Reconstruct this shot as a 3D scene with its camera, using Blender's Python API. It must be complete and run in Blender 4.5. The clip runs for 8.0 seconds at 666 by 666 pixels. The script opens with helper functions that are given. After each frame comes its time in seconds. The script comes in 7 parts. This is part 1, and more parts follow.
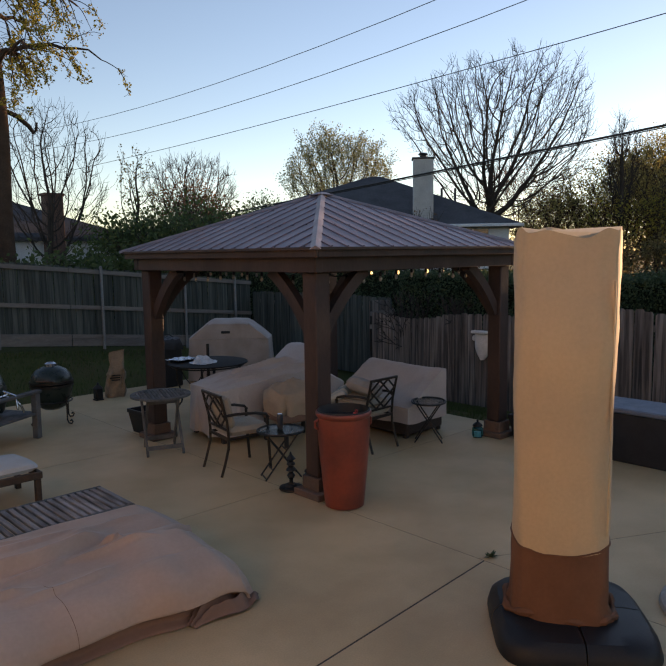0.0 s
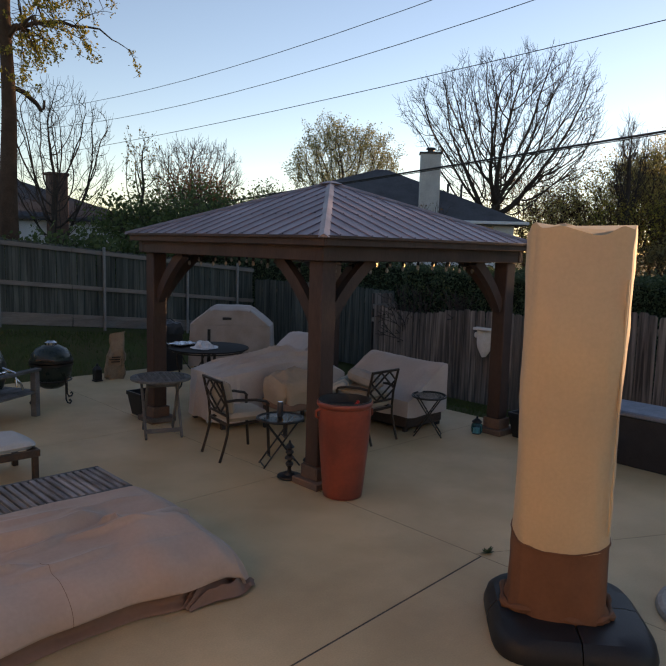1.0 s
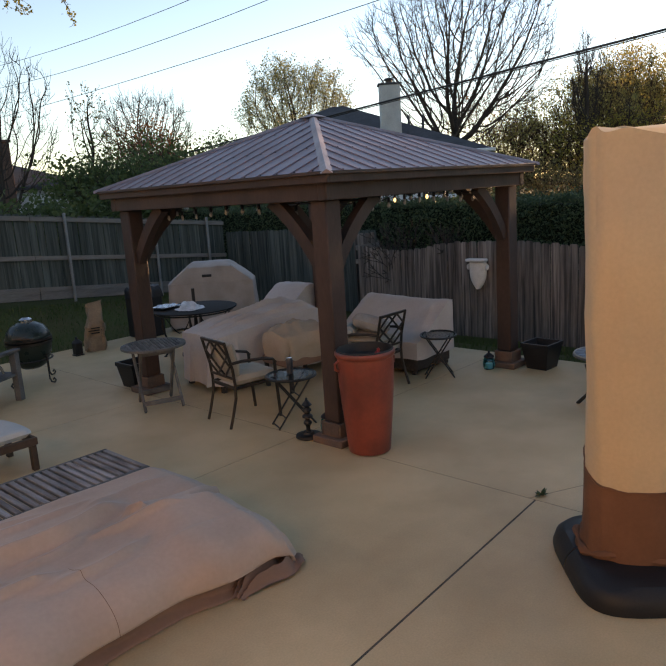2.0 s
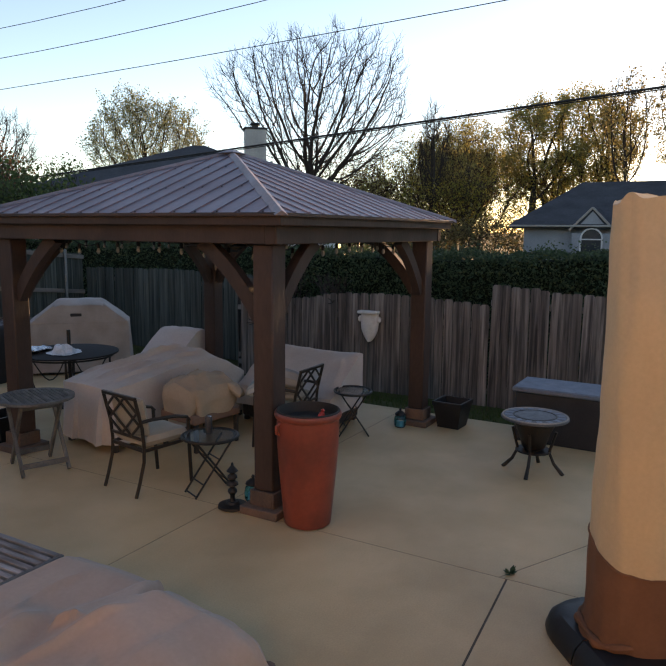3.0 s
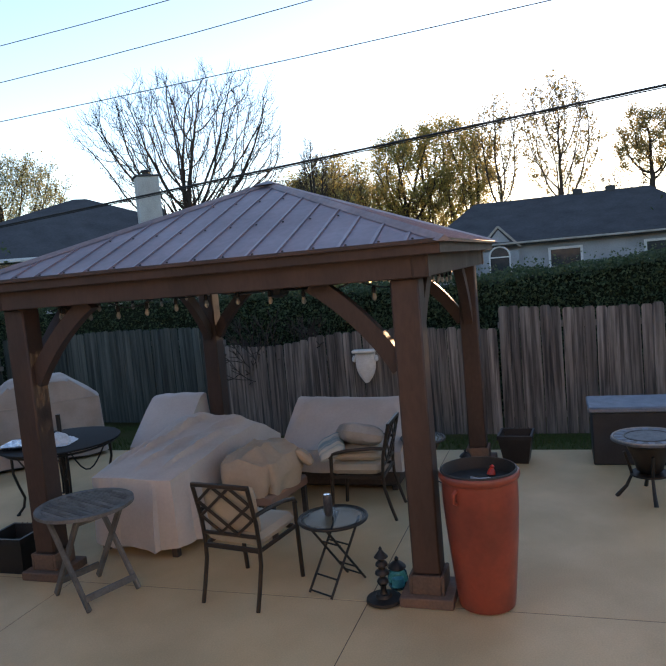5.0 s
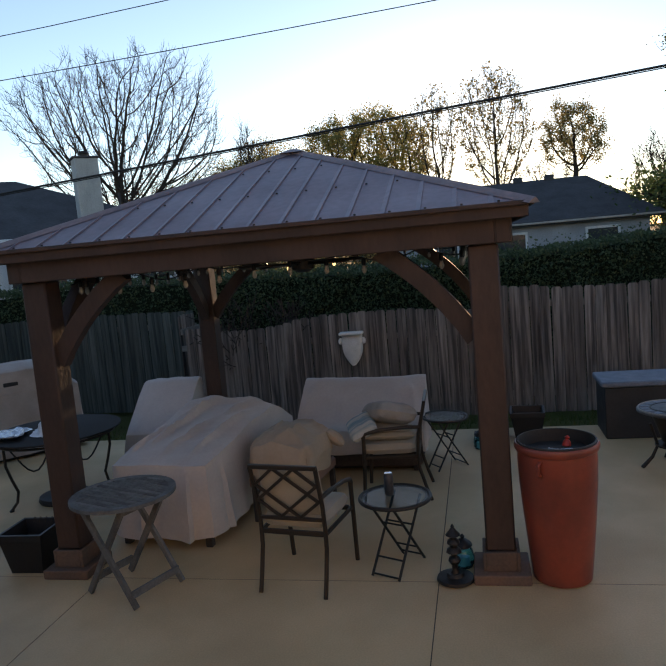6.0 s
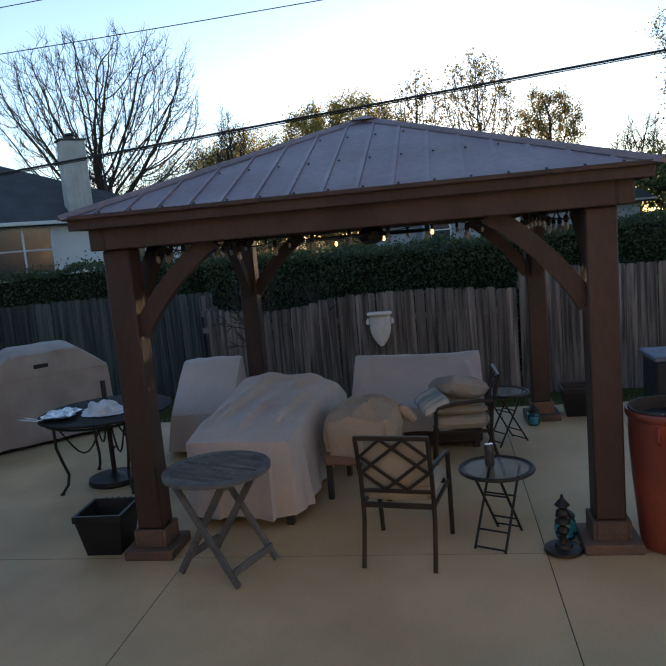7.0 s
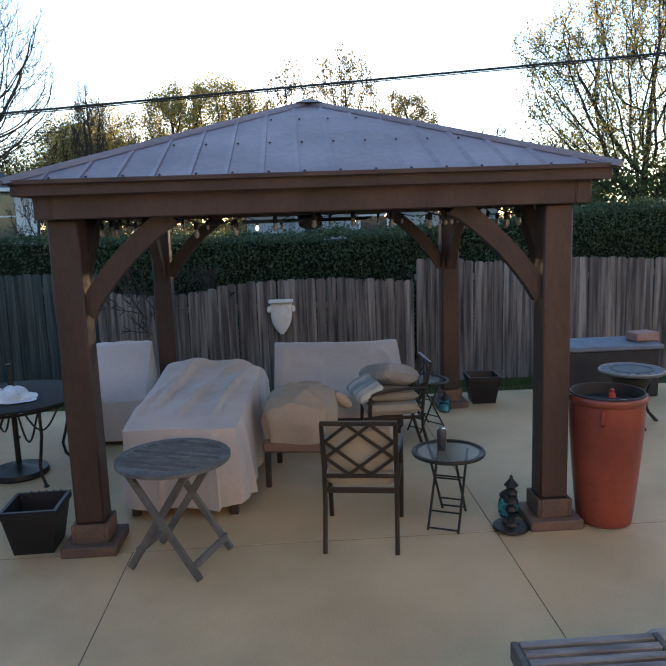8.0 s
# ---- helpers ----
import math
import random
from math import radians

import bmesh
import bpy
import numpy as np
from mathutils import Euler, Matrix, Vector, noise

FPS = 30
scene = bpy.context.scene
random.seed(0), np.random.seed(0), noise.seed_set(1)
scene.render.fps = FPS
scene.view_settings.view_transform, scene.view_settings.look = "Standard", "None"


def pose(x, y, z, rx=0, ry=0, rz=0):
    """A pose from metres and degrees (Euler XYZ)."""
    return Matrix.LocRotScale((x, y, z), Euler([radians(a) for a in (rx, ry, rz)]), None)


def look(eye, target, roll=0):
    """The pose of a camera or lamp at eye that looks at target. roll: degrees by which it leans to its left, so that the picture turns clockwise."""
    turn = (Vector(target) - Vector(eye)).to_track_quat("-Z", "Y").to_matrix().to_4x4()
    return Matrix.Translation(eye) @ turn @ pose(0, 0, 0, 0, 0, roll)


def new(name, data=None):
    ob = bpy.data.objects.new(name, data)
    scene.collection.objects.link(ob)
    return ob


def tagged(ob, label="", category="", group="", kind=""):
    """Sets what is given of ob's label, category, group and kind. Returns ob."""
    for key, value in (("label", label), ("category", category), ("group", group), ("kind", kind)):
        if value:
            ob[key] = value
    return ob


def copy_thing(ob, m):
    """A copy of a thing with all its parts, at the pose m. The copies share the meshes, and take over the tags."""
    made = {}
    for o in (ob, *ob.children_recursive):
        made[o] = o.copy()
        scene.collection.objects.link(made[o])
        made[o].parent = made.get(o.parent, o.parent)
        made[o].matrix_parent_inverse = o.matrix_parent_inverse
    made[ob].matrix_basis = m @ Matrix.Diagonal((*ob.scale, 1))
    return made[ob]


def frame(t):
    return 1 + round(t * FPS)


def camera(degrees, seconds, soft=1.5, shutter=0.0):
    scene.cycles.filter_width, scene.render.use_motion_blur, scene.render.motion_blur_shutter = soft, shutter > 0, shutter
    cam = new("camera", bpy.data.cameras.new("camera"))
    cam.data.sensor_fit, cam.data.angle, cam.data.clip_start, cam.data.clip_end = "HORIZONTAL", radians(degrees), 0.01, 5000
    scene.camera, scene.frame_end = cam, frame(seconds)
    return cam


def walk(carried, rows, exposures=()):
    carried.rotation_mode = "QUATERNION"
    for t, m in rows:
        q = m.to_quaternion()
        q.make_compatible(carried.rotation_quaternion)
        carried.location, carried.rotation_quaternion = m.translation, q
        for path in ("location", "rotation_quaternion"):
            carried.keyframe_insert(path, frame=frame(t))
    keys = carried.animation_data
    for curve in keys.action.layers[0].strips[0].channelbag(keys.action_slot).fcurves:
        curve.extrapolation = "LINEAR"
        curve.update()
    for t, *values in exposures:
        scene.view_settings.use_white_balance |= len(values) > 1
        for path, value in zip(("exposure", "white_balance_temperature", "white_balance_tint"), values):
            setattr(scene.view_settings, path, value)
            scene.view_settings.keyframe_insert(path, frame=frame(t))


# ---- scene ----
cam = camera(51.2, 8.0)
PATH = [
    (0, (0.247, 0.423, 2.372), (1.616, 1.863, 2.146), -0.8),
    (0.5, (0.222, 0.427, 2.373), (1.577, 1.884, 2.17), -0.1),
    (1, (0.229, 0.485, 2.341), (1.599, 1.92, 2.093), 1.6),
    (1.2, (0.294, 0.579, 2.318), (1.669, 1.999, 2.01), 1.8),
    (2.3, (0.285, 1.479, 2.279), (1.713, 2.811, 1.845), -4.5),
    (2.5, (0.274, 1.727, 2.284), (1.765, 2.956, 1.77), 0.1),
    (3, (0.216, 2.218, 2.311), (1.935, 3.197, 2.019), 0.6),
    (3.5, (0.228, 2.801, 2.302), (1.946, 3.8, 2.077), -1.1),
    (4, (0.203, 3.378, 2.285), (1.992, 4.248, 2.078), -1.9),
    (4.5, (0.201, 3.877, 2.277), (1.988, 4.737, 2.015), -4.1),
    (5, (0.23, 4.424, 2.323), (2.119, 5.052, 2.131), -5.1),
    (5.2, (0.147, 4.609, 2.278), (2.084, 5.059, 2.067), -4.2),
    (6.3, (0.226, 5.686, 2.215), (2.172, 6.068, 1.96), -5.6),
    (6.5, (0.156, 5.829, 2.173), (2.125, 6.07, 1.912), -5.0),
    (7, (0.186, 6.349, 2.153), (2.141, 6.673, 1.882), -5.0),
    (7.5, (0.268, 6.749, 2.101), (2.228, 6.933, 1.751), -4.2),
    (8, (0.198, 7.11, 2.15), (2.169, 7.005, 1.827), -1.9),
]
EXPOSURES = [(0.0, 1.22, 8700, 27), (1.2, 1.26, 8800, 27), (2.4, 1.86, 9300, 24), (3.0, 1.6, 8800, 25), (3.4, 1.0, 8400, 25), (4.0, 1.0, 8300, 24), (4.6, 1.75, 8000, 24), (5.2, 2.0, 7800, 21), (6.4, 1.15, 8000, 20), (7.0, 1.5, 7500, 18), (8.0, 2.3, 7450, 18)]
walk(cam, [(t, look(eye, target, roll)) for t, eye, target, roll in PATH], EXPOSURES)

# ---- light: low evening sun behind the far houses, clear sky ----
SUN_EL = radians(6.3)
world = bpy.data.worlds.new("evening_sky")
world.use_nodes = True
scene.world = world
wn = world.node_tree.nodes
sky = wn.new("ShaderNodeTexSky")
sky.sky_type = "NISHITA"
sky.sun_disc = False
sky.sun_elevation = SUN_EL
sky.sun_rotation = radians(90)
sky.altitude = 1600
sky.air_density, sky.dust_density, sky.ozone_density = 1.0, 0.3, 2.2
wn["Background"].inputs["Strength"].default_value = 0.15
world.node_tree.links.new(sky.outputs["Color"], wn["Background"].inputs["Color"])
sun = new("sun", bpy.data.lights.new("sun", "SUN"))
sun.data.energy, sun.data.angle, sun.data.color = 3.7, radians(0.6), (1.0, 0.72, 0.45)
sun.matrix_world = look((70, 5, 70 * math.tan(SUN_EL)), (0, 5.1, 0))


# ---- materials ----
def material(name, base, rough=0.7, metal=0.0, second=None, scale=3.0, fine=60.0, bump=0.15, stretch=(1, 1, 1), rand=0.0,
             island=0.0, spec=0.4, contrast=0.5, sheen=0.0, emit=None, power=0.0, stain=0.0, grain_amount=0.55):
    """A surface with colour that varies at two scales, fine relief and, where asked, a shade of its own for each piece."""
    m = bpy.data.materials.new(name)
    m.use_nodes = True
    nt = m.node_tree
    n, l = nt.nodes, nt.links
    p = n["Principled BSDF"]
    second = second or tuple(c * 0.62 for c in base)
    tc = n.new("ShaderNodeTexCoord")
    mp = n.new("ShaderNodeMapping")
    mp.inputs["Scale"].default_value = stretch
    l.new(tc.outputs["Object"], mp.inputs["Vector"])
    vec = mp.outputs["Vector"]
    if rand or island:
        info = n.new("ShaderNodeObjectInfo" if rand else "ShaderNodeNewGeometry")
        value = info.outputs["Random" if rand else "Random Per Island"]
        shift = n.new("ShaderNodeVectorMath")
        shift.operation = "MULTIPLY_ADD"
        l.new(value, shift.inputs[0])
        shift.inputs[1].default_value = (37.0, 91.0, 53.0)
        l.new(vec, shift.inputs[2])
        vec = shift.outputs[0]
    big, small = n.new("ShaderNodeTexNoise"), n.new("ShaderNodeTexNoise")
    for tex, size, detail in ((big, scale, 5.0), (small, fine, 4.0)):
        tex.inputs["Scale"].default_value = size
        tex.inputs["Detail"].default_value = detail
        l.new(vec, tex.inputs["Vector"])
    ramp = n.new("ShaderNodeMapRange")
    ramp.inputs["From Min"].default_value = 0.5 - 0.25 / max(contrast, 0.05) * 0.5
    ramp.inputs["From Max"].default_value = 0.5 + 0.25 / max(contrast, 0.05) * 0.5
    l.new(big.outputs["Fac"], ramp.inputs["Value"])
    mix = n.new("ShaderNodeMix")
    mix.data_type = "RGBA"
    mix.inputs["A"].default_value = (*base, 1)
    mix.inputs["B"].default_value = (*second, 1)
    l.new(ramp.outputs["Result"], mix.inputs["Factor"])
    grain = n.new("ShaderNodeMix")
    grain.data_type, grain.blend_type = "RGBA", "MULTIPLY"
    grain.inputs["Factor"].default_value = grain_amount
    tone = n.new("ShaderNodeMapRange")
    tone.inputs["From Min"].default_value, tone.inputs["From Max"].default_value = 0.25, 0.75
    tone.inputs["To Min"].default_value, tone.inputs["To Max"].default_value = 0.62, 1.2
    l.new(small.outputs["Fac"], tone.inputs["Value"])
    l.new(mix.outputs["Result"], grain.inputs["A"])
    l.new(tone.outputs["Result"], grain.inputs["B"])
    colour = grain.outputs["Result"]
    if rand or island:
        hsv = n.new("ShaderNodeHueSaturation")
        span = n.new("ShaderNodeMapRange")
        amount = rand or island
        span.inputs["To Min"].default_value, span.inputs["To Max"].default_value = 1 - amount, 1 + amount
        l.new(value, span.inputs["Value"])
        l.new(span.outputs["Result"], hsv.inputs["Value"])
        l.new(colour, hsv.inputs["Color"])
        colour = hsv.outputs["Color"]
    if stain:
        blot = n.new("ShaderNodeTexNoise")
        blot.inputs["Scale"].default_value, blot.inputs["Detail"].default_value = scale * 0.23, 8.0
        blot.inputs["Roughness"].default_value = 0.65
        l.new(vec, blot.inputs["Vector"])
        cut = n.new("ShaderNodeMapRange")
        cut.inputs["From Min"].default_value, cut.inputs["From Max"].default_value = 0.46, 0.68
        cut.inputs["To Max"].default_value = stain
        l.new(blot.outputs["Fac"], cut.inputs["Value"])
        dirt = n.new("ShaderNodeMix")
        dirt.data_type = "RGBA"
        dirt.inputs["B"].default_value = (*[c * 0.45 for c in base], 1)
        l.new(cut.outputs["Result"], dirt.inputs["Factor"])
        l.new(colour, dirt.inputs["A"])
        colour = dirt.outputs["Result"]
    l.new(colour, p.inputs["Base Color"])
    gloss = n.new("ShaderNodeMapRange")
    gloss.inputs["To Min"].default_value, gloss.inputs["To Max"].default_value = max(rough - 0.1, 0.02), min(rough + 0.12, 1)
    l.new(big.outputs["Fac"], gloss.inputs["Value"])
    l.new(gloss.outputs["Result"], p.inputs["Roughness"])
    p.inputs["Metallic"].default_value = metal
    p.inputs["Specular IOR Level"].default_value = spec
    p.inputs["Sheen Weight"].default_value = sheen
    if bump:
        relief = n.new("ShaderNodeBump")
        relief.inputs["Strength"].default_value = bump
        relief.inputs["Distance"].default_value = 0.01
        l.new(small.outputs["Fac"], relief.inputs["Height"])
        l.new(relief.outputs["Normal"], p.inputs["Normal"])
    if emit:
        p.inputs["Emission Color"].default_value = (*emit, 1)
        p.inputs["Emission Strength"].default_value = power
    return m


def leaf_material(name, base, second, through_light=0.4):
    """Thin leaves: each its own shade, with light coming through."""
    m = bpy.data.materials.new(name)
    m.use_nodes = True
    n, l = m.node_tree.nodes, m.node_tree.links
    p, out = n["Principled BSDF"], n["Material Output"]
    geo = n.new("ShaderNodeNewGeometry")
    mix = n.new("ShaderNodeMix")
    mix.data_type = "RGBA"
    mix.inputs["A"].default_value, mix.inputs["B"].default_value = (*base, 1), (*second, 1)
    l.new(geo.outputs["Random Per Island"], mix.inputs["Factor"])
    l.new(mix.outputs["Result"], p.inputs["Base Color"])
    p.inputs["Roughness"].default_value = 0.6
    p.inputs["Specular IOR Level"].default_value = 0.25
    thin = n.new("ShaderNodeBsdfTranslucent")
    l.new(mix.outputs["Result"], thin.inputs["Color"])
    both = n.new("ShaderNodeMixShader")
    both.inputs["Fac"].default_value = through_light
    l.new(p.outputs["BSDF"], both.inputs[1])
    l.new(thin.outputs["BSDF"], both.inputs[2])
    l.new(both.outputs["Shader"], out.inputs["Surface"])
    return m


def glass_material(name, tint, rough=0.05, ior=1.45):
    m = bpy.data.materials.new(name)
    m.use_nodes = True
    p = m.node_tree.nodes["Principled BSDF"]
    p.inputs["Base Color"].default_value = (*tint, 1)
    p.inputs["Roughness"].default_value = rough
    p.inputs["Transmission Weight"].default_value = 0.95
    p.inputs["IOR"].default_value = ior
    return m


CONCRETE = material("tan_concrete", (0.66, 0.46, 0.255), 0.62, second=(0.52, 0.36, 0.195), scale=1.1, fine=90, bump=0.06, spec=0.5, contrast=0.85, stain=0.6, grain_amount=0.3)
JOINT = material("joint_caulk", (0.1, 0.08, 0.062), 0.9, scale=6, fine=120)
GRASS_SOIL = material("lawn_ground", (0.05, 0.075, 0.02), 0.95, second=(0.085, 0.07, 0.035), scale=1.2, fine=50, bump=0.5, spec=0.1)
TIMBER = material("brown_stained_timber", (0.06, 0.034, 0.027), 0.6, second=(0.04, 0.025, 0.021), scale=3.2, fine=40, bump=0.25, stretch=(1, 1, 0.35), rand=0.14, contrast=0.8, stain=0.35)
TIMBER_PLINTH = material("worn_brown_timber", (0.19, 0.105, 0.07), 0.75, second=(0.1, 0.08, 0.07), scale=5, fine=50, bump=0.2, rand=0.15)
ROOF_METAL = material("mauve_brown_roof_steel", (0.24, 0.17, 0.19), 0.42, metal=0.4, second=(0.19, 0.135, 0.15), scale=1.6, fine=18, bump=0.03, spec=0.5, contrast=0.4)
RIDGE_METAL = material("ridge_cap_steel", (0.3, 0.235, 0.24), 0.42, metal=0.25, scale=3, fine=25, bump=0.03, spec=0.5)
FENCE_GREY = material("weathered_grey_fence", (0.26, 0.225, 0.2), 0.9, second=(0.062, 0.054, 0.05), scale=5, fine=34, bump=0.7, stretch=(4, 4, 0.16), rand=0.3, spec=0.15, contrast=0.95, stain=0.75, grain_amount=0.8)
# darker copy of the grey fence: the left side's shade is in its colour
FENCE_SHADED = material("shaded_grey_fence", (0.095, 0.112, 0.1), 0.9, second=(0.042, 0.05, 0.046), scale=5, fine=34, bump=0.6, stretch=(4, 4, 0.16), rand=0.25, contrast=0.9, stain=0.5, spec=0.15)
FENCE_RAIL = material("grey_fence_rail", (0.22, 0.21, 0.19), 0.9, second=(0.14, 0.13, 0.12), scale=4, fine=40, bump=0.4, stretch=(0.3, 3, 3), spec=0.15)
POST_STEEL = material("galvanised_post", (0.27, 0.28, 0.28), 0.6, metal=0.4, scale=3, fine=40, bump=0.05)
COVER = material("grey_tan_cover", (0.54, 0.485, 0.455), 0.82, second=(0.44, 0.39, 0.365), scale=2.2, fine=38, bump=0.1, grain_amount=0.16, sheen=0.15, spec=0.2, stain=0.2)
COVER_GRILL = material("dusty_grill_cover", (0.4, 0.35, 0.32), 0.85, second=(0.27, 0.225, 0.195), scale=2.6, fine=38, bump=0.1, grain_amount=0.16, sheen=0.1, spec=0.2, stain=0.4)
COVER_PINK = material("faded_tan_cover", (0.5, 0.36, 0.29), 0.8, second=(0.4, 0.285, 0.225), scale=2.0, fine=38, bump=0.1, grain_amount=0.16, sheen=0.15, spec=0.25, stain=0.25)
COVER_HEM = material("brown_cover_hem", (0.27, 0.155, 0.11), 0.8, second=(0.2, 0.115, 0.085), scale=2.0, fine=38, bump=0.1, grain_amount=0.16, spec=0.25, stain=0.3)
COVER_TAN = material("yellow_tan_cover", (0.45, 0.352, 0.268), 0.8, second=(0.36, 0.275, 0.205), scale=3.0, fine=38, bump=0.1, grain_amount=0.16, spec=0.25)
UMB_TAN = material("tan_umbrella_cover", (0.62, 0.44, 0.26), 0.75, second=(0.52, 0.38, 0.24), scale=1.6, fine=45, bump=0.06, grain_amount=0.16, contrast=0.7, spec=0.3, sheen=0.1)
UMB_BROWN = material("brown_umbrella_hem", (0.21, 0.092, 0.05), 0.75, scale=2.5, fine=45, bump=0.06, grain_amount=0.2, stain=0.3, spec=0.3)
BLACK_PLASTIC = material("black_plastic", (0.013, 0.013, 0.015), 0.45, second=(0.02, 0.02, 0.022), scale=4, fine=90, bump=0.06, spec=0.3)
BLACK_IRON = material("black_iron", (0.018, 0.017, 0.017), 0.45, metal=0.3, second=(0.035, 0.028, 0.024), scale=8, fine=120, bump=0.1)
BRONZE = material("dark_bronze_frame", (0.035, 0.025, 0.02), 0.42, metal=0.4, second=(0.05, 0.036, 0.028), scale=8, fine=120, bump=0.06)
CUSHION = material("beige_cushion", (0.42, 0.36, 0.28), 0.9, second=(0.35, 0.3, 0.235), scale=4, fine=260, bump=0.12, spec=0.15, sheen=0.2)
CUSHION_WHITE = material("pale_lounger_cushion", (0.55, 0.55, 0.53), 0.85, second=(0.47, 0.47, 0.45), scale=4, fine=200, bump=0.1, spec=0.2)
PILLOW_GREY = material("grey_pillow", (0.44, 0.405, 0.38), 0.9, scale=5, fine=220, bump=0.1, spec=0.15)
PILLOW_BLUE = material("blue_pillow", (0.2, 0.3, 0.34), 0.9, second=(0.5, 0.5, 0.47), scale=2, fine=60, stretch=(12, 0.4, 0.4), bump=0.05, contrast=2.0)
TERRACOTTA = material("red_glazed_terracotta", (0.29, 0.058, 0.034), 0.36, second=(0.18, 0.042, 0.03), scale=3.2, fine=30, bump=0.06, spec=0.5, stain=0.7, contrast=0.8, grain_amount=0.3)
POT_DARK = material("dark_pot_inside", (0.03, 0.028, 0.027), 0.6, scale=6, fine=60)
WOOD_GREY = material("weathered_teak", (0.18, 0.18, 0.178), 0.85, second=(0.085, 0.083, 0.08), scale=6, fine=60, bump=0.35, stretch=(1, 1, 1), rand=0.2, spec=0.2)
SLAT_GREY = material("silvered_lounger_slats", (0.33, 0.32, 0.32), 0.85, second=(0.14, 0.13, 0.128), scale=6, fine=60, bump=0.4, stretch=(3, 0.4, 3), rand=0.25, spec=0.2, contrast=0.8)
WOOD_BROWN = material("dark_lounger_wood", (0.1, 0.06, 0.04), 0.6, scale=6, fine=60, bump=0.2, rand=0.1)
TABLE_GLASS = material("smoked_table_glass", (0.03, 0.034, 0.034), 0.25, scale=4, fine=40, bump=0.0, spec=0.2)
TABLE_GLASS.node_tree.nodes["Principled BSDF"].inputs["Alpha"].default_value = 0.42
TABLE_TOP = material("matt_black_steel", (0.02, 0.02, 0.021), 0.8, second=(0.03, 0.03, 0.03), scale=8, fine=140, bump=0.1, spec=0.15)
WICKER = material("dark_wicker", (0.055, 0.04, 0.034), 0.6, second=(0.03, 0.022, 0.02), scale=40, fine=140, bump=0.6)
BOX_BODY = material("dark_deck_box", (0.03, 0.03, 0.034), 0.55, scale=6, fine=70, bump=0.15)
BOX_LID = material("slate_blue_lid", (0.16, 0.19, 0.235), 0.5, second=(0.12, 0.145, 0.185), scale=8, fine=60, bump=0.15)
PINK_STONE = material("pink_brick", (0.42, 0.24, 0.19), 0.85, scale=8, fine=80, bump=0.3)
MOSAIC = material("grey_stone_inlay", (0.1, 0.107, 0.115), 0.5, second=(0.08, 0.085, 0.09), scale=22, fine=80, bump=0.2, contrast=1.2)
WHITE_PLASTER = material("white_plaster", (0.72, 0.7, 0.67), 0.75, second=(0.62, 0.6, 0.56), scale=12, fine=90, bump=0.15)
WHITE_PLASTIC = material("white_plastic", (0.75, 0.76, 0.78), 0.5, scale=10, fine=60, bump=0.1)
FOIL = material("crumpled_foil", (0.75, 0.76, 0.78), 0.22, metal=1.0, scale=14, fine=40, bump=0.9)
CHROME = material("polished_steel", (0.7, 0.7, 0.72), 0.18, metal=1.0, scale=9, fine=60, bump=0.03)
KAMADO = material("dark_green_ceramic", (0.012, 0.024, 0.02), 0.28, second=(0.018, 0.03, 0.026), scale=14, fine=60, bump=0.1, spec=0.4)
PAPER_BAG = material("brown_paper_bag", (0.33, 0.235, 0.15), 0.85, second=(0.22, 0.15, 0.1), scale=7, fine=60, bump=0.4)
BLUE_GLASS = glass_material("blue_glass", (0.08, 0.62, 0.75), 0.08)
BULB_GLASS = material("clear_bulb", (0.36, 0.35, 0.33), 0.12, scale=9, fine=40, bump=0.0, spec=0.6)
BULB_LIT = material("lit_bulb", (0.9, 0.75, 0.4), 0.2, scale=9, fine=40, bump=0.0, emit=(1.0, 0.72, 0.3), power=0.9)
RED_PAINT = material("red_plastic", (0.6, 0.05, 0.03), 0.4, scale=9, fine=60, bump=0.05)
CAN_PAINT = material("dark_can", (0.03, 0.035, 0.045), 0.35, second=(0.1, 0.1, 0.11), metal=0.3, scale=16, fine=60, bump=0.02)
LABEL_WHITE = material("white_label", (0.7, 0.72, 0.75), 0.6, scale=9, fine=60, bump=0.02)
INK = material("black_ink", (0.03, 0.028, 0.026), 0.8, scale=9, fine=60, bump=0.02)
GREY_COVER_LID = material("grey_spa_stone", (0.2, 0.195, 0.19), 0.8, scale=4, fine=60, bump=0.2)
COPING = material("pale_coping", (0.4, 0.37, 0.33), 0.7, scale=4, fine=60, bump=0.15)
# neighbours
# cream of the added wall that throws warm light back
BOUNCE_CREAM = material("cream_bounce_wall", (0.74, 0.62, 0.47), 0.85, second=(0.66, 0.55, 0.41), scale=1.5, fine=30, bump=0.1)
WALL_WHITE = material("white_siding", (0.62, 0.63, 0.64), 0.8, second=(0.54, 0.55, 0.56), scale=1.2, fine=30, bump=0.1)
WALL_GREY = material("grey_painted_wall", (0.33, 0.35, 0.38), 0.8, scale=1.2, fine=30, bump=0.1)
BRICK = material("brown_chimney_brick", (0.13, 0.075, 0.058), 0.9, second=(0.09, 0.055, 0.045), scale=5, fine=20, bump=0.4)
SHINGLE = material("dark_shingles", (0.075, 0.078, 0.085), 0.92, second=(0.05, 0.052, 0.058), scale=1.5, fine=12, bump=0.5, spec=0.12, rand=0.12)
PANE = material("window_pane", (0.045, 0.055, 0.06), 0.12, scale=2, fine=10, bump=0.0, spec=0.6)
CHIM_SIDING = material("pale_chimney_siding", (0.5, 0.51, 0.51), 0.75, scale=1.5, fine=30, bump=0.08)
CABLE = material("black_cable", (0.02, 0.02, 0.022), 0.6, scale=6, fine=50, bump=0.05)
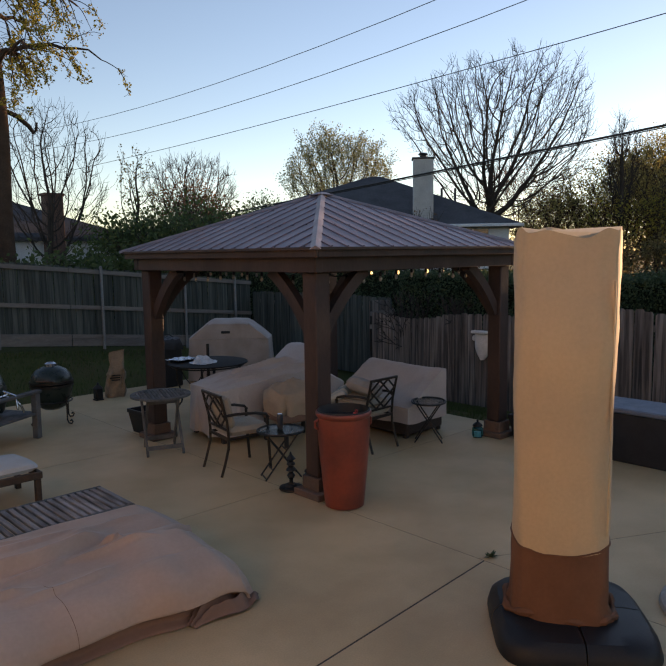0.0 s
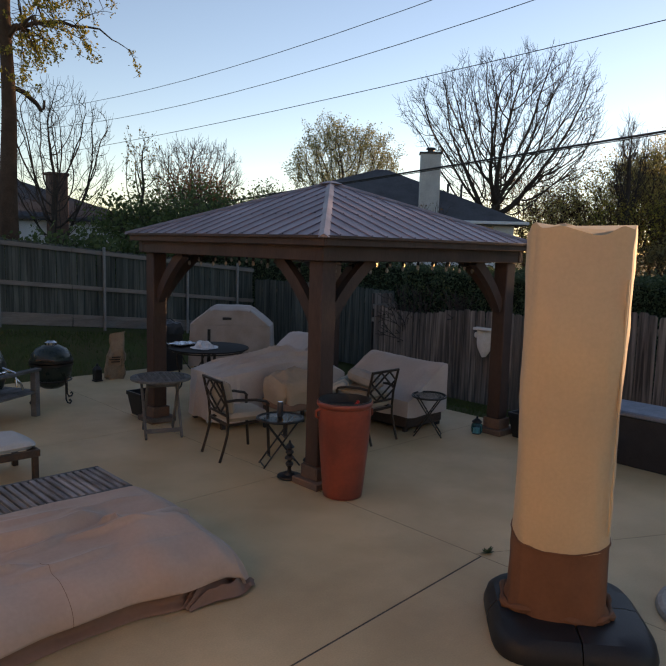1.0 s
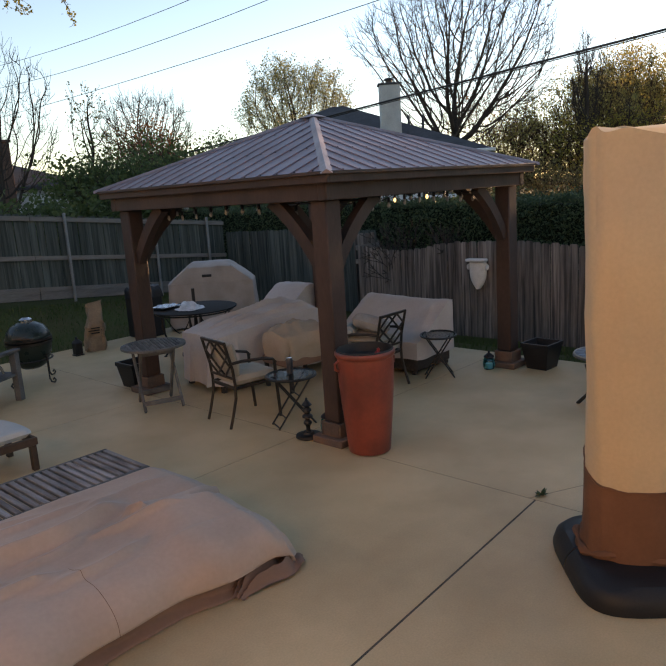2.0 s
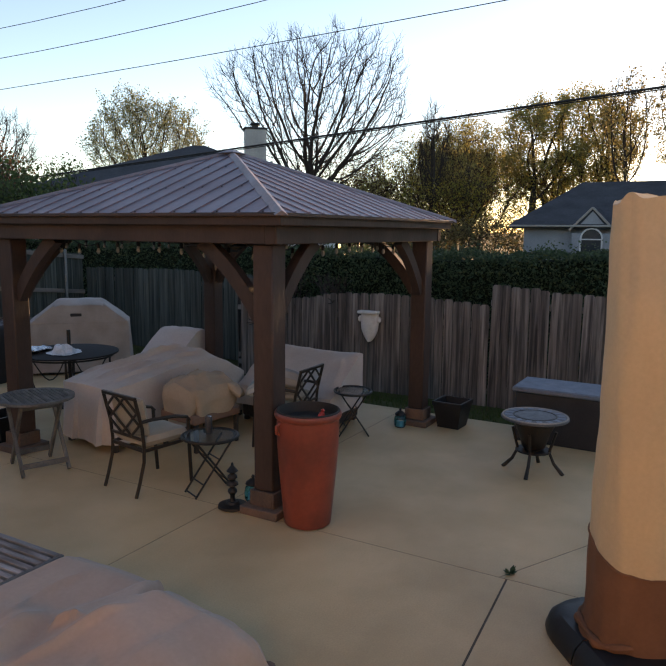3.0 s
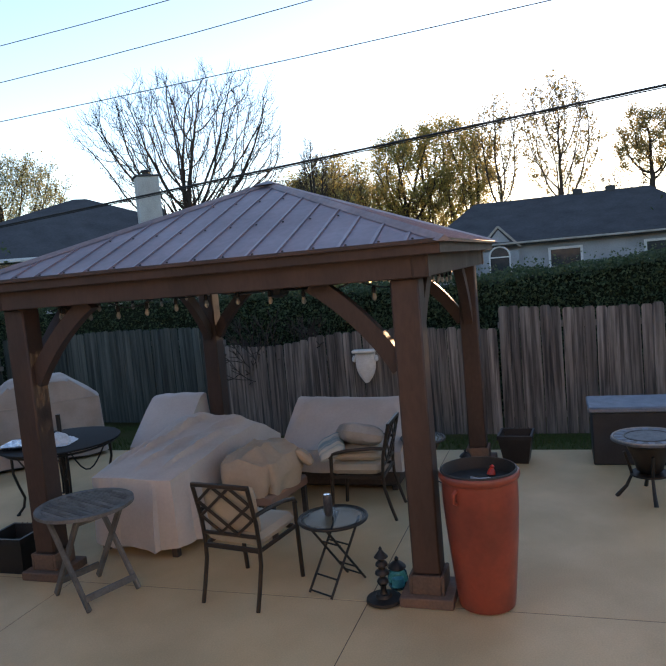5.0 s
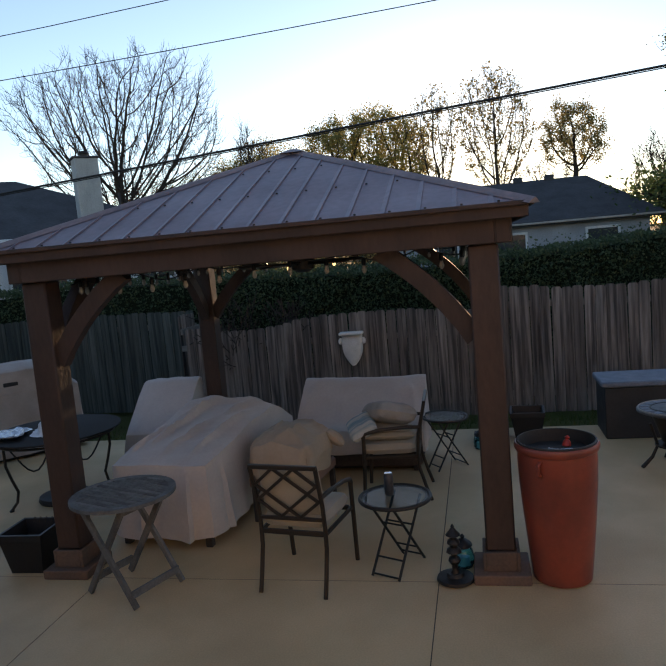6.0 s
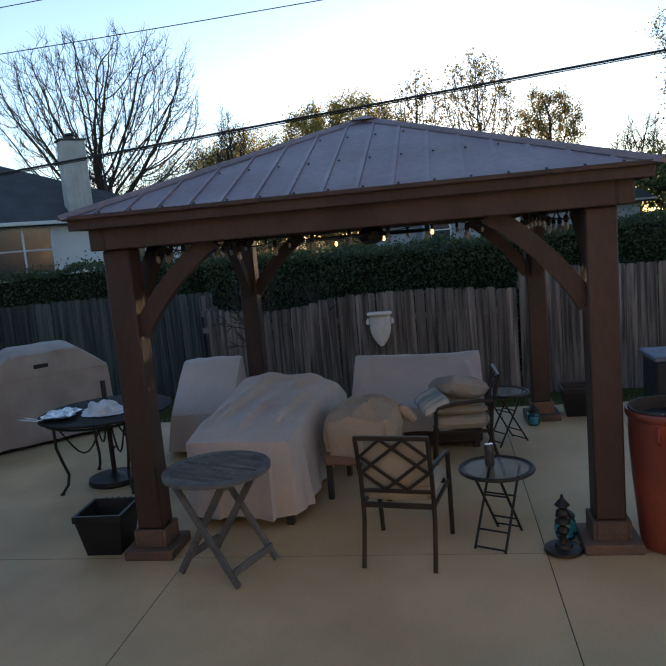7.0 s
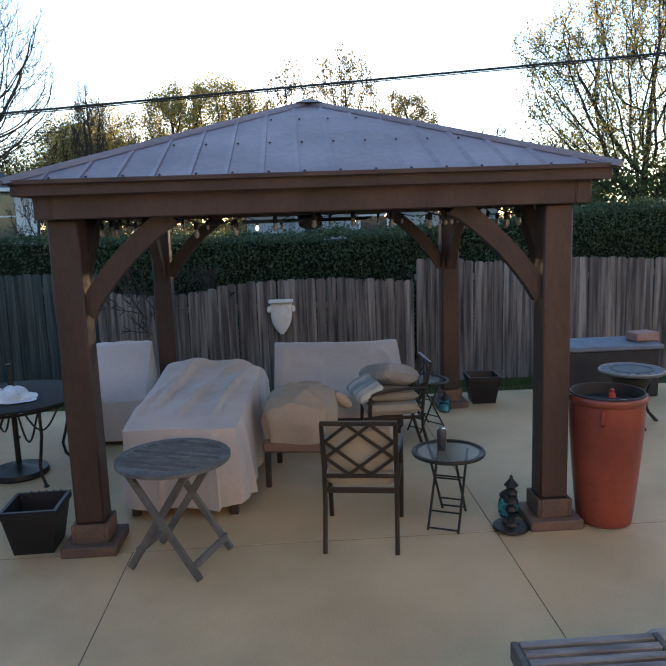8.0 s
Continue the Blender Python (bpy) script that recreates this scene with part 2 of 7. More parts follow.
# plants
BARK = material("grey_brown_bark", (0.065, 0.054, 0.048), 0.95, second=(0.045, 0.035, 0.03), scale=3, fine=25, bump=0.5, spec=0.1)
BARK_BROWN = material("brown_bark", (0.085, 0.055, 0.04), 0.95, scale=3, fine=25, bump=0.5, spec=0.1)
LEAF_YELLOW = leaf_material("yellow_leaves", (0.34, 0.27, 0.045), (0.14, 0.15, 0.04), 0.5)
LEAF_GOLD = leaf_material("yellow_green_leaves", (0.2, 0.19, 0.075), (0.36, 0.29, 0.09), 0.5)
LEAF_PALE = leaf_material("pale_spring_leaves", (0.17, 0.2, 0.12), (0.28, 0.29, 0.15), 0.35)
LEAF_OLIVE = leaf_material("olive_leaves", (0.18, 0.165, 0.075), (0.26, 0.205, 0.085), 0.5)
LEAF_GREEN = leaf_material("dark_green_leaves", (0.05, 0.085, 0.03), (0.09, 0.125, 0.045), 0.4)
LEAF_RUST = leaf_material("rust_leaves", (0.18, 0.1, 0.06), (0.12, 0.08, 0.05), 0.5)
LEAF_HEDGE = leaf_material("hedge_leaves", (0.032, 0.058, 0.03), (0.085, 0.125, 0.06), 0.3)
# near-black that stands for the shade between the hedge leaves
HEDGE_SHADE = material("hedge_inner_shade", (0.02, 0.028, 0.016), 1.0, scale=5, fine=30, bump=0.3, spec=0.05)
BLADE = leaf_material("grass_blades", (0.045, 0.085, 0.02), (0.075, 0.1, 0.03), 0.3)


# ---- mesh helpers ----
class Geo:
    """Collects vertices and faces for one mesh."""

    def __init__(self):
        self.v, self.f = [], []

    def add(self, verts, faces, m=None):
        k = len(self.v)
        self.v += [tuple(m @ Vector(p)) for p in verts] if m else [tuple(p) for p in verts]
        self.f += [tuple(i + k for i in q) for q in faces]
        return self

    def box(self, c, s, b=0.004, m=None):
        """A box with chamfered edges: centre, size, chamfer."""
        h = [max(x / 2, 1e-4) for x in s]
        b = min(b, *[x * 0.49 for x in h])
        verts, index = [], {}
        for sx in (-1, 1):
            for sy in (-1, 1):
                for sz in (-1, 1):
                    sg = (sx, sy, sz)
                    for a in range(3):
                        p = [c[i] + sg[i] * (h[i] if i == a else h[i] - b) for i in range(3)]
                        index[sg, a] = len(verts)
                        verts.append(p)
        faces = []
        for a in range(3):
            i, j = (a + 1) % 3, (a + 2) % 3
            for s1 in (-1, 1):
                loop = []
                for u, w in ((-1, -1), (1, -1), (1, 1), (-1, 1)):
                    g = [0, 0, 0]
                    g[a], g[i], g[j] = s1, u, w
                    loop.append(index[tuple(g), a])
                faces.append(loop if s1 > 0 else loop[::-1])
            for u in (-1, 1):
                for w in (-1, 1):
                    g0, g1 = [0, 0, 0], [0, 0, 0]
                    g0[a], g1[a] = -1, 1
                    g0[i] = g1[i] = u
                    g0[j] = g1[j] = w
                    q = [index[tuple(g0), i], index[tuple(g1), i], index[tuple(g1), j], index[tuple(g0), j]]
                    faces.append(q if u * w < 0 else q[::-1])
        for sx in (-1, 1):
            for sy in (-1, 1):
                for sz in (-1, 1):
                    q = [index[(sx, sy, sz), a] for a in range(3)]
                    faces.append(q if sx * sy * sz > 0 else q[::-1])
        return self.add(verts, faces, m)

    def beam(self, a, b, w, t, bevel=0.004, up=(0, 0, 1)):
        """A squared bar from a to b: w across, t along up."""
        a, b = Vector(a), Vector(b)
        d = b - a
        x = d.normalized()
        y = Vector(up).cross(x)
        if y.length < 1e-4:
            y = Vector((0, 1, 0)).cross(x)
        y.normalize()
        z = x.cross(y)
        m = Matrix((x, y, z)).transposed().to_4x4()
        m.translation = (a + b) / 2
        return self.box((0, 0, 0), (d.length, w, t), bevel, m)

    def tube(self, pts, r, n=8, cap=True):
        """A round bar along points; r a number or one for each point."""
        pts = [Vector(p) for p in pts]
        rs = r if isinstance(r, (list, tuple)) else [r] * len(pts)
        verts, faces = [], []
        side = None
        for i, p in enumerate(pts):
            d = (pts[min(i + 1, len(pts) - 1)] - pts[max(i - 1, 0)]).normalized()
            if side is None:
                side = d.orthogonal().normalized()
            side = (side - d * side.dot(d)).normalized()
            other = d.cross(side)
            for k in range(n):
                a = 2 * math.pi * k / n
                verts.append(p + (side * math.cos(a) + other * math.sin(a)) * rs[i])
        for i in range(len(pts) - 1):
            for k in range(n):
                faces.append((i * n + k, i * n + (k + 1) % n, (i + 1) * n + (k + 1) % n, (i + 1) * n + k))
        if cap:
            faces.append(tuple(range(n))[::-1])
            faces.append(tuple((len(pts) - 1) * n + k for k in range(n)))
        return self.add(verts, faces)

    def lathe(self, prof, n=32, c=(0, 0, 0), m=None):
        """A turned form: (radius, height) pairs from below to above."""
        verts, faces = [], []
        for r, z in prof:
            for k in range(n):
                a = 2 * math.pi * k / n
                verts.append((c[0] + r * math.cos(a), c[1] + r * math.sin(a), c[2] + z))
        for i in range(len(prof) - 1):
            for k in range(n):
                faces.append((i * n + k, i * n + (k + 1) % n, (i + 1) * n + (k + 1) % n, (i + 1) * n + k))
        faces.append(tuple(range(n))[::-1])
        faces.append(tuple((len(prof) - 1) * n + k for k in range(n)))
        return self.add(verts, faces, m)

    def ring(self, c, R, r, n=32, k=8):
        """A round bar bent to a level circle."""
        pts = [(c[0] + R * math.cos(2 * math.pi * i / n), c[1] + R * math.sin(2 * math.pi * i / n), c[2]) for i in range(n)]
        verts, faces = [], []
        for i in range(n):
            a = 2 * math.pi * i / n
            for j in range(k):
                b = 2 * math.pi * j / k
                q = R + r * math.cos(b)
                verts.append((c[0] + q * math.cos(a), c[1] + q * math.sin(a), c[2] + r * math.sin(b)))
        for i in range(n):
            for j in range(k):
                faces.append((i * k + j, ((i + 1) % n) * k + j, ((i + 1) % n) * k + (j + 1) % k, i * k + (j + 1) % k))
        return self.add(verts, faces)

    def mesh(self, name, mat, smooth=True, angle=38):
        me = bpy.data.meshes.new(name)
        me.from_pydata(self.v, [], self.f)
        me.materials.append(mat)
        if smooth:
            me.polygons.foreach_set("use_smooth", [True] * len(me.polygons))
            me.set_sharp_from_angle(angle=radians(angle))
        me.update()
        return me


def part(name, geo, mat, parent=None, label="", smooth=True, angle=38, m=None):
    """Links a Geo as one mesh object, under a thing or a part where one is given."""
    ob = new(name, geo.mesh(name, mat, smooth, angle) if isinstance(geo, Geo) else geo)
    if parent:
        ob.parent = parent
    if m is not None:
        ob.matrix_basis = m
    if label:
        tagged(ob, label)
    return ob


def thing(name, m, label, category, group="", kind=""):
    """An empty at a thing's base, which carries its parts."""
    ob = new(name)
    ob.empty_display_size = 0.1
    ob.matrix_basis = m
    return tagged(ob, label, category, group, kind)


def smoothstep(a, b, x):
    t = min(max((x - a) / (b - a), 0.0), 1.0)
    return t * t * (3 - 2 * t)


def cover_geo(hx, hy, top, base=0.03, nx=44, ny=44, skirt=10, flare=0.05, fold=0.018, folds=9, rough=0.012, corner=0.1, seed=0, hem=0.02, shoulder=0.05, crease_depth=0.5, pleats=(), grain=(1.6, 4.2)):
    """Cloth over furniture: half sizes, a top height over (-1..1, -1..1), and hanging sides with folds."""
    g = Geo()
    total_x, total_y = nx + 2 * skirt, ny + 2 * skirt
    verts = []
    L = 1.0
    for j in range(total_y + 1):
        for i in range(total_x + 1):
            u = -1 + 2 * (i - skirt) / nx
            v = -1 + 2 * (j - skirt) / ny
            du = max(0, skirt - i, i - skirt - nx) / skirt
            dv = max(0, skirt - j, j - skirt - ny) / skirt
            d = max(du, dv)
            uc, vc = min(max(u, -1), 1), min(max(v, -1), 1)
            if d > 0:
                # a corner column narrows to the corner as it hangs
                if du < d:
                    uc = uc if abs(u) <= 1 else math.copysign(1, u)
                if dv < d:
                    vc = vc if abs(v) <= 1 else math.copysign(1, v)
            h = top(uc, vc)
            edge = max(abs(uc), abs(vc))
            k = 1 - corner * (abs(uc) * abs(vc)) ** 5
            x, y = uc * hx * k, vc * hy * k
            z = h - shoulder * smoothstep(0.9, 1.0, edge) if d == 0 else (h - shoulder) * (1 - d) + base * d
            if d > 0:
                ang = math.atan2(vc * hy, uc * hx)
                run = (uc * hx - vc * hy) * 3.1 if abs(uc) > 0.999 or abs(vc) > 0.999 else 0
                wave = math.sin(run * folds * 0.8 + seed + 2.1 * noise.noise((x * 2, y * 2, seed)))
                out = flare * d + fold * wave * d ** 0.8
                for side, at, depth in pleats:
                    across = vc if side[0] == "x" else uc
                    here = (uc if side[0] == "x" else vc) * (1 if side[1] == "+" else -1)
                    if here > 0.999 and 0 <= across - at < 0.3:
                        out += depth * d ** 0.6 * (1 - (across - at) / 0.3) ** 2
                n = Vector((x / hx ** 2 * abs(uc) ** 3, y / hy ** 2 * abs(vc) ** 3, 0))
                if n.length > 1e-5:
                    n.normalize()
                    x, y = x + n.x * out, y + n.y * out
                z += hem * d * noise.noise((x * 3.1, y * 3.1, seed + 5))
            p = Vector((x * 2.6, y * 2.6, z * 2.6 + seed * 3.7))
            lines = 1 - abs(noise.noise((x * grain[0] + seed, y * grain[1] + 0.8 * math.sin(x * 1.7), z * 2.2 + seed)))
            lines2 = 1 - abs(noise.noise((x * grain[1] * 0.9 + y * 2.4, y * grain[0] - x * 1.3, z * 1.5 + seed * 2.3)))
            w = noise.noise(p) * 0.6 + 0.9 * lines ** 7 + 0.55 * lines2 ** 9 - 0.3
            crease = abs(noise.noise((x * 3.3 + seed, y * 1.6, z * 2.0)))
            z += rough * w * (1.4 if d == 0 else 0.3) - (rough * crease_depth * max(0, 0.16 - crease) / 0.16 if d == 0 else 0)
            x += rough * 0.8 * noise.noise((z * 5, y * 3, seed))
            y += rough * 0.8 * noise.noise((x * 3, z * 5, seed + 9))
            verts.append((x, y, max(z, 0.004)))
    W = total_x + 1
    faces = []
    for j in range(total_y):
        for i in range(total_x):
            du = skirt > i or i >= skirt + nx
            dv = skirt > j or j >= skirt + ny
            faces.append((j * W + i, j * W + i + 1, (j + 1) * W + i + 1, (j + 1) * W + i))
    return g.add(verts, faces)


def profile(*knots):
    """Height along straight runs between knots, the bends slightly eased."""
    def line(u):
        for (a, za), (b, zb) in zip(knots, knots[1:]):
            if u <= b:
                return za + (zb - za) * max(u - a, 0.0) / (b - a)
        return knots[-1][1]
    return lambda u: 0.25 * line(u - 0.05) + 0.5 * line(u) + 0.25 * line(u + 0.05)


def pillow_geo(sx, sy, sz, n=18, seed=0, puff=2.6):
    """A soft pad with rounded rim."""
    g = Geo()
    verts, faces = [], []
    for side in (1, -1):
        for j in range(n + 1):
            for i in range(n + 1):
                u, v = -1 + 2 * i / n, -1 + 2 * j / n
                k = (1 - abs(u) ** puff) * (1 - abs(v) ** puff)
                z = sz * 0.5 * max(k, 0) ** 0.38
                w = 1 - 0.05 * (abs(u * v)) ** 3
                verts.append((u * sx / 2 * w, v * sy / 2 * w, side * z * (1 + 0.15 * noise.noise((u * 2, v * 2, seed))) + sz / 2))
        o = 0 if side > 0 else (n + 1) ** 2
        for j in range(n):
            for i in range(n):
                q = (o + j * (n + 1) + i, o + j * (n + 1) + i + 1, o + (j + 1) * (n + 1) + i + 1, o + (j + 1) * (n + 1) + i)
                faces.append(q if side > 0 else q[::-1])
    return g.add(verts, faces)


# ---- ground, patio, fences ----
def ground_z(x, y):
    """Lawn height: rises to the side fence, falls to the back fence."""
    back = smoothstep(8.6, 10.3, x)
    side = smoothstep(12.1, 15.0, y)
    z = -0.06 + (0.28 + 0.3 * smoothstep(8.5, 4.0, x)) * side * (1 - 0.75 * back) - 0.29 * back * (1 - 0.6 * side)
    far = smoothstep(16, 40, math.hypot(x - 4, y - 6))
    return z * (1 - far) - 0.15 * far


def build_ground():
    g = Geo()
    xs = [-1500, -300, -80, -30, -12] + [i * 0.6 - 6 for i in range(44)] + [24, 32, 45, 80, 300, 1500]
    ys = [-1500, -300, -80, -30, -14] + [i * 0.6 - 8 for i in range(50)] + [26, 34, 48, 90, 300, 1500]
    for y in ys:
        for x in xs:
            under = -0.12 if -7.4 < x < 8.2 and -7.4 < y < 11.8 else 0
            g.v.append((x, y, ground_z(x, y) + under + 0.015 * noise.noise((x, y, 0))))
    w = len(xs)
    g.f = [(j * w + i, j * w + i + 1, (j + 1) * w + i + 1, (j + 1) * w + i) for j in range(len(ys) - 1) for i in range(w - 1)]
    ob = part("ground", g, GRASS_SOIL)
    tagged(ob, "short patchy lawn and soil around the patio", "ground", kind="structure")


def slab_geo(pts, z=0.0, thick=0.12, edge=0.0015):
    """A concrete slab from a flat outline, with its upper edge rounded off."""
    n = len(pts)
    cx, cy = sum(p[0] for p in pts) / n, sum(p[1] for p in pts) / n
    g = Geo()
    v = []
    for k, zz in ((0.0, z - thick), (0.0, z - edge), (edge, z)):
        for x, y in pts:
            d = Vector((cx - x, cy - y))
            d.normalize()
            v.append((x + d.x * k * 1.4, y + d.y * k * 1.4, zz))
    f = [tuple(range(2 * n, 3 * n))]
    for a in (0, 1):
        for i in range(n):
            f.append((a * n + i, a * n + (i + 1) % n, (a + 1) * n + (i + 1) % n, (a + 1) * n + i))
    return g.add(v, f)


def build_patio():
    patio = thing("patio", pose(0, 0, 0), "tan concrete patio with control joints", "patio", kind="structure")
    q = 0.0032
    xj, left, right, far, near = 4.62, 12.0, -7.0, 8.4, -7.0
    rows_y = [right, 3.3, 5.8, 8.26, left]
    for a, b in zip(rows_y, rows_y[1:]):
        sa, sb = (0.63 if a == 3.3 else 0), (0.63 if b == 3.3 else 0)
        ea, eb = (0.06 if a == 3.3 else 0), (0.06 if b == 3.3 else 0)
        part("concrete_slab", slab_geo([(near, a + q * (2.2 if sa else 1) - sa), (xj - q, a + q * (2.2 if sa else 1) + ea), (xj - q, b - q * (2.2 if sb else 1) + eb), (near, b - q * (2.2 if sb else 1) - sb)]), CONCRETE, patio, smooth=False)
    part("concrete_slab", slab_geo([(xj + q, 5.8 + q), (far, 5.8 + q), (far, left), (xj + q, left)]), CONCRETE, patio, smooth=False)
    part("concrete_slab", slab_geo([(xj + q, 3.41 + q), (6.12, 2.62 + q), (far, 1.4 + q), (far, 5.8 - q), (xj + q, 5.8 - q)]), CONCRETE, patio, smooth=False)
    part("concrete_slab", slab_geo([(xj + q, right), (far, right), (far, 1.4 - q), (6.12, 2.62 - q), (xj + q, 3.41 - q)]), CONCRETE, patio, smooth=False)
    filler = Geo().box((0.7, 2.5, -0.017), (15.3, 18.9, 0.03), 0.0)
    part("joint_filler", filler, JOINT, patio, "dark caulk in the joints")


def picket_mesh(w, h, t, mat, dog=0.03):
    """A fence board with clipped top corners."""
    g = Geo()
    a = w / 2
    out = [(-a, 0), (a, 0), (a, h - dog), (a - dog * 0.8, h), (-a + dog * 0.8, h), (-a, h - dog)]
    v = [(x, -t / 2, z) for x, z in out] + [(x, t / 2, z) for x, z in out]
    f = [tuple(range(6)), tuple(range(11, 5, -1))] + [(i, i + 6, (i + 1) % 6 + 6, (i + 1) % 6) for i in range(6)]
    return g.add(v, f).mesh("picket", mat, smooth=False)


def fence_run(name, label, start, end, top, bottom, mat, step=0.146, seed=1, rails=(), rail_side=1, posts=(), post_geo=None):
    """Boards from start to end; top and bottom are heights along the run."""
    rnd = random.Random(seed)
    a, b = Vector((*start, 0)), Vector((*end, 0))
    d = (b - a)
    length = d.length
    ang = math.degrees(math.atan2(d.y, d.x))
    fence = thing(name, pose(a.x, a.y, 0, 0, 0, ang), label, "fence", kind="")
    bank = {}
    count = int(length / step)
    for i in range(count):
        s = (i + 0.5) * step
        lo, hi = bottom(s), top(s) + rnd.uniform(-0.012, 0.012)
        h = round(hi - lo, 2)
        if h not in bank:
            bank[h] = picket_mesh(step - 0.006, h, 0.018, mat)
        part("picket", bank[h], mat, fence, m=pose(s, rnd.uniform(-0.005, 0.005), lo, rnd.uniform(-0.6, 0.6), rnd.uniform(-0.5, 0.5), rnd.uniform(-1.5, 1.5)))
    for z in rails:
        n = max(1, int(length / 2.4))
        for k in range(n):
            s0, s1 = length * k / n + 0.004, length * (k + 1) / n - 0.004
            z0, z1 = bottom(s0) + (top(s0) - bottom(s0)) * z, bottom(s1) + (top(s1) - bottom(s1)) * z
            part("rail", Geo().beam((s0, rail_side * 0.033, z0), (s1, rail_side * 0.033, z1), 0.04, 0.09), FENCE_RAIL, fence)
    for s in posts:
        g = Geo().tube([(s, rail_side * 0.085, bottom(s) - 0.05), (s, rail_side * 0.085, top(s) + 0.02)], 0.032, 12)
        g.lathe([(0.034, 0), (0.036, 0.01), (0.03, 0.03), (0.008, 0.04)], 12, (s, rail_side * 0.085, top(s) + 0.02))
        part("post", g, POST_STEEL, fence, "galvanised steel post")
    return fence


def build_fences():
    wave = lambda y: 1.24 + 0.06 * math.sin((y - 5.4) * 1.15 - 0.3) - 0.08 * smoothstep(7.9, 8.7, y) + 0.1 * smoothstep(8.9, 9.9, y)
    fence_run("back_fence", "weathered grey cedar picket fence with a wavy worn top", (10.46, 5.33), (10.46, 10.1), lambda s: wave(5.33 + s), lambda s: -0.36, FENCE_GREY, seed=3, rails=(0.15, 0.8), rail_side=-1)
    fence_run("tall_back_fence", "taller weathered cedar picket fence with clipped tops", (10.44, -9.0), (10.44, 5.32), lambda s: 1.47 + 0.04 * math.sin(s * 0.9 + 1.0) + 0.03 * math.sin(s * 2.3), lambda s: -0.34, FENCE_GREY, seed=5, rails=(0.15, 0.85), rail_side=-1)
    fence_run("fence_return", "short grey board fence return", (10.5, 10.12), (11.22, 10.12), lambda s: 1.42, lambda s: -0.36, FENCE_GREY, seed=7, rails=(0.2, 0.85), rail_side=-1)
    # corner and side boards take the fence colour with shade painted in
    fence_run("corner_back_fence", "weathered board fence at the yard's corner, its shade put into the colour", (11.22, 10.14), (11.22, 15.0), lambda s: 1.44 + 0.03 * math.sin(s * 0.7), lambda s: -0.3 + 0.08 * s / 4.8, FENCE_SHADED, seed=9, rails=(0.2, 0.85), rail_side=-1)
    left_top = lambda s: 1.73 + 0.095 * min(s, 7.0) + 0.02 * max(s - 7.0, 0.0)
    left_low = lambda s: left_top(s) - 1.72
    fence_run("side_fence", "tall grey board fence seen from its rail side with steel posts", (11.2, 15.06), (-8.0, 15.06), left_top, left_low, FENCE_SHADED, seed=11, rails=(0.13, 0.5, 0.955), rail_side=1, posts=(0.54, 2.0, 4.1, 6.3, 7.95, 9.9, 11.85, 13.8))
    fence = bpy.data.objects["side_fence"]
    for k in range(8):
        a, b = 2.4 * k + 0.01, 2.4 * k + 2.39
        part("kickboard", Geo().beam((a, 0.03, left_low(a) + 0.1), (b, 0.03, left_low(b) + 0.1), 0.03, 0.17, 0.004), FENCE_RAIL, fence)


build_ground()
build_patio()
build_fences()
# plain unseen wall, added behind the camera to bounce warm light onto the patio
tagged(part("bounce_wall", Geo().box((-3.2, 3.0, 2.4), (0.3, 40.0, 5.2), 0.02), BOUNCE_CREAM), "plain cream wall added out of view to bounce warm light onto the patio", "wall", kind="structure")

# round stone pad with a pale coping beside the umbrella
pad = thing("stone_pad", pose(5.12, 1.68, 0), "round grey stone pad with a pale raised coping", "pad", kind="structure")
part("pad_top", Geo().lathe([(0.44, 0.0), (0.44, 0.012)], 48), GREY_COVER_LID, pad)
part("coping", Geo().ring((0, 0, 0.008), 0.485, 0.04, 48, 8), COPING, pad)


# ---- gazebo ----
GX0, GX1, GY0, GY1 = 4.50, 8.08, 5.11, 8.77
GZ, GAP = 2.43, Vector((6.27, 6.93, 3.12))
PX, PY = (4.75, 7.88), (5.385, 8.535)


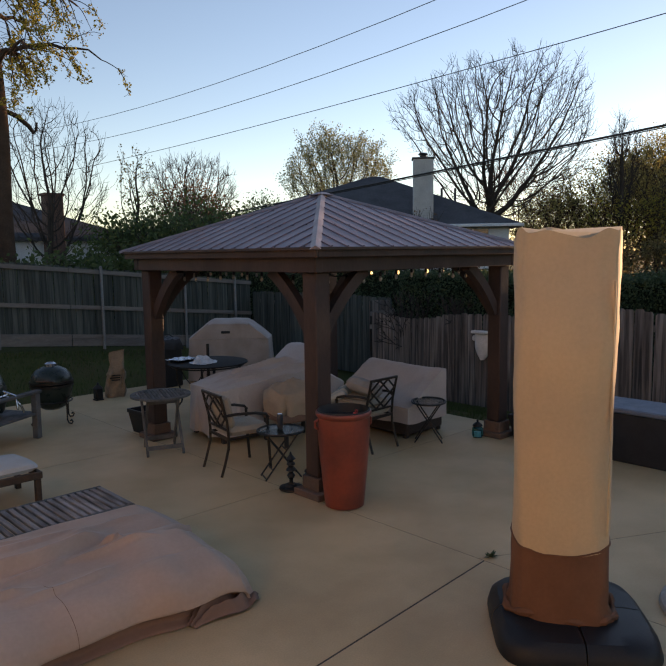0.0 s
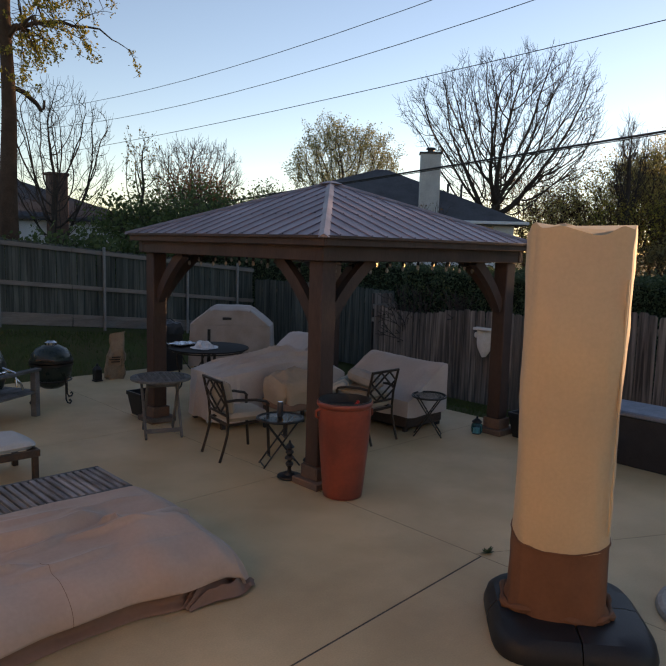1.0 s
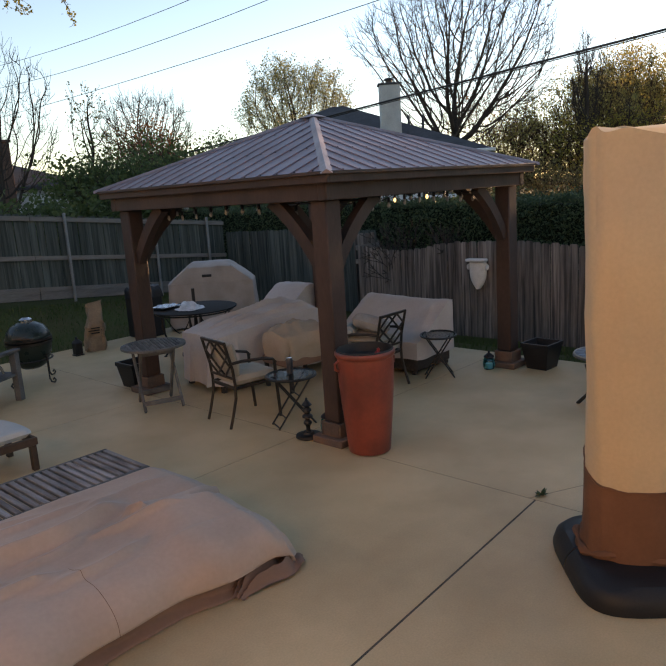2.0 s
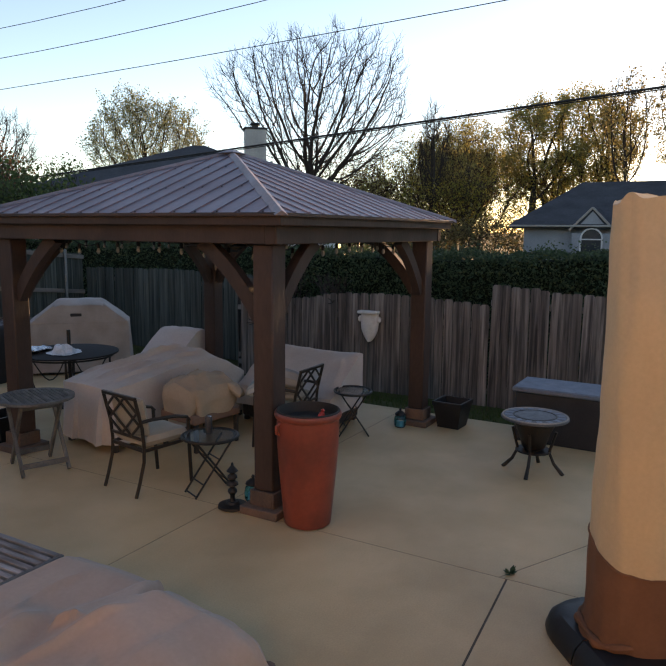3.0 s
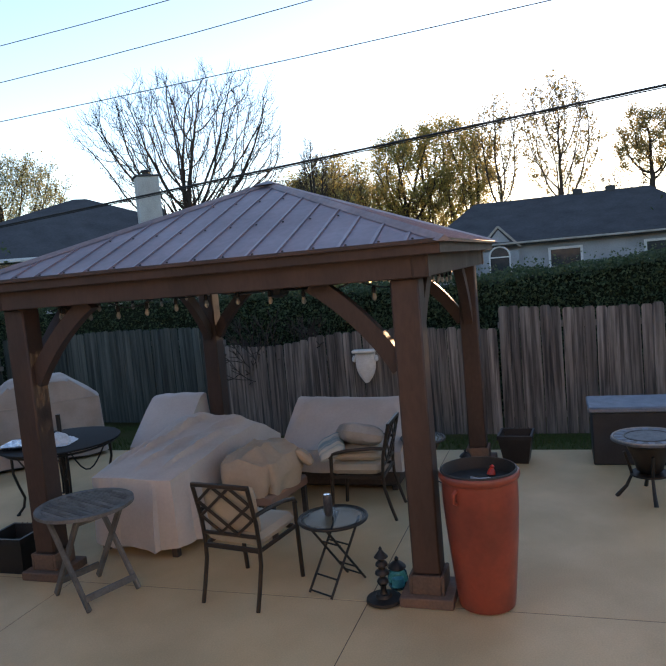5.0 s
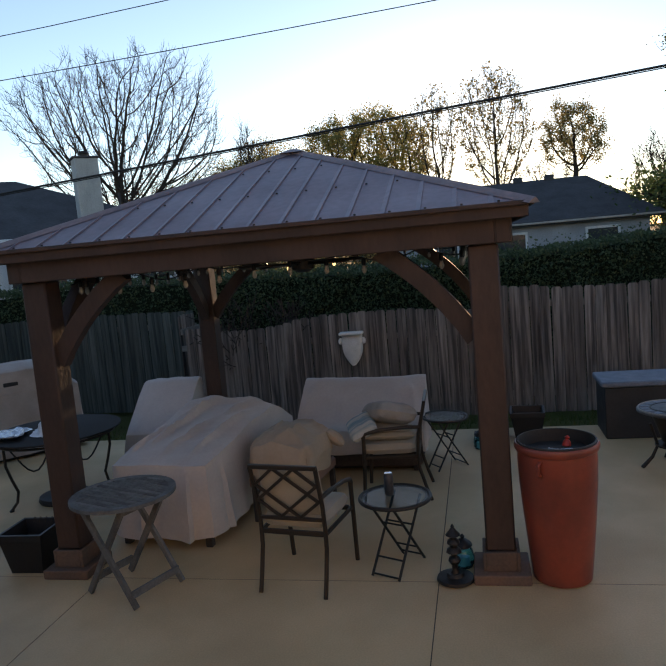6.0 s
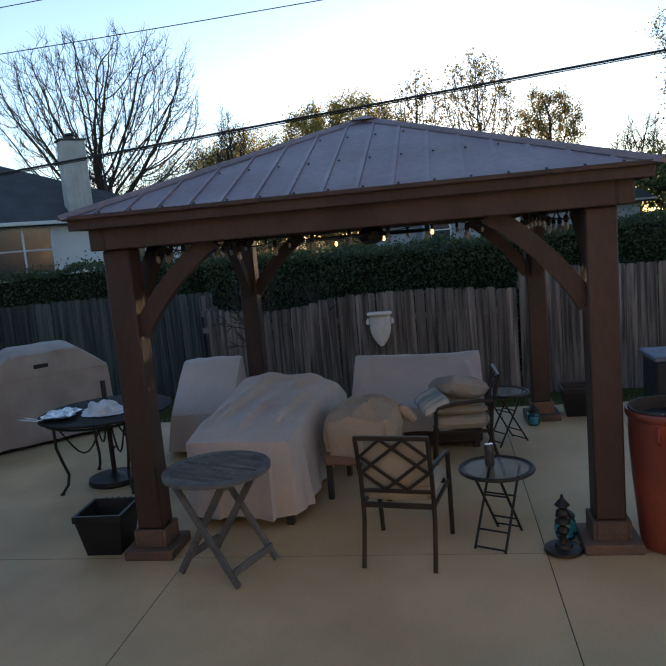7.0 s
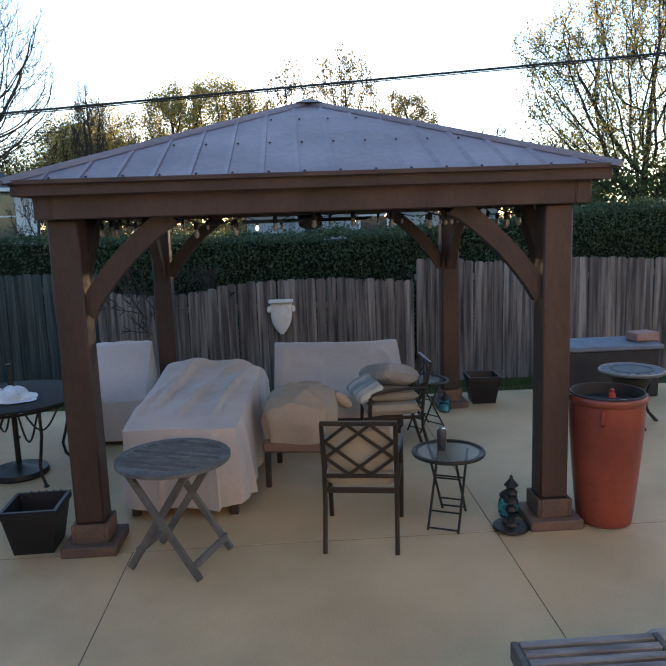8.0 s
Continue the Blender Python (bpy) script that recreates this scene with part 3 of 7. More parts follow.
def build_gazebo():
    gz = thing("gazebo", pose(0, 0, 0), "brown-stained timber gazebo with a ribbed metal hip roof", "gazebo")
    for ix, x in enumerate(PX):
        for iy, y in enumerate(PY):
            post = part("post", Geo().box((x, y, 1.2), (0.19, 0.19, 2.0), 0.012), TIMBER, gz)
            part("plinth", Geo().box((x, y, 0.035), (0.365, 0.365, 0.07), 0.008), TIMBER_PLINTH, post, "worn timber foot board")
            wrap = Geo()
            for k, (dx, dy) in enumerate(((1, 0), (-1, 0), (0, 1), (0, -1))):
                wrap.box((x + dx * 0.108, y + dy * 0.108, 0.135), (0.024 if dx else 0.24, 0.024 if dy else 0.192, 0.13), 0.005)
            part("base_trim", wrap, TIMBER_PLINTH, post, "lighter timber trim round the foot")
            core = Geo().box((x, y, 0.135), (0.186, 0.186, 0.13), 0.0)
            part("post_foot", core, TIMBER, post)
            sx, sy = (1 if ix == 0 else -1), (1 if iy == 0 else -1)
            for d in ((sx, 0), (0, sy)):
                # curved knee brace from the post to the beam
                g = Geo()
                pts = []
                for k in range(9):
                    t = k / 8
                    u = 0.075 + 0.59 * t
                    w = 1.61 + 0.61 * t
                    bow = 0.042 * math.sin(math.pi * t)
                    pts.append((u - bow * 0.7, w + bow * 0.7))
                prev = None
                v, f = [], []
                for k, (u, w) in enumerate(pts):
                    a = Vector(pts[min(k + 1, 8)]) - Vector(pts[max(k - 1, 0)])
                    nrm = Vector((-a.y, a.x)).normalized() * 0.06
                    if k in (0, 8):
                        nrm *= 1.15
                    for e in (1, -1):
                        for c in (0.045, -0.045):
                            px, pz = u + nrm.x * e, w + nrm.y * e
                            side = Vector((-d[1], d[0])) * c
                            v.append((x + d[0] * px + side.x, y + d[1] * px + side.y, min(pz, 2.24)))
                for k in range(8):
                    o = k * 4
                    for a, b in ((0, 1), (1, 3), (3, 2), (2, 0)):
                        f.append((o + a, o + b, o + 4 + b, o + 4 + a))
                f += [(0, 2, 3, 1), (32, 33, 35, 34)]
                g.add(v, f)
                part("knee_brace", g, TIMBER, gz)
    # beams that rest on the posts
    bz, bh = 2.285, 0.17
    for y in (GY0 + 0.15, GY1 - 0.15):
        part("beam", Geo().box(((GX0 + GX1) / 2, y, bz), (GX1 - GX0 - 0.16, 0.09, bh), 0.006), TIMBER, gz)
    for x in (GX0 + 0.13, GX1 - 0.13):
        part("beam", Geo().box((x, (GY0 + GY1) / 2, bz), (0.09, GY1 - GY0 - 0.4, bh), 0.006), TIMBER, gz)
        part("beam_end", Geo().box((x, GY0 + 0.15, bz), (0.092, 0.11, bh + 0.002), 0.006), TIMBER, gz)
        part("beam_end", Geo().box((x, GY1 - 0.15, bz), (0.092, 0.11, bh + 0.002), 0.006), TIMBER, gz)
    # inner beam laid over the posts
    for y in PY:
        part("inner_beam", Geo().box(((GX0 + GX1) / 2, y, 2.3), (GX1 - GX0 - 0.4, 0.12, 0.14), 0.006), TIMBER, gz)
    # fascia boards
    fz, fh = GZ - 0.045, 0.085
    for x in (GX0 + 0.02, GX1 - 0.02):
        part("fascia", Geo().box((x, (GY0 + GY1) / 2, fz), (0.035, GY1 - GY0, fh), 0.005), TIMBER, gz)
    for y in (GY0 + 0.02, GY1 - 0.02):
        part("fascia", Geo().box(((GX0 + GX1) / 2, y, fz), (GX1 - GX0 - 0.076, 0.035, fh), 0.005), TIMBER, gz)
    part("soffit", Geo().box(((GX0 + GX1) / 2, (GY0 + GY1) / 2, GZ - 0.03), (GX1 - GX0 - 0.08, GY1 - GY0 - 0.08, 0.02), 0.0), TIMBER, gz)
    # roof: four sloping sheets, seams, caps
    c = [Vector((GX0 - 0.02, GY0 - 0.02, GZ)), Vector((GX1 + 0.02, GY0 - 0.02, GZ)), Vector((GX1 + 0.02, GY1 + 0.02, GZ)), Vector((GX0 - 0.02, GY1 + 0.02, GZ))]
    for k in range(4):
        a, b, p = c[k], c[(k + 1) % 4], GAP
        n = (b - a).cross(p - a).normalized()
        g = Geo().add([a, b, p, a - n * 0.02, b - n * 0.02, p - n * 0.02], [(0, 1, 2), (5, 4, 3), (0, 3, 4, 1)])
        sheet = part("roof_sheet", g, ROOF_METAL, gz, "ribbed mauve-brown steel sheet", smooth=False)
        along = (b - a).normalized()
        length = (b - a).length
        foot = a + along * (p - a).dot(along)
        up = (p - foot)
        s0 = (p - a).dot(along)
        screws = Geo()
        count = 17
        for i in range(1, count):
            s = length * i / count
            rise = s / s0 if s < s0 else (length - s) / (length - s0)
            start = a + along * s
            end = start + up * max(rise - 0.035, 0.01)
            # lapped seam: a steep riser on one side, a shallow slope on the other
            v = []
            side = 1 if k in (2, 3) else -1
            for q in (start - up.normalized() * 0.002, end):
                for off, hgt in ((-0.03, 0.0006), (0.0, 0.01), (0.003, 0.01), (0.0045, 0.0005))[::side]:
                    v.append(q + along * off * side + n * hgt)
            part("seam", Geo().add(v, [(0, 1, 5, 4), (1, 2, 6, 5), (2, 3, 7, 6), (0, 3, 2, 1), (4, 5, 6, 7)]), ROOF_METAL, sheet, smooth=False)
            for tt in (0.02, 0.36, 0.7):
                if tt < rise - 0.05 or tt == 0.02:
                    q = start + up * tt + along * 0.03
                    m = Matrix.Translation(q + n * 0.002) @ n.to_track_quat("Z", "Y").to_matrix().to_4x4()
                    screws.lathe([(0.009, 0), (0.009, 0.003), (0.006, 0.007)], 6, m=m)
        ob = part("screw_heads", screws, BLACK_IRON, sheet, "dark screw heads")
        tagged(ob, kind="stuff")
        # drip edge
        drip = Geo().beam(a + Vector((0, 0, -0.006)), b + Vector((0, 0, -0.006)), 0.028, 0.028, 0.003)
        part("drip_edge", drip, TIMBER, sheet)
        # hip cap
        d = (p - a).normalized()
        m1 = c[k - 1]
        nl = (a - m1).cross(p - m1).normalized()
        w1 = d.cross(nl).normalized()
        w2 = d.cross(n).normalized()
        if w1.dot(m1 - a) < 0:
            w1 = -w1
        if w2.dot(b - a) < 0:
            w2 = -w2
        v = []
        for q in (a - d * 0.02, p - d * 0.0):
            up1 = (n + nl).normalized()
            v += [q + w1 * 0.052 + nl * 0.004, q + w1 * 0.02 + nl * 0.017, q + up1 * 0.026, q + w2 * 0.02 + n * 0.017, q + w2 * 0.052 + n * 0.004, q - up1 * 0.01]
        f = [(i, i + 1, i + 7, i + 6) for i in range(4)] + [(4, 5, 11, 10), (5, 0, 6, 11), (0, 5, 4, 3, 2, 1), (6, 7, 8, 9, 10, 11)]
        part("hip_cap", Geo().add(v, f), RIDGE_METAL, gz, "pale steel hip cap", smooth=False)
    part("roof_peak_cap", Geo().add([(-0.11, -0.11, -0.07), (0.11, -0.11, -0.07), (0.11, 0.11, -0.07), (-0.11, 0.11, -0.07), (-0.03, -0.03, -0.035), (0.03, -0.03, -0.035), (0.03, 0.03, -0.035), (-0.03, 0.03, -0.035)],
         [(0, 1, 5, 4), (1, 2, 6, 5), (2, 3, 7, 6), (3, 0, 4, 7), (4, 5, 6, 7), (3, 2, 1, 0)], Matrix.Translation(GAP + Vector((0, 0, 0.06)))), RIDGE_METAL, gz, smooth=False)
    # rafters under the sheets
    for k in range(4):
        a = c[k]
        part("rafter", Geo().beam(a * 0.9 + GAP * 0.1 + Vector((0, 0, -0.04)), GAP + (a - GAP) * 0.03 + Vector((0, 0, -0.08)), 0.045, 0.05, 0.003), TIMBER, gz)


build_gazebo()


# ---- furniture under and round the gazebo ----
def build_chair(m, label):
    """Patio armchair: bronze frame, lattice back, seat cushion. Faces local +x, rear legs at the origin."""
    ch = thing("patio_chair", m, label, "chair", "patio armchairs")
    w, bar = 0.47, 0.026
    for s in (-1, 1):
        y = s * w / 2
        part("rear_leg", Geo().tube([(-0.06, y, 0), (-0.02, y, 0.12), (0.03, y, 0.3), (0.035, y, 0.43)], 0.0155, 8), BRONZE, ch)
        part("back_post", Geo().tube([(0.035, y, 0.43), (0.02, y, 0.6), (-0.045, y, 0.87)], 0.0155, 8), BRONZE, ch)
        part("front_leg", Geo().tube([(0.53, y * 1.08, 0), (0.51, y * 1.1, 0.3), (0.5, y * 1.1, 0.6)], 0.017, 8), BRONZE, ch)
        part("armrest", Geo().tube([(0.0, y, 0.66), (0.12, y * 1.08, 0.67), (0.35, y * 1.12, 0.655), (0.48, y * 1.12, 0.625), (0.515, y * 1.1, 0.585)], 0.016, 8), BRONZE, ch)
        part("side_rail", Geo().beam((0.03, y, 0.4), (0.5, y * 1.08, 0.41), 0.02, 0.03), BRONZE, ch)
    part("top_rail", Geo().beam((-0.045, -w / 2 - 0.01, 0.875), (-0.045, w / 2 + 0.01, 0.875), 0.028, 0.03), BRONZE, ch)
    part("lower_rail", Geo().beam((0.028, -w / 2, 0.5), (0.028, w / 2, 0.5), 0.02, 0.025), BRONZE, ch)
    part("rear_rail", Geo().beam((0.035, -w / 2, 0.4), (0.035, w / 2, 0.4), 0.022, 0.035), BRONZE, ch)
    part("front_rail", Geo().beam((0.49, -w / 2, 0.41), (0.49, w / 2, 0.41), 0.022, 0.035), BRONZE, ch)

    def back(u, v):
        z = 0.51 + 0.355 * v
        return (0.024 - 0.066 * v, (u - 0.5) * (w - 0.03), z)

    for a, b in (((0, 0.34), (0.34, 0)), ((0, 1), (1, 0)), ((0.67, 1), (1, 0.66)), ((0, 0.66), (0.33, 1)), ((0, 0), (1, 1)), ((0.66, 0), (1, 0.34)),
                 ((0.33, 1), (1, 0.34)), ((0, 0.66), (0.66, 0)), ((0.34, 0), (1, 0.66)), ((0, 0.34), (0.67, 1)))[:10]:
        if a in ((0, 1), (0, 0)):
            continue
        part("lattice_bar", Geo().beam(back(*a), back(*b), 0.021, 0.014, 0.002, up=(1, 0, 0)), BRONZE, ch)
    part("seat_cushion", pillow_geo(0.5, 0.48, 0.11, seed=2, puff=7), CUSHION, ch, "beige seat cushion", m=pose(0.29, 0, 0.415))
    part("back_cushion", pillow_geo(0.36, 0.45, 0.09, seed=4, puff=7), CUSHION, ch, "beige back cushion", m=pose(0.115, 0, 0.69, 0, -100, 0))
    return ch


chair = build_chair(pose(4.46, 6.74, 0, 0, 0, -9.4), "dark bronze patio armchair with lattice back and beige cushions")
second = copy_thing(chair, pose(6.34, 6.0, 0, 0, 0, 92))
tagged(second, "dark bronze patio armchair piled with pillows beside a loveseat")
for ob in list(second.children):
    if ob.name.startswith("back_cushion"):
        bpy.data.objects.remove(ob)

# pillows on the second chair
for name, size, mat, m, label in (
    ("folded_cushion", (0.46, 0.48, 0.09), CUSHION, pose(6.34, 6.3, 0.525, 2, 3, 8), "beige cushion lying on a patio chair"),
    ("striped_cushion", (0.42, 0.42, 0.06), COVER_TAN, pose(6.33, 6.33, 0.605, 3, -3, 15), "tan striped cushion in a stack"),
    ("throw_pillow", (0.46, 0.4, 0.19), PILLOW_GREY, pose(6.32, 6.3, 0.645, 16, 14, 30), "grey throw pillow on top of a cushion stack"),
    ("blue_pillow", (0.32, 0.26, 0.13), PILLOW_BLUE, pose(6.22, 6.5, 0.6, -28, -12, 20), "blue and white striped pillow"),
):
    ob = part(name, pillow_geo(*size, seed=len(name), puff=4), mat, m=m)
    tagged(ob, label, "pillow")


def build_bistro(m, r=0.245, h=0.52):
    """Folding round side table: glass top in a black rim on crossed legs."""
    t = thing("side_table", m, "small round folding table with black steel frame and glass top", "table", "folding side tables")
    part("glass_top", Geo().lathe([(r - 0.012, h - 0.012), (r - 0.012, h - 0.004)], 40), TABLE_GLASS, t, "clear glass disc")
    part("rim", Geo().ring((0, 0, h - 0.008), r, 0.013, 40, 8), BLACK_IRON, t)
    inner = Geo()
    for k in range(60):
        a = 2 * math.pi * k / 60
        inner.ring((math.cos(a) * (r - 0.024), math.sin(a) * (r - 0.024), h - 0.006), 0.009, 0.0022, 8, 4)
    part("rim_beads", inner, BLACK_IRON, t)
    for s in (-1, 1):
        y = s * 0.105
        part("leg", Geo().tube([(-0.2, y, 0.004), (0.17, y, h - 0.03)], 0.0095, 8), BLACK_IRON, t)
        part("leg", Geo().tube([(0.2, y * 0.82, 0.0), (-0.17, y * 0.82, h - 0.03)], 0.0095, 8), BLACK_IRON, t)
    for x, z, k in ((-0.19, 0.02, 1), (-0.12, 0.115, 1), (0.03, 0.32, 1), (0.17, 0.04, 0.82), (0.11, 0.12, 0.82), (-0.04, 0.33, 0.82)):
        part("cross_bar", Geo().tube([(x, -0.105 * k, z), (x, 0.105 * k, z)], 0.007, 6), BLACK_IRON, t)
    return t


bistro = build_bistro(pose(4.83, 6.08, 0, 0, 0, -24))
copy_thing(bistro, pose(7.03, 5.83, 0, 0, 0, 128) @ Matrix.Scale(0.86, 4, (1, 0, 0)))
can = thing("drink_can", pose(4.86, 6.12, 0.517) @ Matrix.Scale(1.25, 4, (0, 0, 1)), "dark drink can on a glass side table", "can")
part("body", Geo().lathe([(0.026, 0), (0.032, 0.012), (0.033, 0.11), (0.027, 0.125)], 20), CAN_PAINT, can)
part("lid", Geo().lathe([(0.026, 0.125), (0.027, 0.128), (0.024, 0.1275)], 20), CHROME, can, "silver lid")


def build_wood_table():
    """Weathered folding table: round slatted top, crossed legs."""
    t = thing("folding_table", pose(4.46, 7.92, 0, 0, 0, 68.6), "weathered grey teak folding table with round slatted top", "table")
    r, h = 0.36, 0.71
    n = 19
    for i in range(n):
        y = -r + (i + 0.5) * 2 * r / n
        half = math.sqrt(max((r - 0.045) ** 2 - y * y, 0.0))
        if half > 0.06:
            part("slat", Geo().box((0, y, h - 0.011), (2 * half, 2 * r / n - 0.01, 0.022), 0.003), WOOD_GREY, t)
    rim = Geo()
    v, f, n = [], [], 40
    for k in range(n):
        a = 2 * math.pi * k / n
        for q, z in ((r - 0.05, h - 0.024), (r, h - 0.024), (r, h + 0.001), (r - 0.05, h + 0.001)):
            v.append((q * math.cos(a), q * math.sin(a), z))
    for k in range(n):
        o, p = 4 * k, 4 * ((k + 1) % n)
        for a, b in ((0, 1), (1, 2), (2, 3), (3, 0)):
            f.append((o + a, o + b, p + b, p + a)[::-1])
    part("rim", rim.add(v, f), WOOD_GREY, t)
    for y in (-0.21, 0.21):
        part("leg", Geo().beam((-0.26, y, 0.012), (0.22, y, h - 0.03), 0.028, 0.045), WOOD_GREY, t)
        part("leg", Geo().beam((0.25, y * 0.86, 0.012), (-0.2, y * 0.86, h - 0.03), 0.028, 0.045), WOOD_GREY, t)
    for x, z, k in ((-0.23, 0.1, 1), (0.2, 0.12, 0.8), (0.16, 0.64, 1), (-0.16, 0.64, 0.8)):
        part("stretcher", Geo().box((x, 0, z), (0.022, 0.42 * k, 0.05), 0.003), WOOD_GREY, t)


build_wood_table()


# covered long seat, with its raised end
def creased(u, v, lines):
    """Height of sharp pulled creases along lines (u0, v0, u1, v1, height)."""
    z = 0.0
    for u0, v0, u1, v1, tall in lines:
        du, dv = u1 - u0, v1 - v0
        length = math.hypot(du, dv)
        t = ((u - u0) * du + (v - v0) * dv) / length ** 2
        off = ((u - u0) * dv - (v - v0) * du) / length + 0.03 * math.sin(5 * t + u0 * 7)
        z += 1.05 * tall * math.exp(-abs(off / (0.035 if off > 0 else 0.14)) ** 1.3) * smoothstep(-0.05, 0.3, t) * smoothstep(1.05, 0.7, t)
    return z


long_line = profile((-1.0, 0.69), (0.38, 0.87), (0.46, 0.87), (1.0, 0.62))
LONG_CREASES = ((-0.95, -0.5, 0.3, -0.75, 0.03), (-0.7, 0.6, 0.4, 0.35, 0.034), (-0.9, 0.1, 0.0, -0.15, 0.026), (-0.3, 0.8, 0.45, 0.1, 0.024), (0.0, -0.2, 0.5, -0.8, 0.026), (0.35, 0.9, 0.42, -0.9, 0.02), (-0.85, 0.85, -0.2, 0.75, 0.022))


def long_top(u, v):
    return long_line(u) + 0.035 * v * smoothstep(-0.2, 0.4, u) - 0.012 * abs(v) ** 3 + 1.6 * creased(u, v, LONG_CREASES)


long_seat = thing("covered_chaise", pose(6.14, 7.91, 0, 0, 0, -5), "long outdoor chaise under a wrinkled grey-tan cover", "furniture cover")
part("cover", cover_geo(1.02, 0.43, long_top, base=0.09, nx=64, ny=40, flare=0.035, fold=0.018, folds=6, rough=0.008, seed=2, corner=0.03, crease_depth=0.6, shoulder=0.012, pleats=(("x-", -0.62, 0.085), ("x-", 0.35, 0.05), ("y-", -0.75, 0.06), ("y-", 0.1, 0.04)), grain=(3.0, 1.4)), COVER, long_seat)
for x in (-0.95, 0.0, 0.95):
    for y in (-0.37, 0.37):
        part("leg", Geo().box((x, y, 0.07), (0.06, 0.06, 0.14), 0.006), WICKER, long_seat)

# tan covered ottoman beside it
def ottoman_top(u, v):
    return 0.78 - 0.1 * (u * u + v * v) + 0.02 * noise.noise((u * 2, v * 2, 4.0)) + creased(u, v, ((-0.9, -0.2, 0.7, -0.5, 0.02), (-0.8, 0.5, 0.6, 0.2, 0.018), (-0.2, -0.9, 0.3, 0.8, 0.016)))


ott = thing("covered_ottoman", pose(5.9, 7.1, 0, 0, 0, -8), "ottoman under a bulging yellow-tan cover", "furniture cover")
part("cover", cover_geo(0.37, 0.31, ottoman_top, base=0.38, nx=34, ny=34, flare=-0.03, fold=0.014, folds=8, rough=0.02, seed=7, corner=0.3, shoulder=0.12, crease_depth=0.8, grain=(3.0, 3.0)), COVER_TAN, ott)
part("base_board", Geo().box((0, 0, 0.35), (0.66, 0.56, 0.1), 0.02), COVER_HEM, ott, "brown base board")
for x in (-0.3, 0.3):
    for y in (-0.26, 0.26):
        part("leg", Geo().box((x * 0.95, y * 0.95, 0.15), (0.045, 0.045, 0.3), 0.005), WICKER, ott)
part("wrapped_cushion", pillow_geo(0.17, 0.2, 0.11, n=22, seed=9, puff=2.0), COVER_TAN, ott, m=pose(0.2, -0.29, 0.56, 44, 10, 25))


# covered loveseat
love_line = profile((-1.0, 0.43), (-0.62, 0.5), (0.72, 0.845), (0.85, 0.85), (1.0, 0.84))


def love_top(u, v):
    return love_line(u) + 0.015 * v - 0.015 * (1 - v * v) * smoothstep(0.3, 0.9, u) + creased(u, v, ((-0.6, -0.9, 0.6, -0.72, 0.03), (-0.5, 0.9, 0.7, 0.8, 0.03), (-0.8, 0.2, 0.2, 0.35, 0.014)))


love = thing("covered_loveseat", pose(7.27, 6.69, 0), "dark wicker loveseat under a smooth grey-tan cover", "sofa")
part("cover", cover_geo(0.4, 0.66, love_top, base=0.2, nx=44, ny=44, flare=0.015, fold=0.01, folds=5, rough=0.006, seed=4, corner=0.01, shoulder=0.006, crease_depth=0.6), COVER, love)
part("wicker_base", Geo().box((0, 0, 0.14), (0.74, 1.24, 0.2), 0.03), WICKER, love, "dark wicker base")
for x in (-0.33, 0.33):
    for y in (-0.56, 0.56):
        part("leg", Geo().box((x, y, 0.025), (0.06, 0.06, 0.05), 0.005), WICKER, love)


# covered armchair behind
arm_line = profile((-1.0, 0.43), (0.55, 0.9), (0.75, 0.915), (1.0, 0.9))


def arm_top(u, v):
    return arm_line(u) - 0.015 * v * v * smoothstep(0, 0.5, u)


arm = thing("covered_armchair", pose(7.45, 9.0, 0, 0, 0, 4), "outdoor armchair under a pale grey cover", "chair")
part("cover", cover_geo(0.42, 0.33, arm_top, base=0.05, nx=36, ny=30, flare=0.075, fold=0.01, folds=5, rough=0.006, seed=6, corner=0.02, shoulder=0.006, crease_depth=0.6), COVER, arm)
part("wicker_base", Geo().box((0, 0, 0.06), (0.76, 0.58, 0.1), 0.02), WICKER, arm)


# covered gas grill
lid_line = profile((0.0, 1.18), (0.44, 1.18), (1.0, 0.85))


def grill_top(u, v):
    return lid_line(abs(v)) - 0.1 * max(abs(u) - 0.35, 0.0) * (1.0 if abs(v) < 0.5 else 0.4)


grill = thing("covered_grill", pose(7.93, 11.33, 0, 0, 0, 46), "gas grill under a grey-tan cover with sloped shoulders", "grill")
part("cover", cover_geo(0.34, 0.76, grill_top, base=0.05, nx=30, ny=60, flare=0.04, fold=0.012, folds=6, rough=0.006, seed=12, corner=0.03, shoulder=0.01), COVER_GRILL, grill)
part("vent_flap", Geo().box((-0.338, 0.05, 0.95), (0.03, 0.17, 0.05), 0.008), BLACK_PLASTIC, grill, "small dark vent opening")
part("base_frame", Geo().box((0, 0, 0.05), (0.6, 1.36, 0.08), 0.01), BLACK_IRON, grill)
part("shoulder_seam", Geo().box((-0.348, 0.0, 0.83), (0.016, 1.44, 0.012), 0.004), COVER_GRILL, grill, "stitched seam")


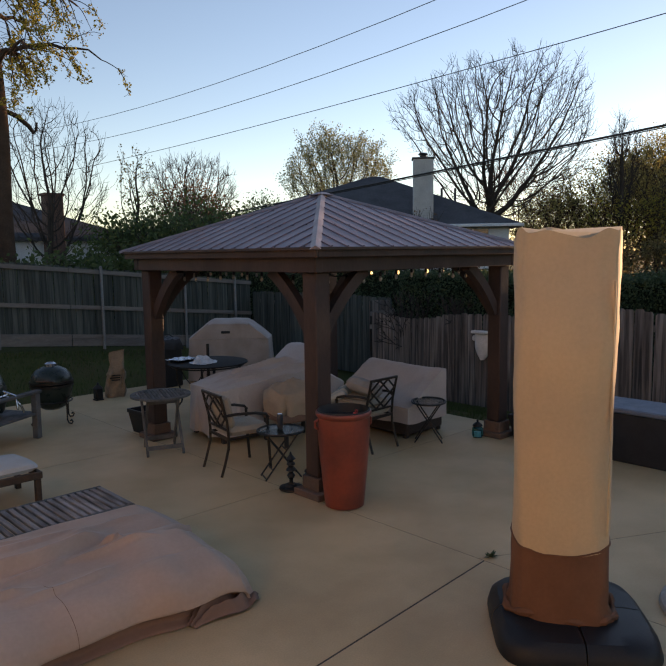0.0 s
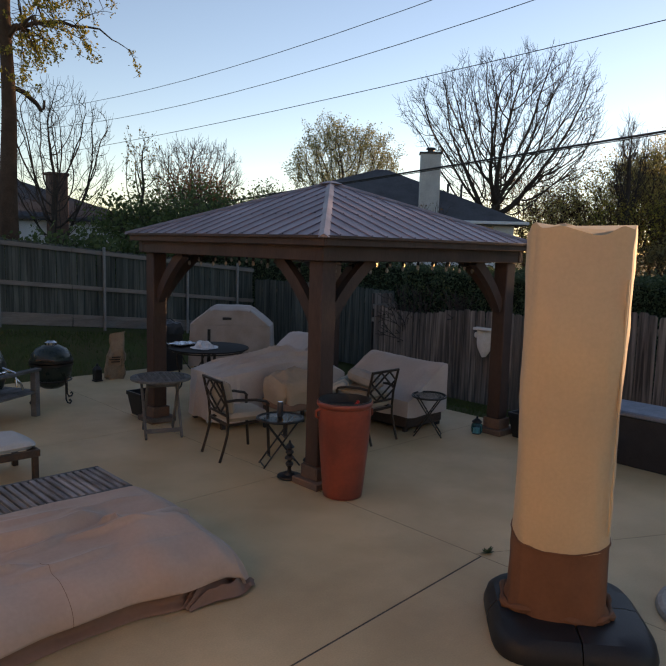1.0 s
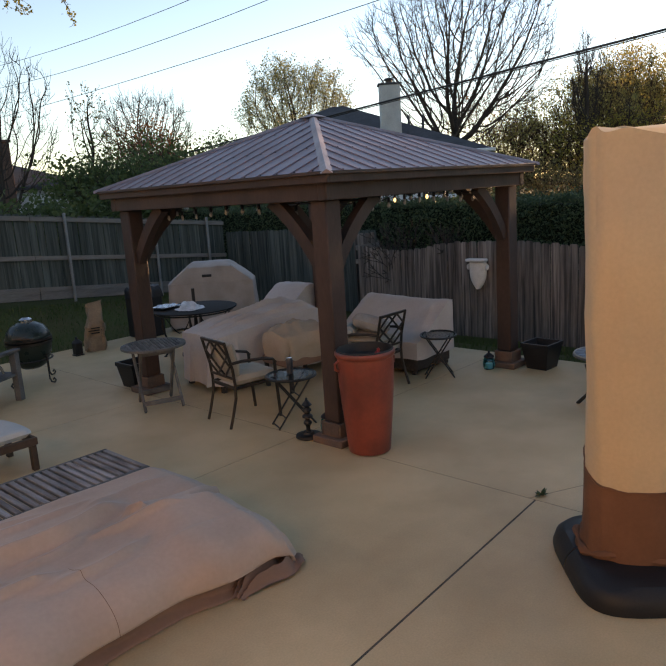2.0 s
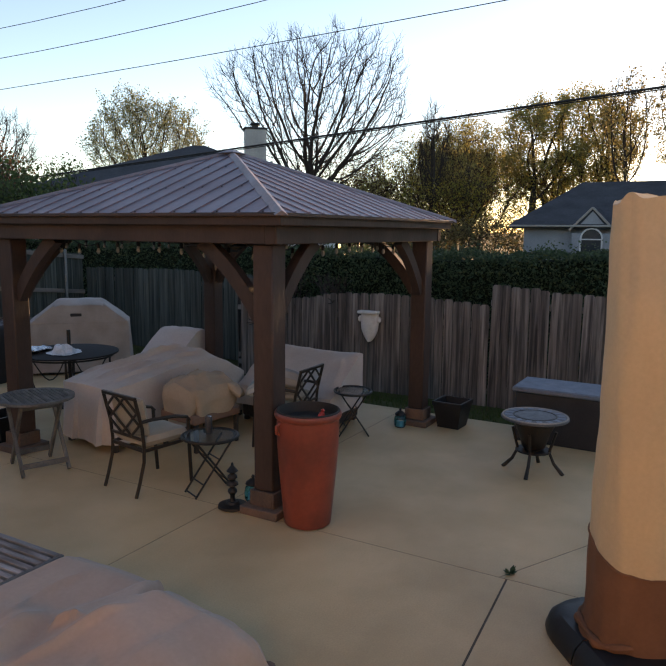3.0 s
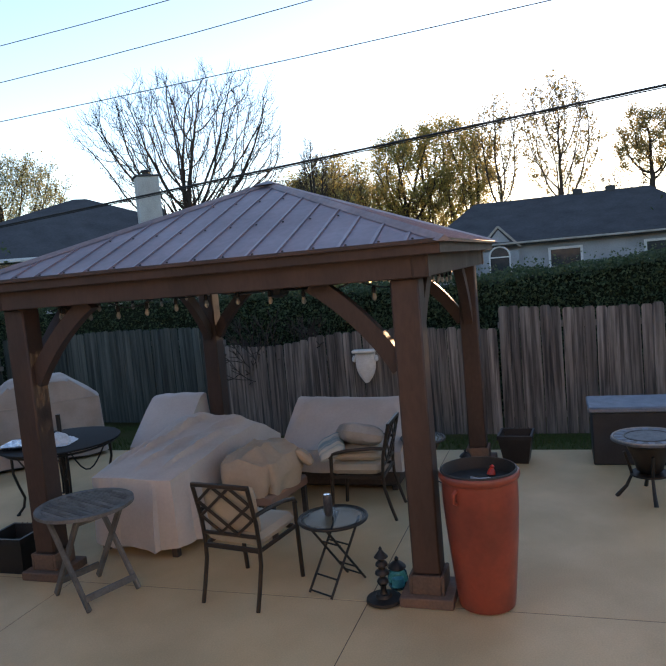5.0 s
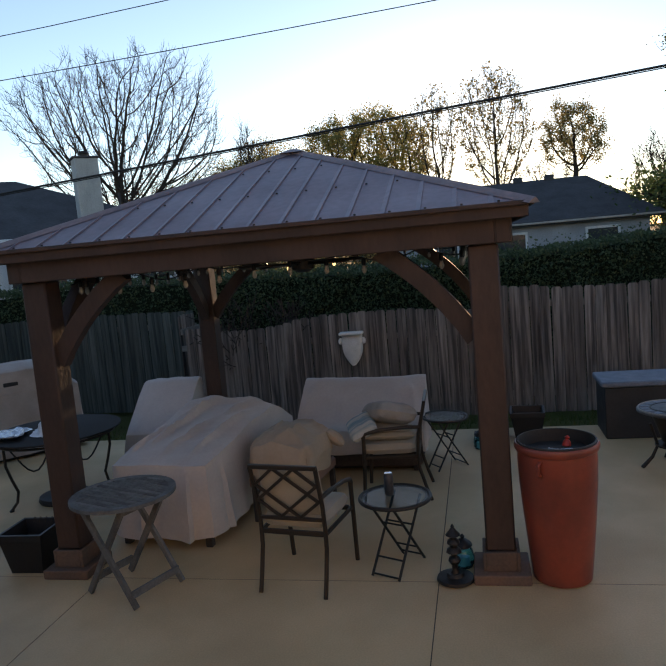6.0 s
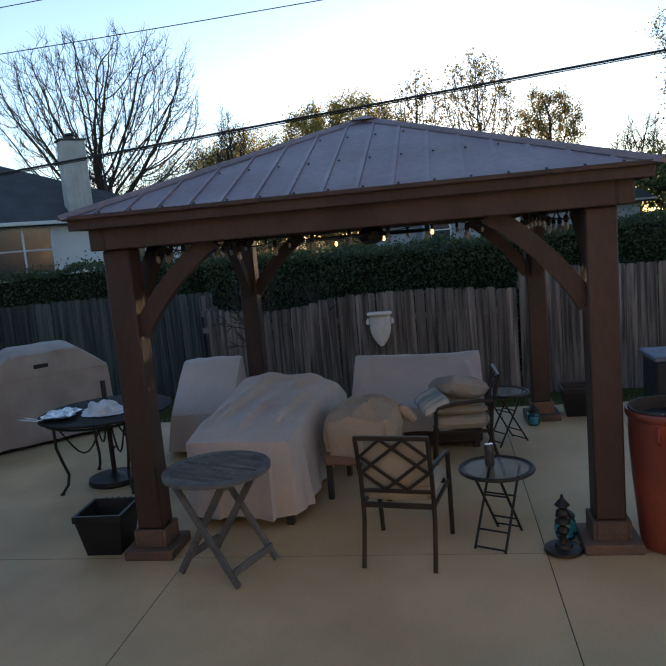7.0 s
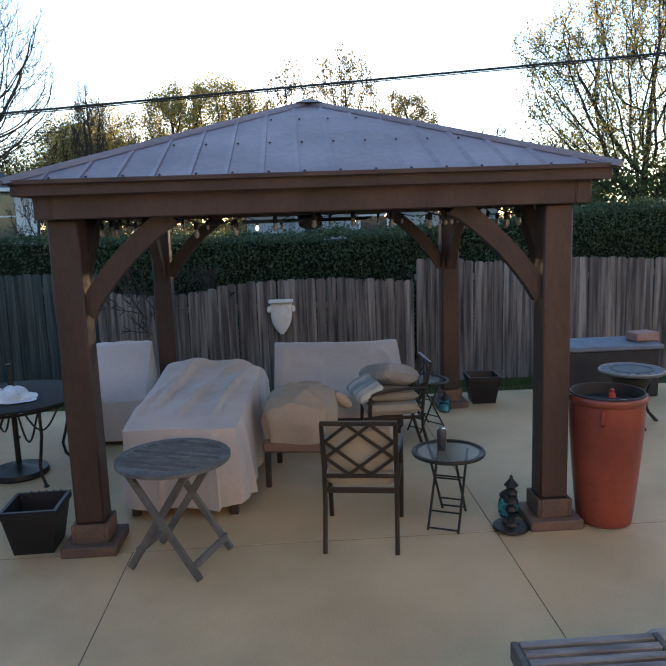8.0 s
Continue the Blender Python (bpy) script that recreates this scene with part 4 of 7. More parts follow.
def build_round_table():
    """Round black metal dining table with curved legs, and an umbrella stand below."""
    t = thing("patio_table", pose(6.27, 9.62, 0), "round black metal patio table with curved legs", "table")
    r, h = 0.62, 0.72
    part("tabletop", Geo().lathe([(r - 0.02, h - 0.025), (r, h - 0.02), (r, h - 0.004), (r - 0.02, h), (0.03, h)], 56), TABLE_TOP, t, "perforated black steel top")
    part("apron", Geo().ring((0, 0, h - 0.05), r - 0.06, 0.012, 48, 6), BLACK_IRON, t)
    for k in range(4):
        a = radians(45 + 90 * k)
        c, s = math.cos(a), math.sin(a)
        prof = [(0.5, 0.68), (0.5, 0.45), (0.46, 0.3), (0.42, 0.18), (0.44, 0.08), (0.5, 0.01)]
        part("leg", Geo().tube([(c * q, s * q, z) for q, z in prof], 0.014, 8), BLACK_IRON, t)
        part("foot", Geo().lathe([(0.022, 0), (0.024, 0.012), (0.012, 0.02)], 12, (c * 0.5, s * 0.5, 0)), BLACK_IRON, t)
        curl = [(0.03 + 0.46 * u, 0.66 - 0.38 * math.sin(math.pi * u) ** 1.2 * (1 - 0.35 * u)) for u in [i / 10 for i in range(11)]]
        part("brace", Geo().tube([(c * q, s * q, z) for q, z in curl], 0.009, 6), BLACK_IRON, t)
    stand = thing("umbrella_stand", pose(6.27, 9.62, 0), "black umbrella stand with a bare pole through a table", "umbrella stand")
    part("base", Geo().lathe([(0.24, 0), (0.25, 0.02), (0.24, 0.055), (0.08, 0.075), (0.035, 0.1)], 36), BLACK_PLASTIC, stand)
    part("pole", Geo().tube([(0, 0, 0.08), (0, 0, 1.0)], 0.024, 12), BLACK_IRON, stand)
    part("knob", Geo().tube([(0.02, 0, 0.32), (0.07, 0, 0.32)], 0.014, 8), BLACK_PLASTIC, stand)
    tray = thing("foil_tray", pose(5.98, 9.93, 0.722, 0, 0, 20), "crumpled foil tray on a patio table", "tray")
    part("pan", Geo().add([(-0.15, -0.1, 0), (0.15, -0.1, 0), (0.15, 0.1, 0), (-0.15, 0.1, 0), (-0.18, -0.13, 0.045), (0.18, -0.13, 0.045), (0.18, 0.13, 0.045), (-0.18, 0.13, 0.045)],
         [(0, 1, 2, 3), (0, 4, 5, 1), (1, 5, 6, 2), (2, 6, 7, 3), (3, 7, 4, 0)]), FOIL, tray, smooth=False)
    part("foil_sheet", cover_geo(0.16, 0.11, lambda u, v: 0.05 + 0.03 * noise.noise((u * 3, v * 3, 1)), base=0.03, nx=14, ny=10, skirt=3, rough=0.03, seed=3), FOIL, tray)
    sack = part("plastic_bag", cover_geo(0.2, 0.14, lambda u, v: 0.1 + 0.05 * noise.noise((u * 2, v * 2, 6)) - 0.05 * (u * u + v * v), base=0.0, nx=18, ny=14, skirt=5, flare=0.06, rough=0.03, seed=5, corner=0.3), WHITE_PLASTIC, m=pose(6.16, 9.58, 0.722, 0, 0, 40))
    tagged(sack, "crumpled white plastic bag on a patio table", "bag")
    tongs = thing("grill_tongs", pose(5.82, 10.0, 0.722, 0, 0, 70), "steel tongs with dark handle on a table", "tongs")
    for s in (-1, 1):
        part("arm", Geo().beam((0, s * 0.012, 0.01), (0.3, s * 0.035, 0.02), 0.012, 0.006), CHROME, tongs)
    part("grip", Geo().box((0.02, 0, 0.013), (0.06, 0.04, 0.018), 0.005), BLACK_PLASTIC, tongs)


build_round_table()


def build_planter(m, label, hb=0.13, ht=0.185, h=0.32):
    t = thing("planter", m, label, "planter", "black plastic planters")
    v, f = [], []
    rings = ((hb, 0), (ht * 0.94, h - 0.05), (ht, h - 0.05), (ht, h), (ht - 0.022, h), (ht - 0.035, h - 0.06), (hb - 0.01, 0.06))
    for q, z in rings:
        for a, b in ((-1, -1), (1, -1), (1, 1), (-1, 1)):
            v.append((a * q, b * q, z))
    for k in range(len(rings) - 1):
        for i in range(4):
            f.append((4 * k + i, 4 * k + (i + 1) % 4, 4 * k + 4 + (i + 1) % 4, 4 * k + 4 + i))
    f += [(3, 2, 1, 0), tuple(range(4 * len(rings) - 4, 4 * len(rings)))]
    part("pot", Geo().add(v, f), BLACK_PLASTIC, t, smooth=False)
    soil = Geo().box((0, 0, h - 0.13), (2 * ht - 0.1, 2 * ht - 0.1, 0.02), 0.0)
    part("soil", soil, POT_DARK, t)
    for k in range(5):
        rnd = random.Random(k)
        x = ht - 0.03
        part("dry_stem", Geo().tube([(x + 0.0, -ht * 0.6 + 0.05 * k, h - 0.03), (x + 0.012, -ht * 0.65 + 0.05 * k, h + 0.012), (x + 0.045, -ht * 0.7 + 0.055 * k, h - 0.02), (x + 0.05 + 0.03 * rnd.random(), -ht * 0.7 + 0.06 * k, h - 0.08 - 0.1 * rnd.random())], 0.0035, 4), BARK, t)
    return t


planter = build_planter(pose(4.8, 8.93, 0, 0, 0, 2), "empty square black plastic planter beside a gazebo post")
copy_thing(planter, pose(7.98, 4.98, 0, 0, 0, -3))


def build_pot():
    """Tall red glazed pot with a dark inside and litter on top."""
    t = thing("tall_pot", pose(4.72, 5.0, 0), "tall red glazed terracotta pot with rolled rim", "pot")
    prof = [(0.165, 0), (0.185, 0.01), (0.19, 0.05), (0.205, 0.2), (0.228, 0.45), (0.243, 0.66), (0.247, 0.8), (0.244, 0.86), (0.256, 0.868), (0.264, 0.885), (0.264, 0.905), (0.256, 0.918), (0.246, 0.918), (0.232, 0.86), (0.2, 0.8)]
    part("body", Geo().lathe(prof, 56), TERRACOTTA, t)
    part("inner_rim", Geo().lathe([(0.231, 0.835), (0.25, 0.922), (0.246, 0.93), (0.238, 0.93), (0.222, 0.85)], 56), POT_DARK, t, "black liner rim")
    part("soil", Geo().lathe([(0.21, 0.82), (0.21, 0.835), (0.1, 0.845)], 40), POT_DARK, t, "dark potting soil")
    for a in (150, -25):
        g = Geo()
        c, s = math.cos(radians(a)), math.sin(radians(a))
        g.tube([(c * 0.245, s * 0.245, 0.84), (c * 0.275, s * 0.275, 0.82), (c * 0.275, s * 0.275, 0.77), (c * 0.243, s * 0.243, 0.75)], 0.013, 8)
        part("lug", g, TERRACOTTA, t)
    box = part("litter_packet", Geo().box((0, 0, 0.02), (0.15, 0.09, 0.035), 0.004), LABEL_WHITE, m=pose(4.66, 4.98, 0.845, 6, 10, 30))
    tagged(box, "white striped packet lying in a pot", "packet")
    for k in range(4):
        part("stripe", Geo().box((-0.045 + 0.03 * k, 0, 0.039), (0.012, 0.088, 0.003), 0.0), INK, box)
    red = part("red_toy", Geo().lathe([(0.01, 0), (0.03, 0.012), (0.024, 0.04), (0.012, 0.055), (0.018, 0.066), (0.004, 0.078)], 14), RED_PAINT, m=pose(4.8, 4.93, 0.843, 8, 12, 0))
    tagged(red, "small red plastic figure in a pot", "ornament")


build_pot()


def build_torch():
    t = thing("garden_torch", pose(4.64, 5.69, 0), "black cast-iron lantern on a round dish", "lantern")
    part("dish", Geo().lathe([(0.105, 0), (0.125, 0.012), (0.12, 0.03), (0.06, 0.04), (0.05, 0.06)], 32), BLACK_IRON, t)
    part("stem", Geo().lathe([(0.03, 0.055), (0.02, 0.08), (0.02, 0.11), (0.035, 0.13)], 16), BLACK_IRON, t)
    for z, r in ((0.13, 0.042), (0.19, 0.052), (0.25, 0.044)):
        part("tier", Geo().lathe([(r * 0.55, z), (r, z + 0.012), (r * 0.9, z + 0.03), (r * 0.5, z + 0.045), (r * 0.55, z + 0.062)], 10), BLACK_IRON, t)
    part("finial", Geo().lathe([(0.035, 0.31), (0.05, 0.32), (0.025, 0.35), (0.01, 0.37), (0.013, 0.378), (0.002, 0.395)], 12), BLACK_IRON, t)
    return t


build_torch()


def build_lantern(m, label):
    t = thing("glass_lantern", m, label, "lantern", "blue glass lanterns")
    part("jar", Geo().lathe([(0.05, 0.005), (0.07, 0.02), (0.075, 0.07), (0.066, 0.12), (0.05, 0.14)], 24), BLUE_GLASS, t, "turquoise glass jar")
    part("cap", Geo().lathe([(0.056, 0.14), (0.066, 0.15), (0.06, 0.165), (0.03, 0.19), (0.012, 0.2), (0.016, 0.215), (0.004, 0.23)], 20), BLACK_IRON, t)
    part("foot", Geo().lathe([(0.06, 0), (0.062, 0.008), (0.05, 0.012)], 20), BLACK_IRON, t)
    part("candle", Geo().lathe([(0.03, 0.012), (0.03, 0.07)], 14), WHITE_PLASTIC, t)
    return t


lan = build_lantern(pose(4.86, 5.64, 0), "turquoise glass lantern with black cap beside a post")
copy_thing(lan, pose(7.62, 5.5, 0, 0, 0, 30))


# ---- string lights and fan inside the gazebo ----
def build_string_lights():
    t = thing("string_lights", pose(0, 0, 0), "black cord of clear festoon bulbs hung along gazebo beams", "string lights")
    x0, x1, y0, y1, z = PX[0] + 0.16, PX[1] - 0.12, PY[0] + 0.14, PY[1] - 0.14, 2.215
    corners = [(x0, y0), (x1, y0), (x1, y1), (x0, y1), (x0, y0)]
    lit = 0
    for c in range(4):
        a, b = Vector(corners[c]), Vector(corners[c + 1])
        n = 11
        pts = []
        for i in range(n * 6 + 1):
            u = i / (n * 6)
            p = a.lerp(b, u)
            dip = (0.05 + 0.03 * math.sin(u * 9 + c * 2)) * abs(math.sin(math.pi * u * 5.5))
            pts.append((p.x, p.y, z - dip))
        part("cord", Geo().tube(pts, 0.0055, 5), CABLE, t)
        for i in range(n):
            u = (i + 0.5) / n
            p = a.lerp(b, u)
            dip = (0.05 + 0.03 * math.sin(u * 9 + c * 2)) * abs(math.sin(math.pi * u * 5.5))
            q = (p.x, p.y, z - dip)
            socket = part("socket", Geo().lathe([(0.008, -0.05), (0.016, -0.045), (0.016, -0.01), (0.008, 0.0)], 10, q), BLACK_PLASTIC, t)
            on = c == 1 and i in (3, 5, 7)
            part("bulb", Geo().lathe([(0.004, -0.105), (0.013, -0.098), (0.019, -0.082), (0.015, -0.065), (0.01, -0.05)], 12, q), BULB_LIT if on else BULB_GLASS, socket, "glowing warm bulb" if on else "")


build_string_lights()
fan = thing("ceiling_fan", pose(6.3, 6.95, 2.13), "dark ceiling fan hung under a gazebo roof", "fan")
part("rod", Geo().tube([(0, 0, 0.1), (0, 0, 0.82)], 0.018, 10), BLACK_IRON, fan)
part("motor", Geo().lathe([(0.05, -0.06), (0.1, -0.03), (0.11, 0.05), (0.06, 0.1)], 28), BLACK_IRON, fan)
for k in range(5):
    a = 72 * k + 20
    part("blade", Geo().box((0.36, 0, 0.02), (0.44, 0.13, 0.012), 0.004, pose(0, 0, 0, 9, 0, a)), BRONZE, fan)
    part("blade_arm", Geo().beam((0.09 * math.cos(radians(a)), 0.09 * math.sin(radians(a)), 0.01), (0.2 * math.cos(radians(a)), 0.2 * math.sin(radians(a)), 0.02), 0.03, 0.01), BLACK_IRON, fan)


# ---- wall mask on the back fence: a plain pale shape ----
def build_mask():
    g = Geo()
    v, f = [], []
    n, rows = 20, 14
    for j in range(rows + 1):
        t = j / rows
        z = 0.0 - 0.5 * t
        w = 0.16 * (1 - 0.05 * t) if t < 0.45 else 0.155 * math.cos((t - 0.45) / 0.55 * math.pi / 2 * 0.93) ** 0.75
        for i in range(n + 1):
            a = math.pi * i / n
            bulge = 0.09 * math.sin(a) ** 0.7 * (0.75 + 0.25 * math.sin(math.pi * min(t * 1.1, 1)))
            v.append((-bulge, w * math.cos(a), z))
    for j in range(rows):
        for i in range(n):
            f.append((j * (n + 1) + i, (j + 1) * (n + 1) + i, (j + 1) * (n + 1) + i + 1, j * (n + 1) + i + 1))
    g.add(v, f)
    g.box((-0.06, 0, -0.012), (0.14, 0.36, 0.05), 0.018)
    for s in (-1, 1):
        g.lathe([(0.01, -0.05), (0.032, -0.03), (0.034, 0.02), (0.012, 0.05)], 12, (-0.02, s * 0.175, -0.13))
    ob = part("wall_mask", g, WHITE_PLASTER, m=pose(10.41, 7.32, 1.0))
    tagged(ob, "pale plaster mask hung on a picket fence", "wall ornament")


build_mask()


# ---- right side of the patio ----
def build_deck_box():
    t = thing("deck_box", pose(8.09, 3.57, 0), "dark outdoor storage box with a slate blue lid", "storage box")
    part("body", Geo().box((0, 0, 0.28), (0.56, 1.24, 0.56), 0.012), BOX_BODY, t)
    part("lid", Geo().box((0, 0, 0.59), (0.62, 1.31, 0.06), 0.018), BOX_LID, t, "slate blue lid")
    brick = part("brick", Geo().box((0, 0, 0.05), (0.22, 0.3, 0.1), 0.012), PINK_STONE, m=pose(8.05, 3.05, 0.629, 0, 0, 12))
    tagged(brick, "pinkish stone block lying on a storage box", "block")


build_deck_box()


def build_fire_table():
    t = thing("fire_table", pose(6.88, 3.75, 0), "small round stone-topped fire table on splayed iron legs", "table")
    part("tabletop", Geo().lathe([(0.29, 0.53), (0.32, 0.534), (0.32, 0.55), (0.305, 0.558), (0.19, 0.558)], 48), MOSAIC, t, "grey mosaic stone top")
    part("inlay_ring", Geo().ring((0, 0, 0.556), 0.2, 0.008, 40, 6), BLACK_IRON, t)
    part("rim_band", Geo().ring((0, 0, 0.556), 0.305, 0.009, 48, 6), COPING, t, "pale stone rim")
    part("centre_disc", Geo().lathe([(0.19, 0.552), (0.18, 0.562), (0.04, 0.566), (0.01, 0.575)], 36), MOSAIC, t)
    for k in range(16):
        a = 2 * math.pi * k / 16
        part("inlay_tile", Geo().box((0.25, 0, 0.5585), (0.07, 0.05, 0.006), 0.002, pose(0, 0, 0, 0, 0, math.degrees(a))), BOX_LID, t)
    part("bowl", Geo().lathe([(0.06, 0.215), (0.11, 0.25), (0.15, 0.38), (0.2, 0.49), (0.27, 0.522)], 36), BLACK_IRON, t)
    part("shelf_ring", Geo().lathe([(0.15, 0.2), (0.17, 0.205), (0.17, 0.22), (0.05, 0.222)], 32), BLACK_IRON, t)
    for k in range(4):
        a = radians(90 * k + 2)
        c, s = math.cos(a), math.sin(a)
        part("leg", Geo().tube([(c * 0.21, s * 0.21, 0.42), (c * 0.15, s * 0.15, 0.21), (c * 0.2, s * 0.2, 0.1), (c * 0.29, s * 0.29, 0.0)], [0.014, 0.014, 0.016, 0.02], 8), BLACK_IRON, t)


build_fire_table()


def build_umbrella():
    """Closed cantilever umbrella in its tan cover, on a black base filled with sand."""
    t = thing("covered_umbrella", pose(4.13, 2.478, 0, 0, 0, 29), "closed patio umbrella in a tan cover on a black base", "umbrella")
    v, f = [], []
    n, rows = 64, 46
    for j in range(rows + 1):
        tz = j / rows
        z = 0.14 + 2.34 * tz
        hw = 0.288 - 0.012 * math.sin(tz * 3.0) + 0.015 * tz + 0.035 * smoothstep(0.05, 0.0, tz)
        hd = 0.24 - 0.1 * smoothstep(0.7, 1.0, tz)
        for i in range(n):
            a = 2 * math.pi * i / n
            ex = 0.72
            x = hd * math.copysign(abs(math.cos(a)) ** ex, math.cos(a))
            y = hw * math.copysign(abs(math.sin(a)) ** ex, math.sin(a))
            k = 0.022 * noise.noise((math.cos(a) * 1.6, math.sin(a) * 1.6, z * 1.3)) + 0.02 * smoothstep(0.45, 0.0, tz) * abs(noise.noise((a * 2.2, z * 0.7, 3.0))) + 0.012 * noise.noise((math.cos(a) * 4, math.sin(a) * 4, z * 1.8)) + 0.006 * noise.noise((math.cos(a) * 9, math.sin(a) * 9, z * 6))
            r = 1 + k * 3.2 + 0.03 * smoothstep(0.06, 0.0, tz) * math.sin(a * 9)
            zz = z + (0.02 * math.sin(a * 3 + 1) + 0.018 * math.sin(a * 7) if tz > 0.97 else 0) + (0.02 * math.sin(a * 2 + 0.5) if tz < 0.03 else 0)
            zz += 0.07 * math.cos(a) * smoothstep(0.03, 0.16, tz) * smoothstep(1.0, 0.6, tz)
            v.append((x * r, y * r, zz))
    split = 10
    for j in range(rows):
        for i in range(n):
            f.append((j * n + i, j * n + (i + 1) % n, (j + 1) * n + (i + 1) % n, (j + 1) * n + i))
    hem = Geo().add(v[: (split + 1) * n], f[: split * n])
    body = Geo().add(v[split * n:], [tuple(q - split * n for q in face) for face in f[split * n:]] + [tuple(range((rows - split) * n, (rows - split + 1) * n))])
    part("cover", body, UMB_TAN, t, "tan fabric cover")
    part("hem", hem, UMB_BROWN, t, "brown fabric hem")
    pts = [(p[0] * 1.012, p[1] * 1.012, p[2] + 0.012 * math.sin(k * 0.2)) for k, p in enumerate(v[split * n:(split + 1) * n])]
    part("piping", Geo().tube(pts + [pts[0]], 0.006, 6), UMB_BROWN, t)
    roll = []
    for i in range(50):
        a = 2 * math.pi * i / 49
        roll.append((0.22 * math.copysign(abs(math.cos(a)) ** 0.6, math.cos(a)), 0.322 * math.copysign(abs(math.sin(a)) ** 0.6, math.sin(a)), 0.178 + 0.012 * math.sin(5 * a)))
    part("hem_roll", Geo().tube(roll, [0.022 + 0.01 * math.sin(i * 1.3) for i in range(50)], 8), UMB_BROWN, t)
    part("zip_flap", Geo().tube([(-0.17, -0.262, 0.7 + 0.1 * k) for k in range(16)], [0.006 + 0.002 * math.sin(k) for k in range(16)], 6), UMB_TAN, t)
    part("pole", Geo().tube([(0.0, 0, 0.12), (0.0, 0, 2.3)], 0.03, 12), BLACK_IRON, t)
    # base of four moulded quarters
    for sx in (-1, 1):
        for sy in (-1, 1):
            g = Geo()
            m = 9
            vv = []
            prof = ((1.0, 0.0), (1.01, 0.03), (0.97, 0.1), (0.88, 0.145), (0.7, 0.155), (0.0, 0.16))
            for q, z in prof:
                for i in range(m + 1):
                    a = math.pi / 2 * i / m
                    ex = 0.45
                    vv.append((sx * (0.004 + 0.475 * q * max(math.cos(a), 0) ** ex), sy * (0.004 + 0.475 * q * max(math.sin(a), 0) ** ex), z))
            ff = []
            for k in range(len(prof) - 1):
                for i in range(m):
                    face = (k * (m + 1) + i, k * (m + 1) + i + 1, (k + 1) * (m + 1) + i + 1, (k + 1) * (m + 1) + i)
                    ff.append(face if sx * sy > 0 else face[::-1])
            part("base_quarter", g.add(vv, ff), BLACK_PLASTIC, t, "black moulded plastic base", m=pose(0.0, -0.065, 0, 0, 0, 11))


build_umbrella()

# sprig of leaves grown through a joint
sprig = part("leaf_sprig", Geo(), LEAF_RUST)
g = Geo()
rnd = random.Random(4)
for k in range(16):
    a, e = rnd.uniform(0, 6.28), rnd.uniform(0.2, 1.2)
    d = Vector((math.cos(a) * math.cos(e), math.sin(a) * math.cos(e), math.sin(e))) * rnd.uniform(0.04, 0.075)
    w = Vector((-math.sin(a), math.cos(a), 0)) * 0.016
    g.add([(0, 0, 0.003), d * 0.5 + w, d, d * 0.5 - w], [(0, 1, 2, 3)])
sprig.data = g.mesh("leaf_sprig", LEAF_HEDGE, smooth=False)
sprig.matrix_basis = pose(4.7, 3.36, 0)
tagged(sprig, "small dark weed growing in a patio joint", "plant")


# ---- loungers in front ----
def build_slat_bench():
    t = thing("slatted_lounger", pose(1.9, 5.925, 0), "low weathered grey slatted wooden lounger", "lounger")
    for y in (-0.31, 0.31):
        part("side_rail", Geo().box((0, y, 0.298), (1.96, 0.032, 0.085), 0.005), WOOD_GREY, t)
    for i in range(31):
        x = 0.955 - i * 0.0632
        part("slat", Geo().box((x, 0, 0.327), (0.041, 0.584, 0.03), 0.004), SLAT_GREY, t)
    for x in (-0.9, 0.9):
        for y in (-0.28, 0.28):
            part("leg", Geo().box((x, y, 0.15), (0.05, 0.05, 0.3), 0.005), WOOD_GREY, t)


build_slat_bench()


TARP_CREASES = ((1.05, 4.62, 1.75, 4.7, 0.016), (1.5, 4.5, 2.3, 4.62, 0.012), (2.0, 4.95, 2.62, 4.72, 0.014), (1.0, 4.36, 1.6, 4.34, 0.014), (1.75, 4.33, 2.55, 4.42, 0.016),
                (1.3, 5.3, 2.3, 5.36, 0.01), (1.1, 5.48, 2.0, 5.45, 0.008), (2.15, 5.24, 2.75, 5.3, 0.008), (2.3, 5.02, 2.42, 4.88, 0.016), (1.55, 4.84, 2.1, 4.98, 0.012), (1.0, 4.9, 1.5, 4.8, 0.014))


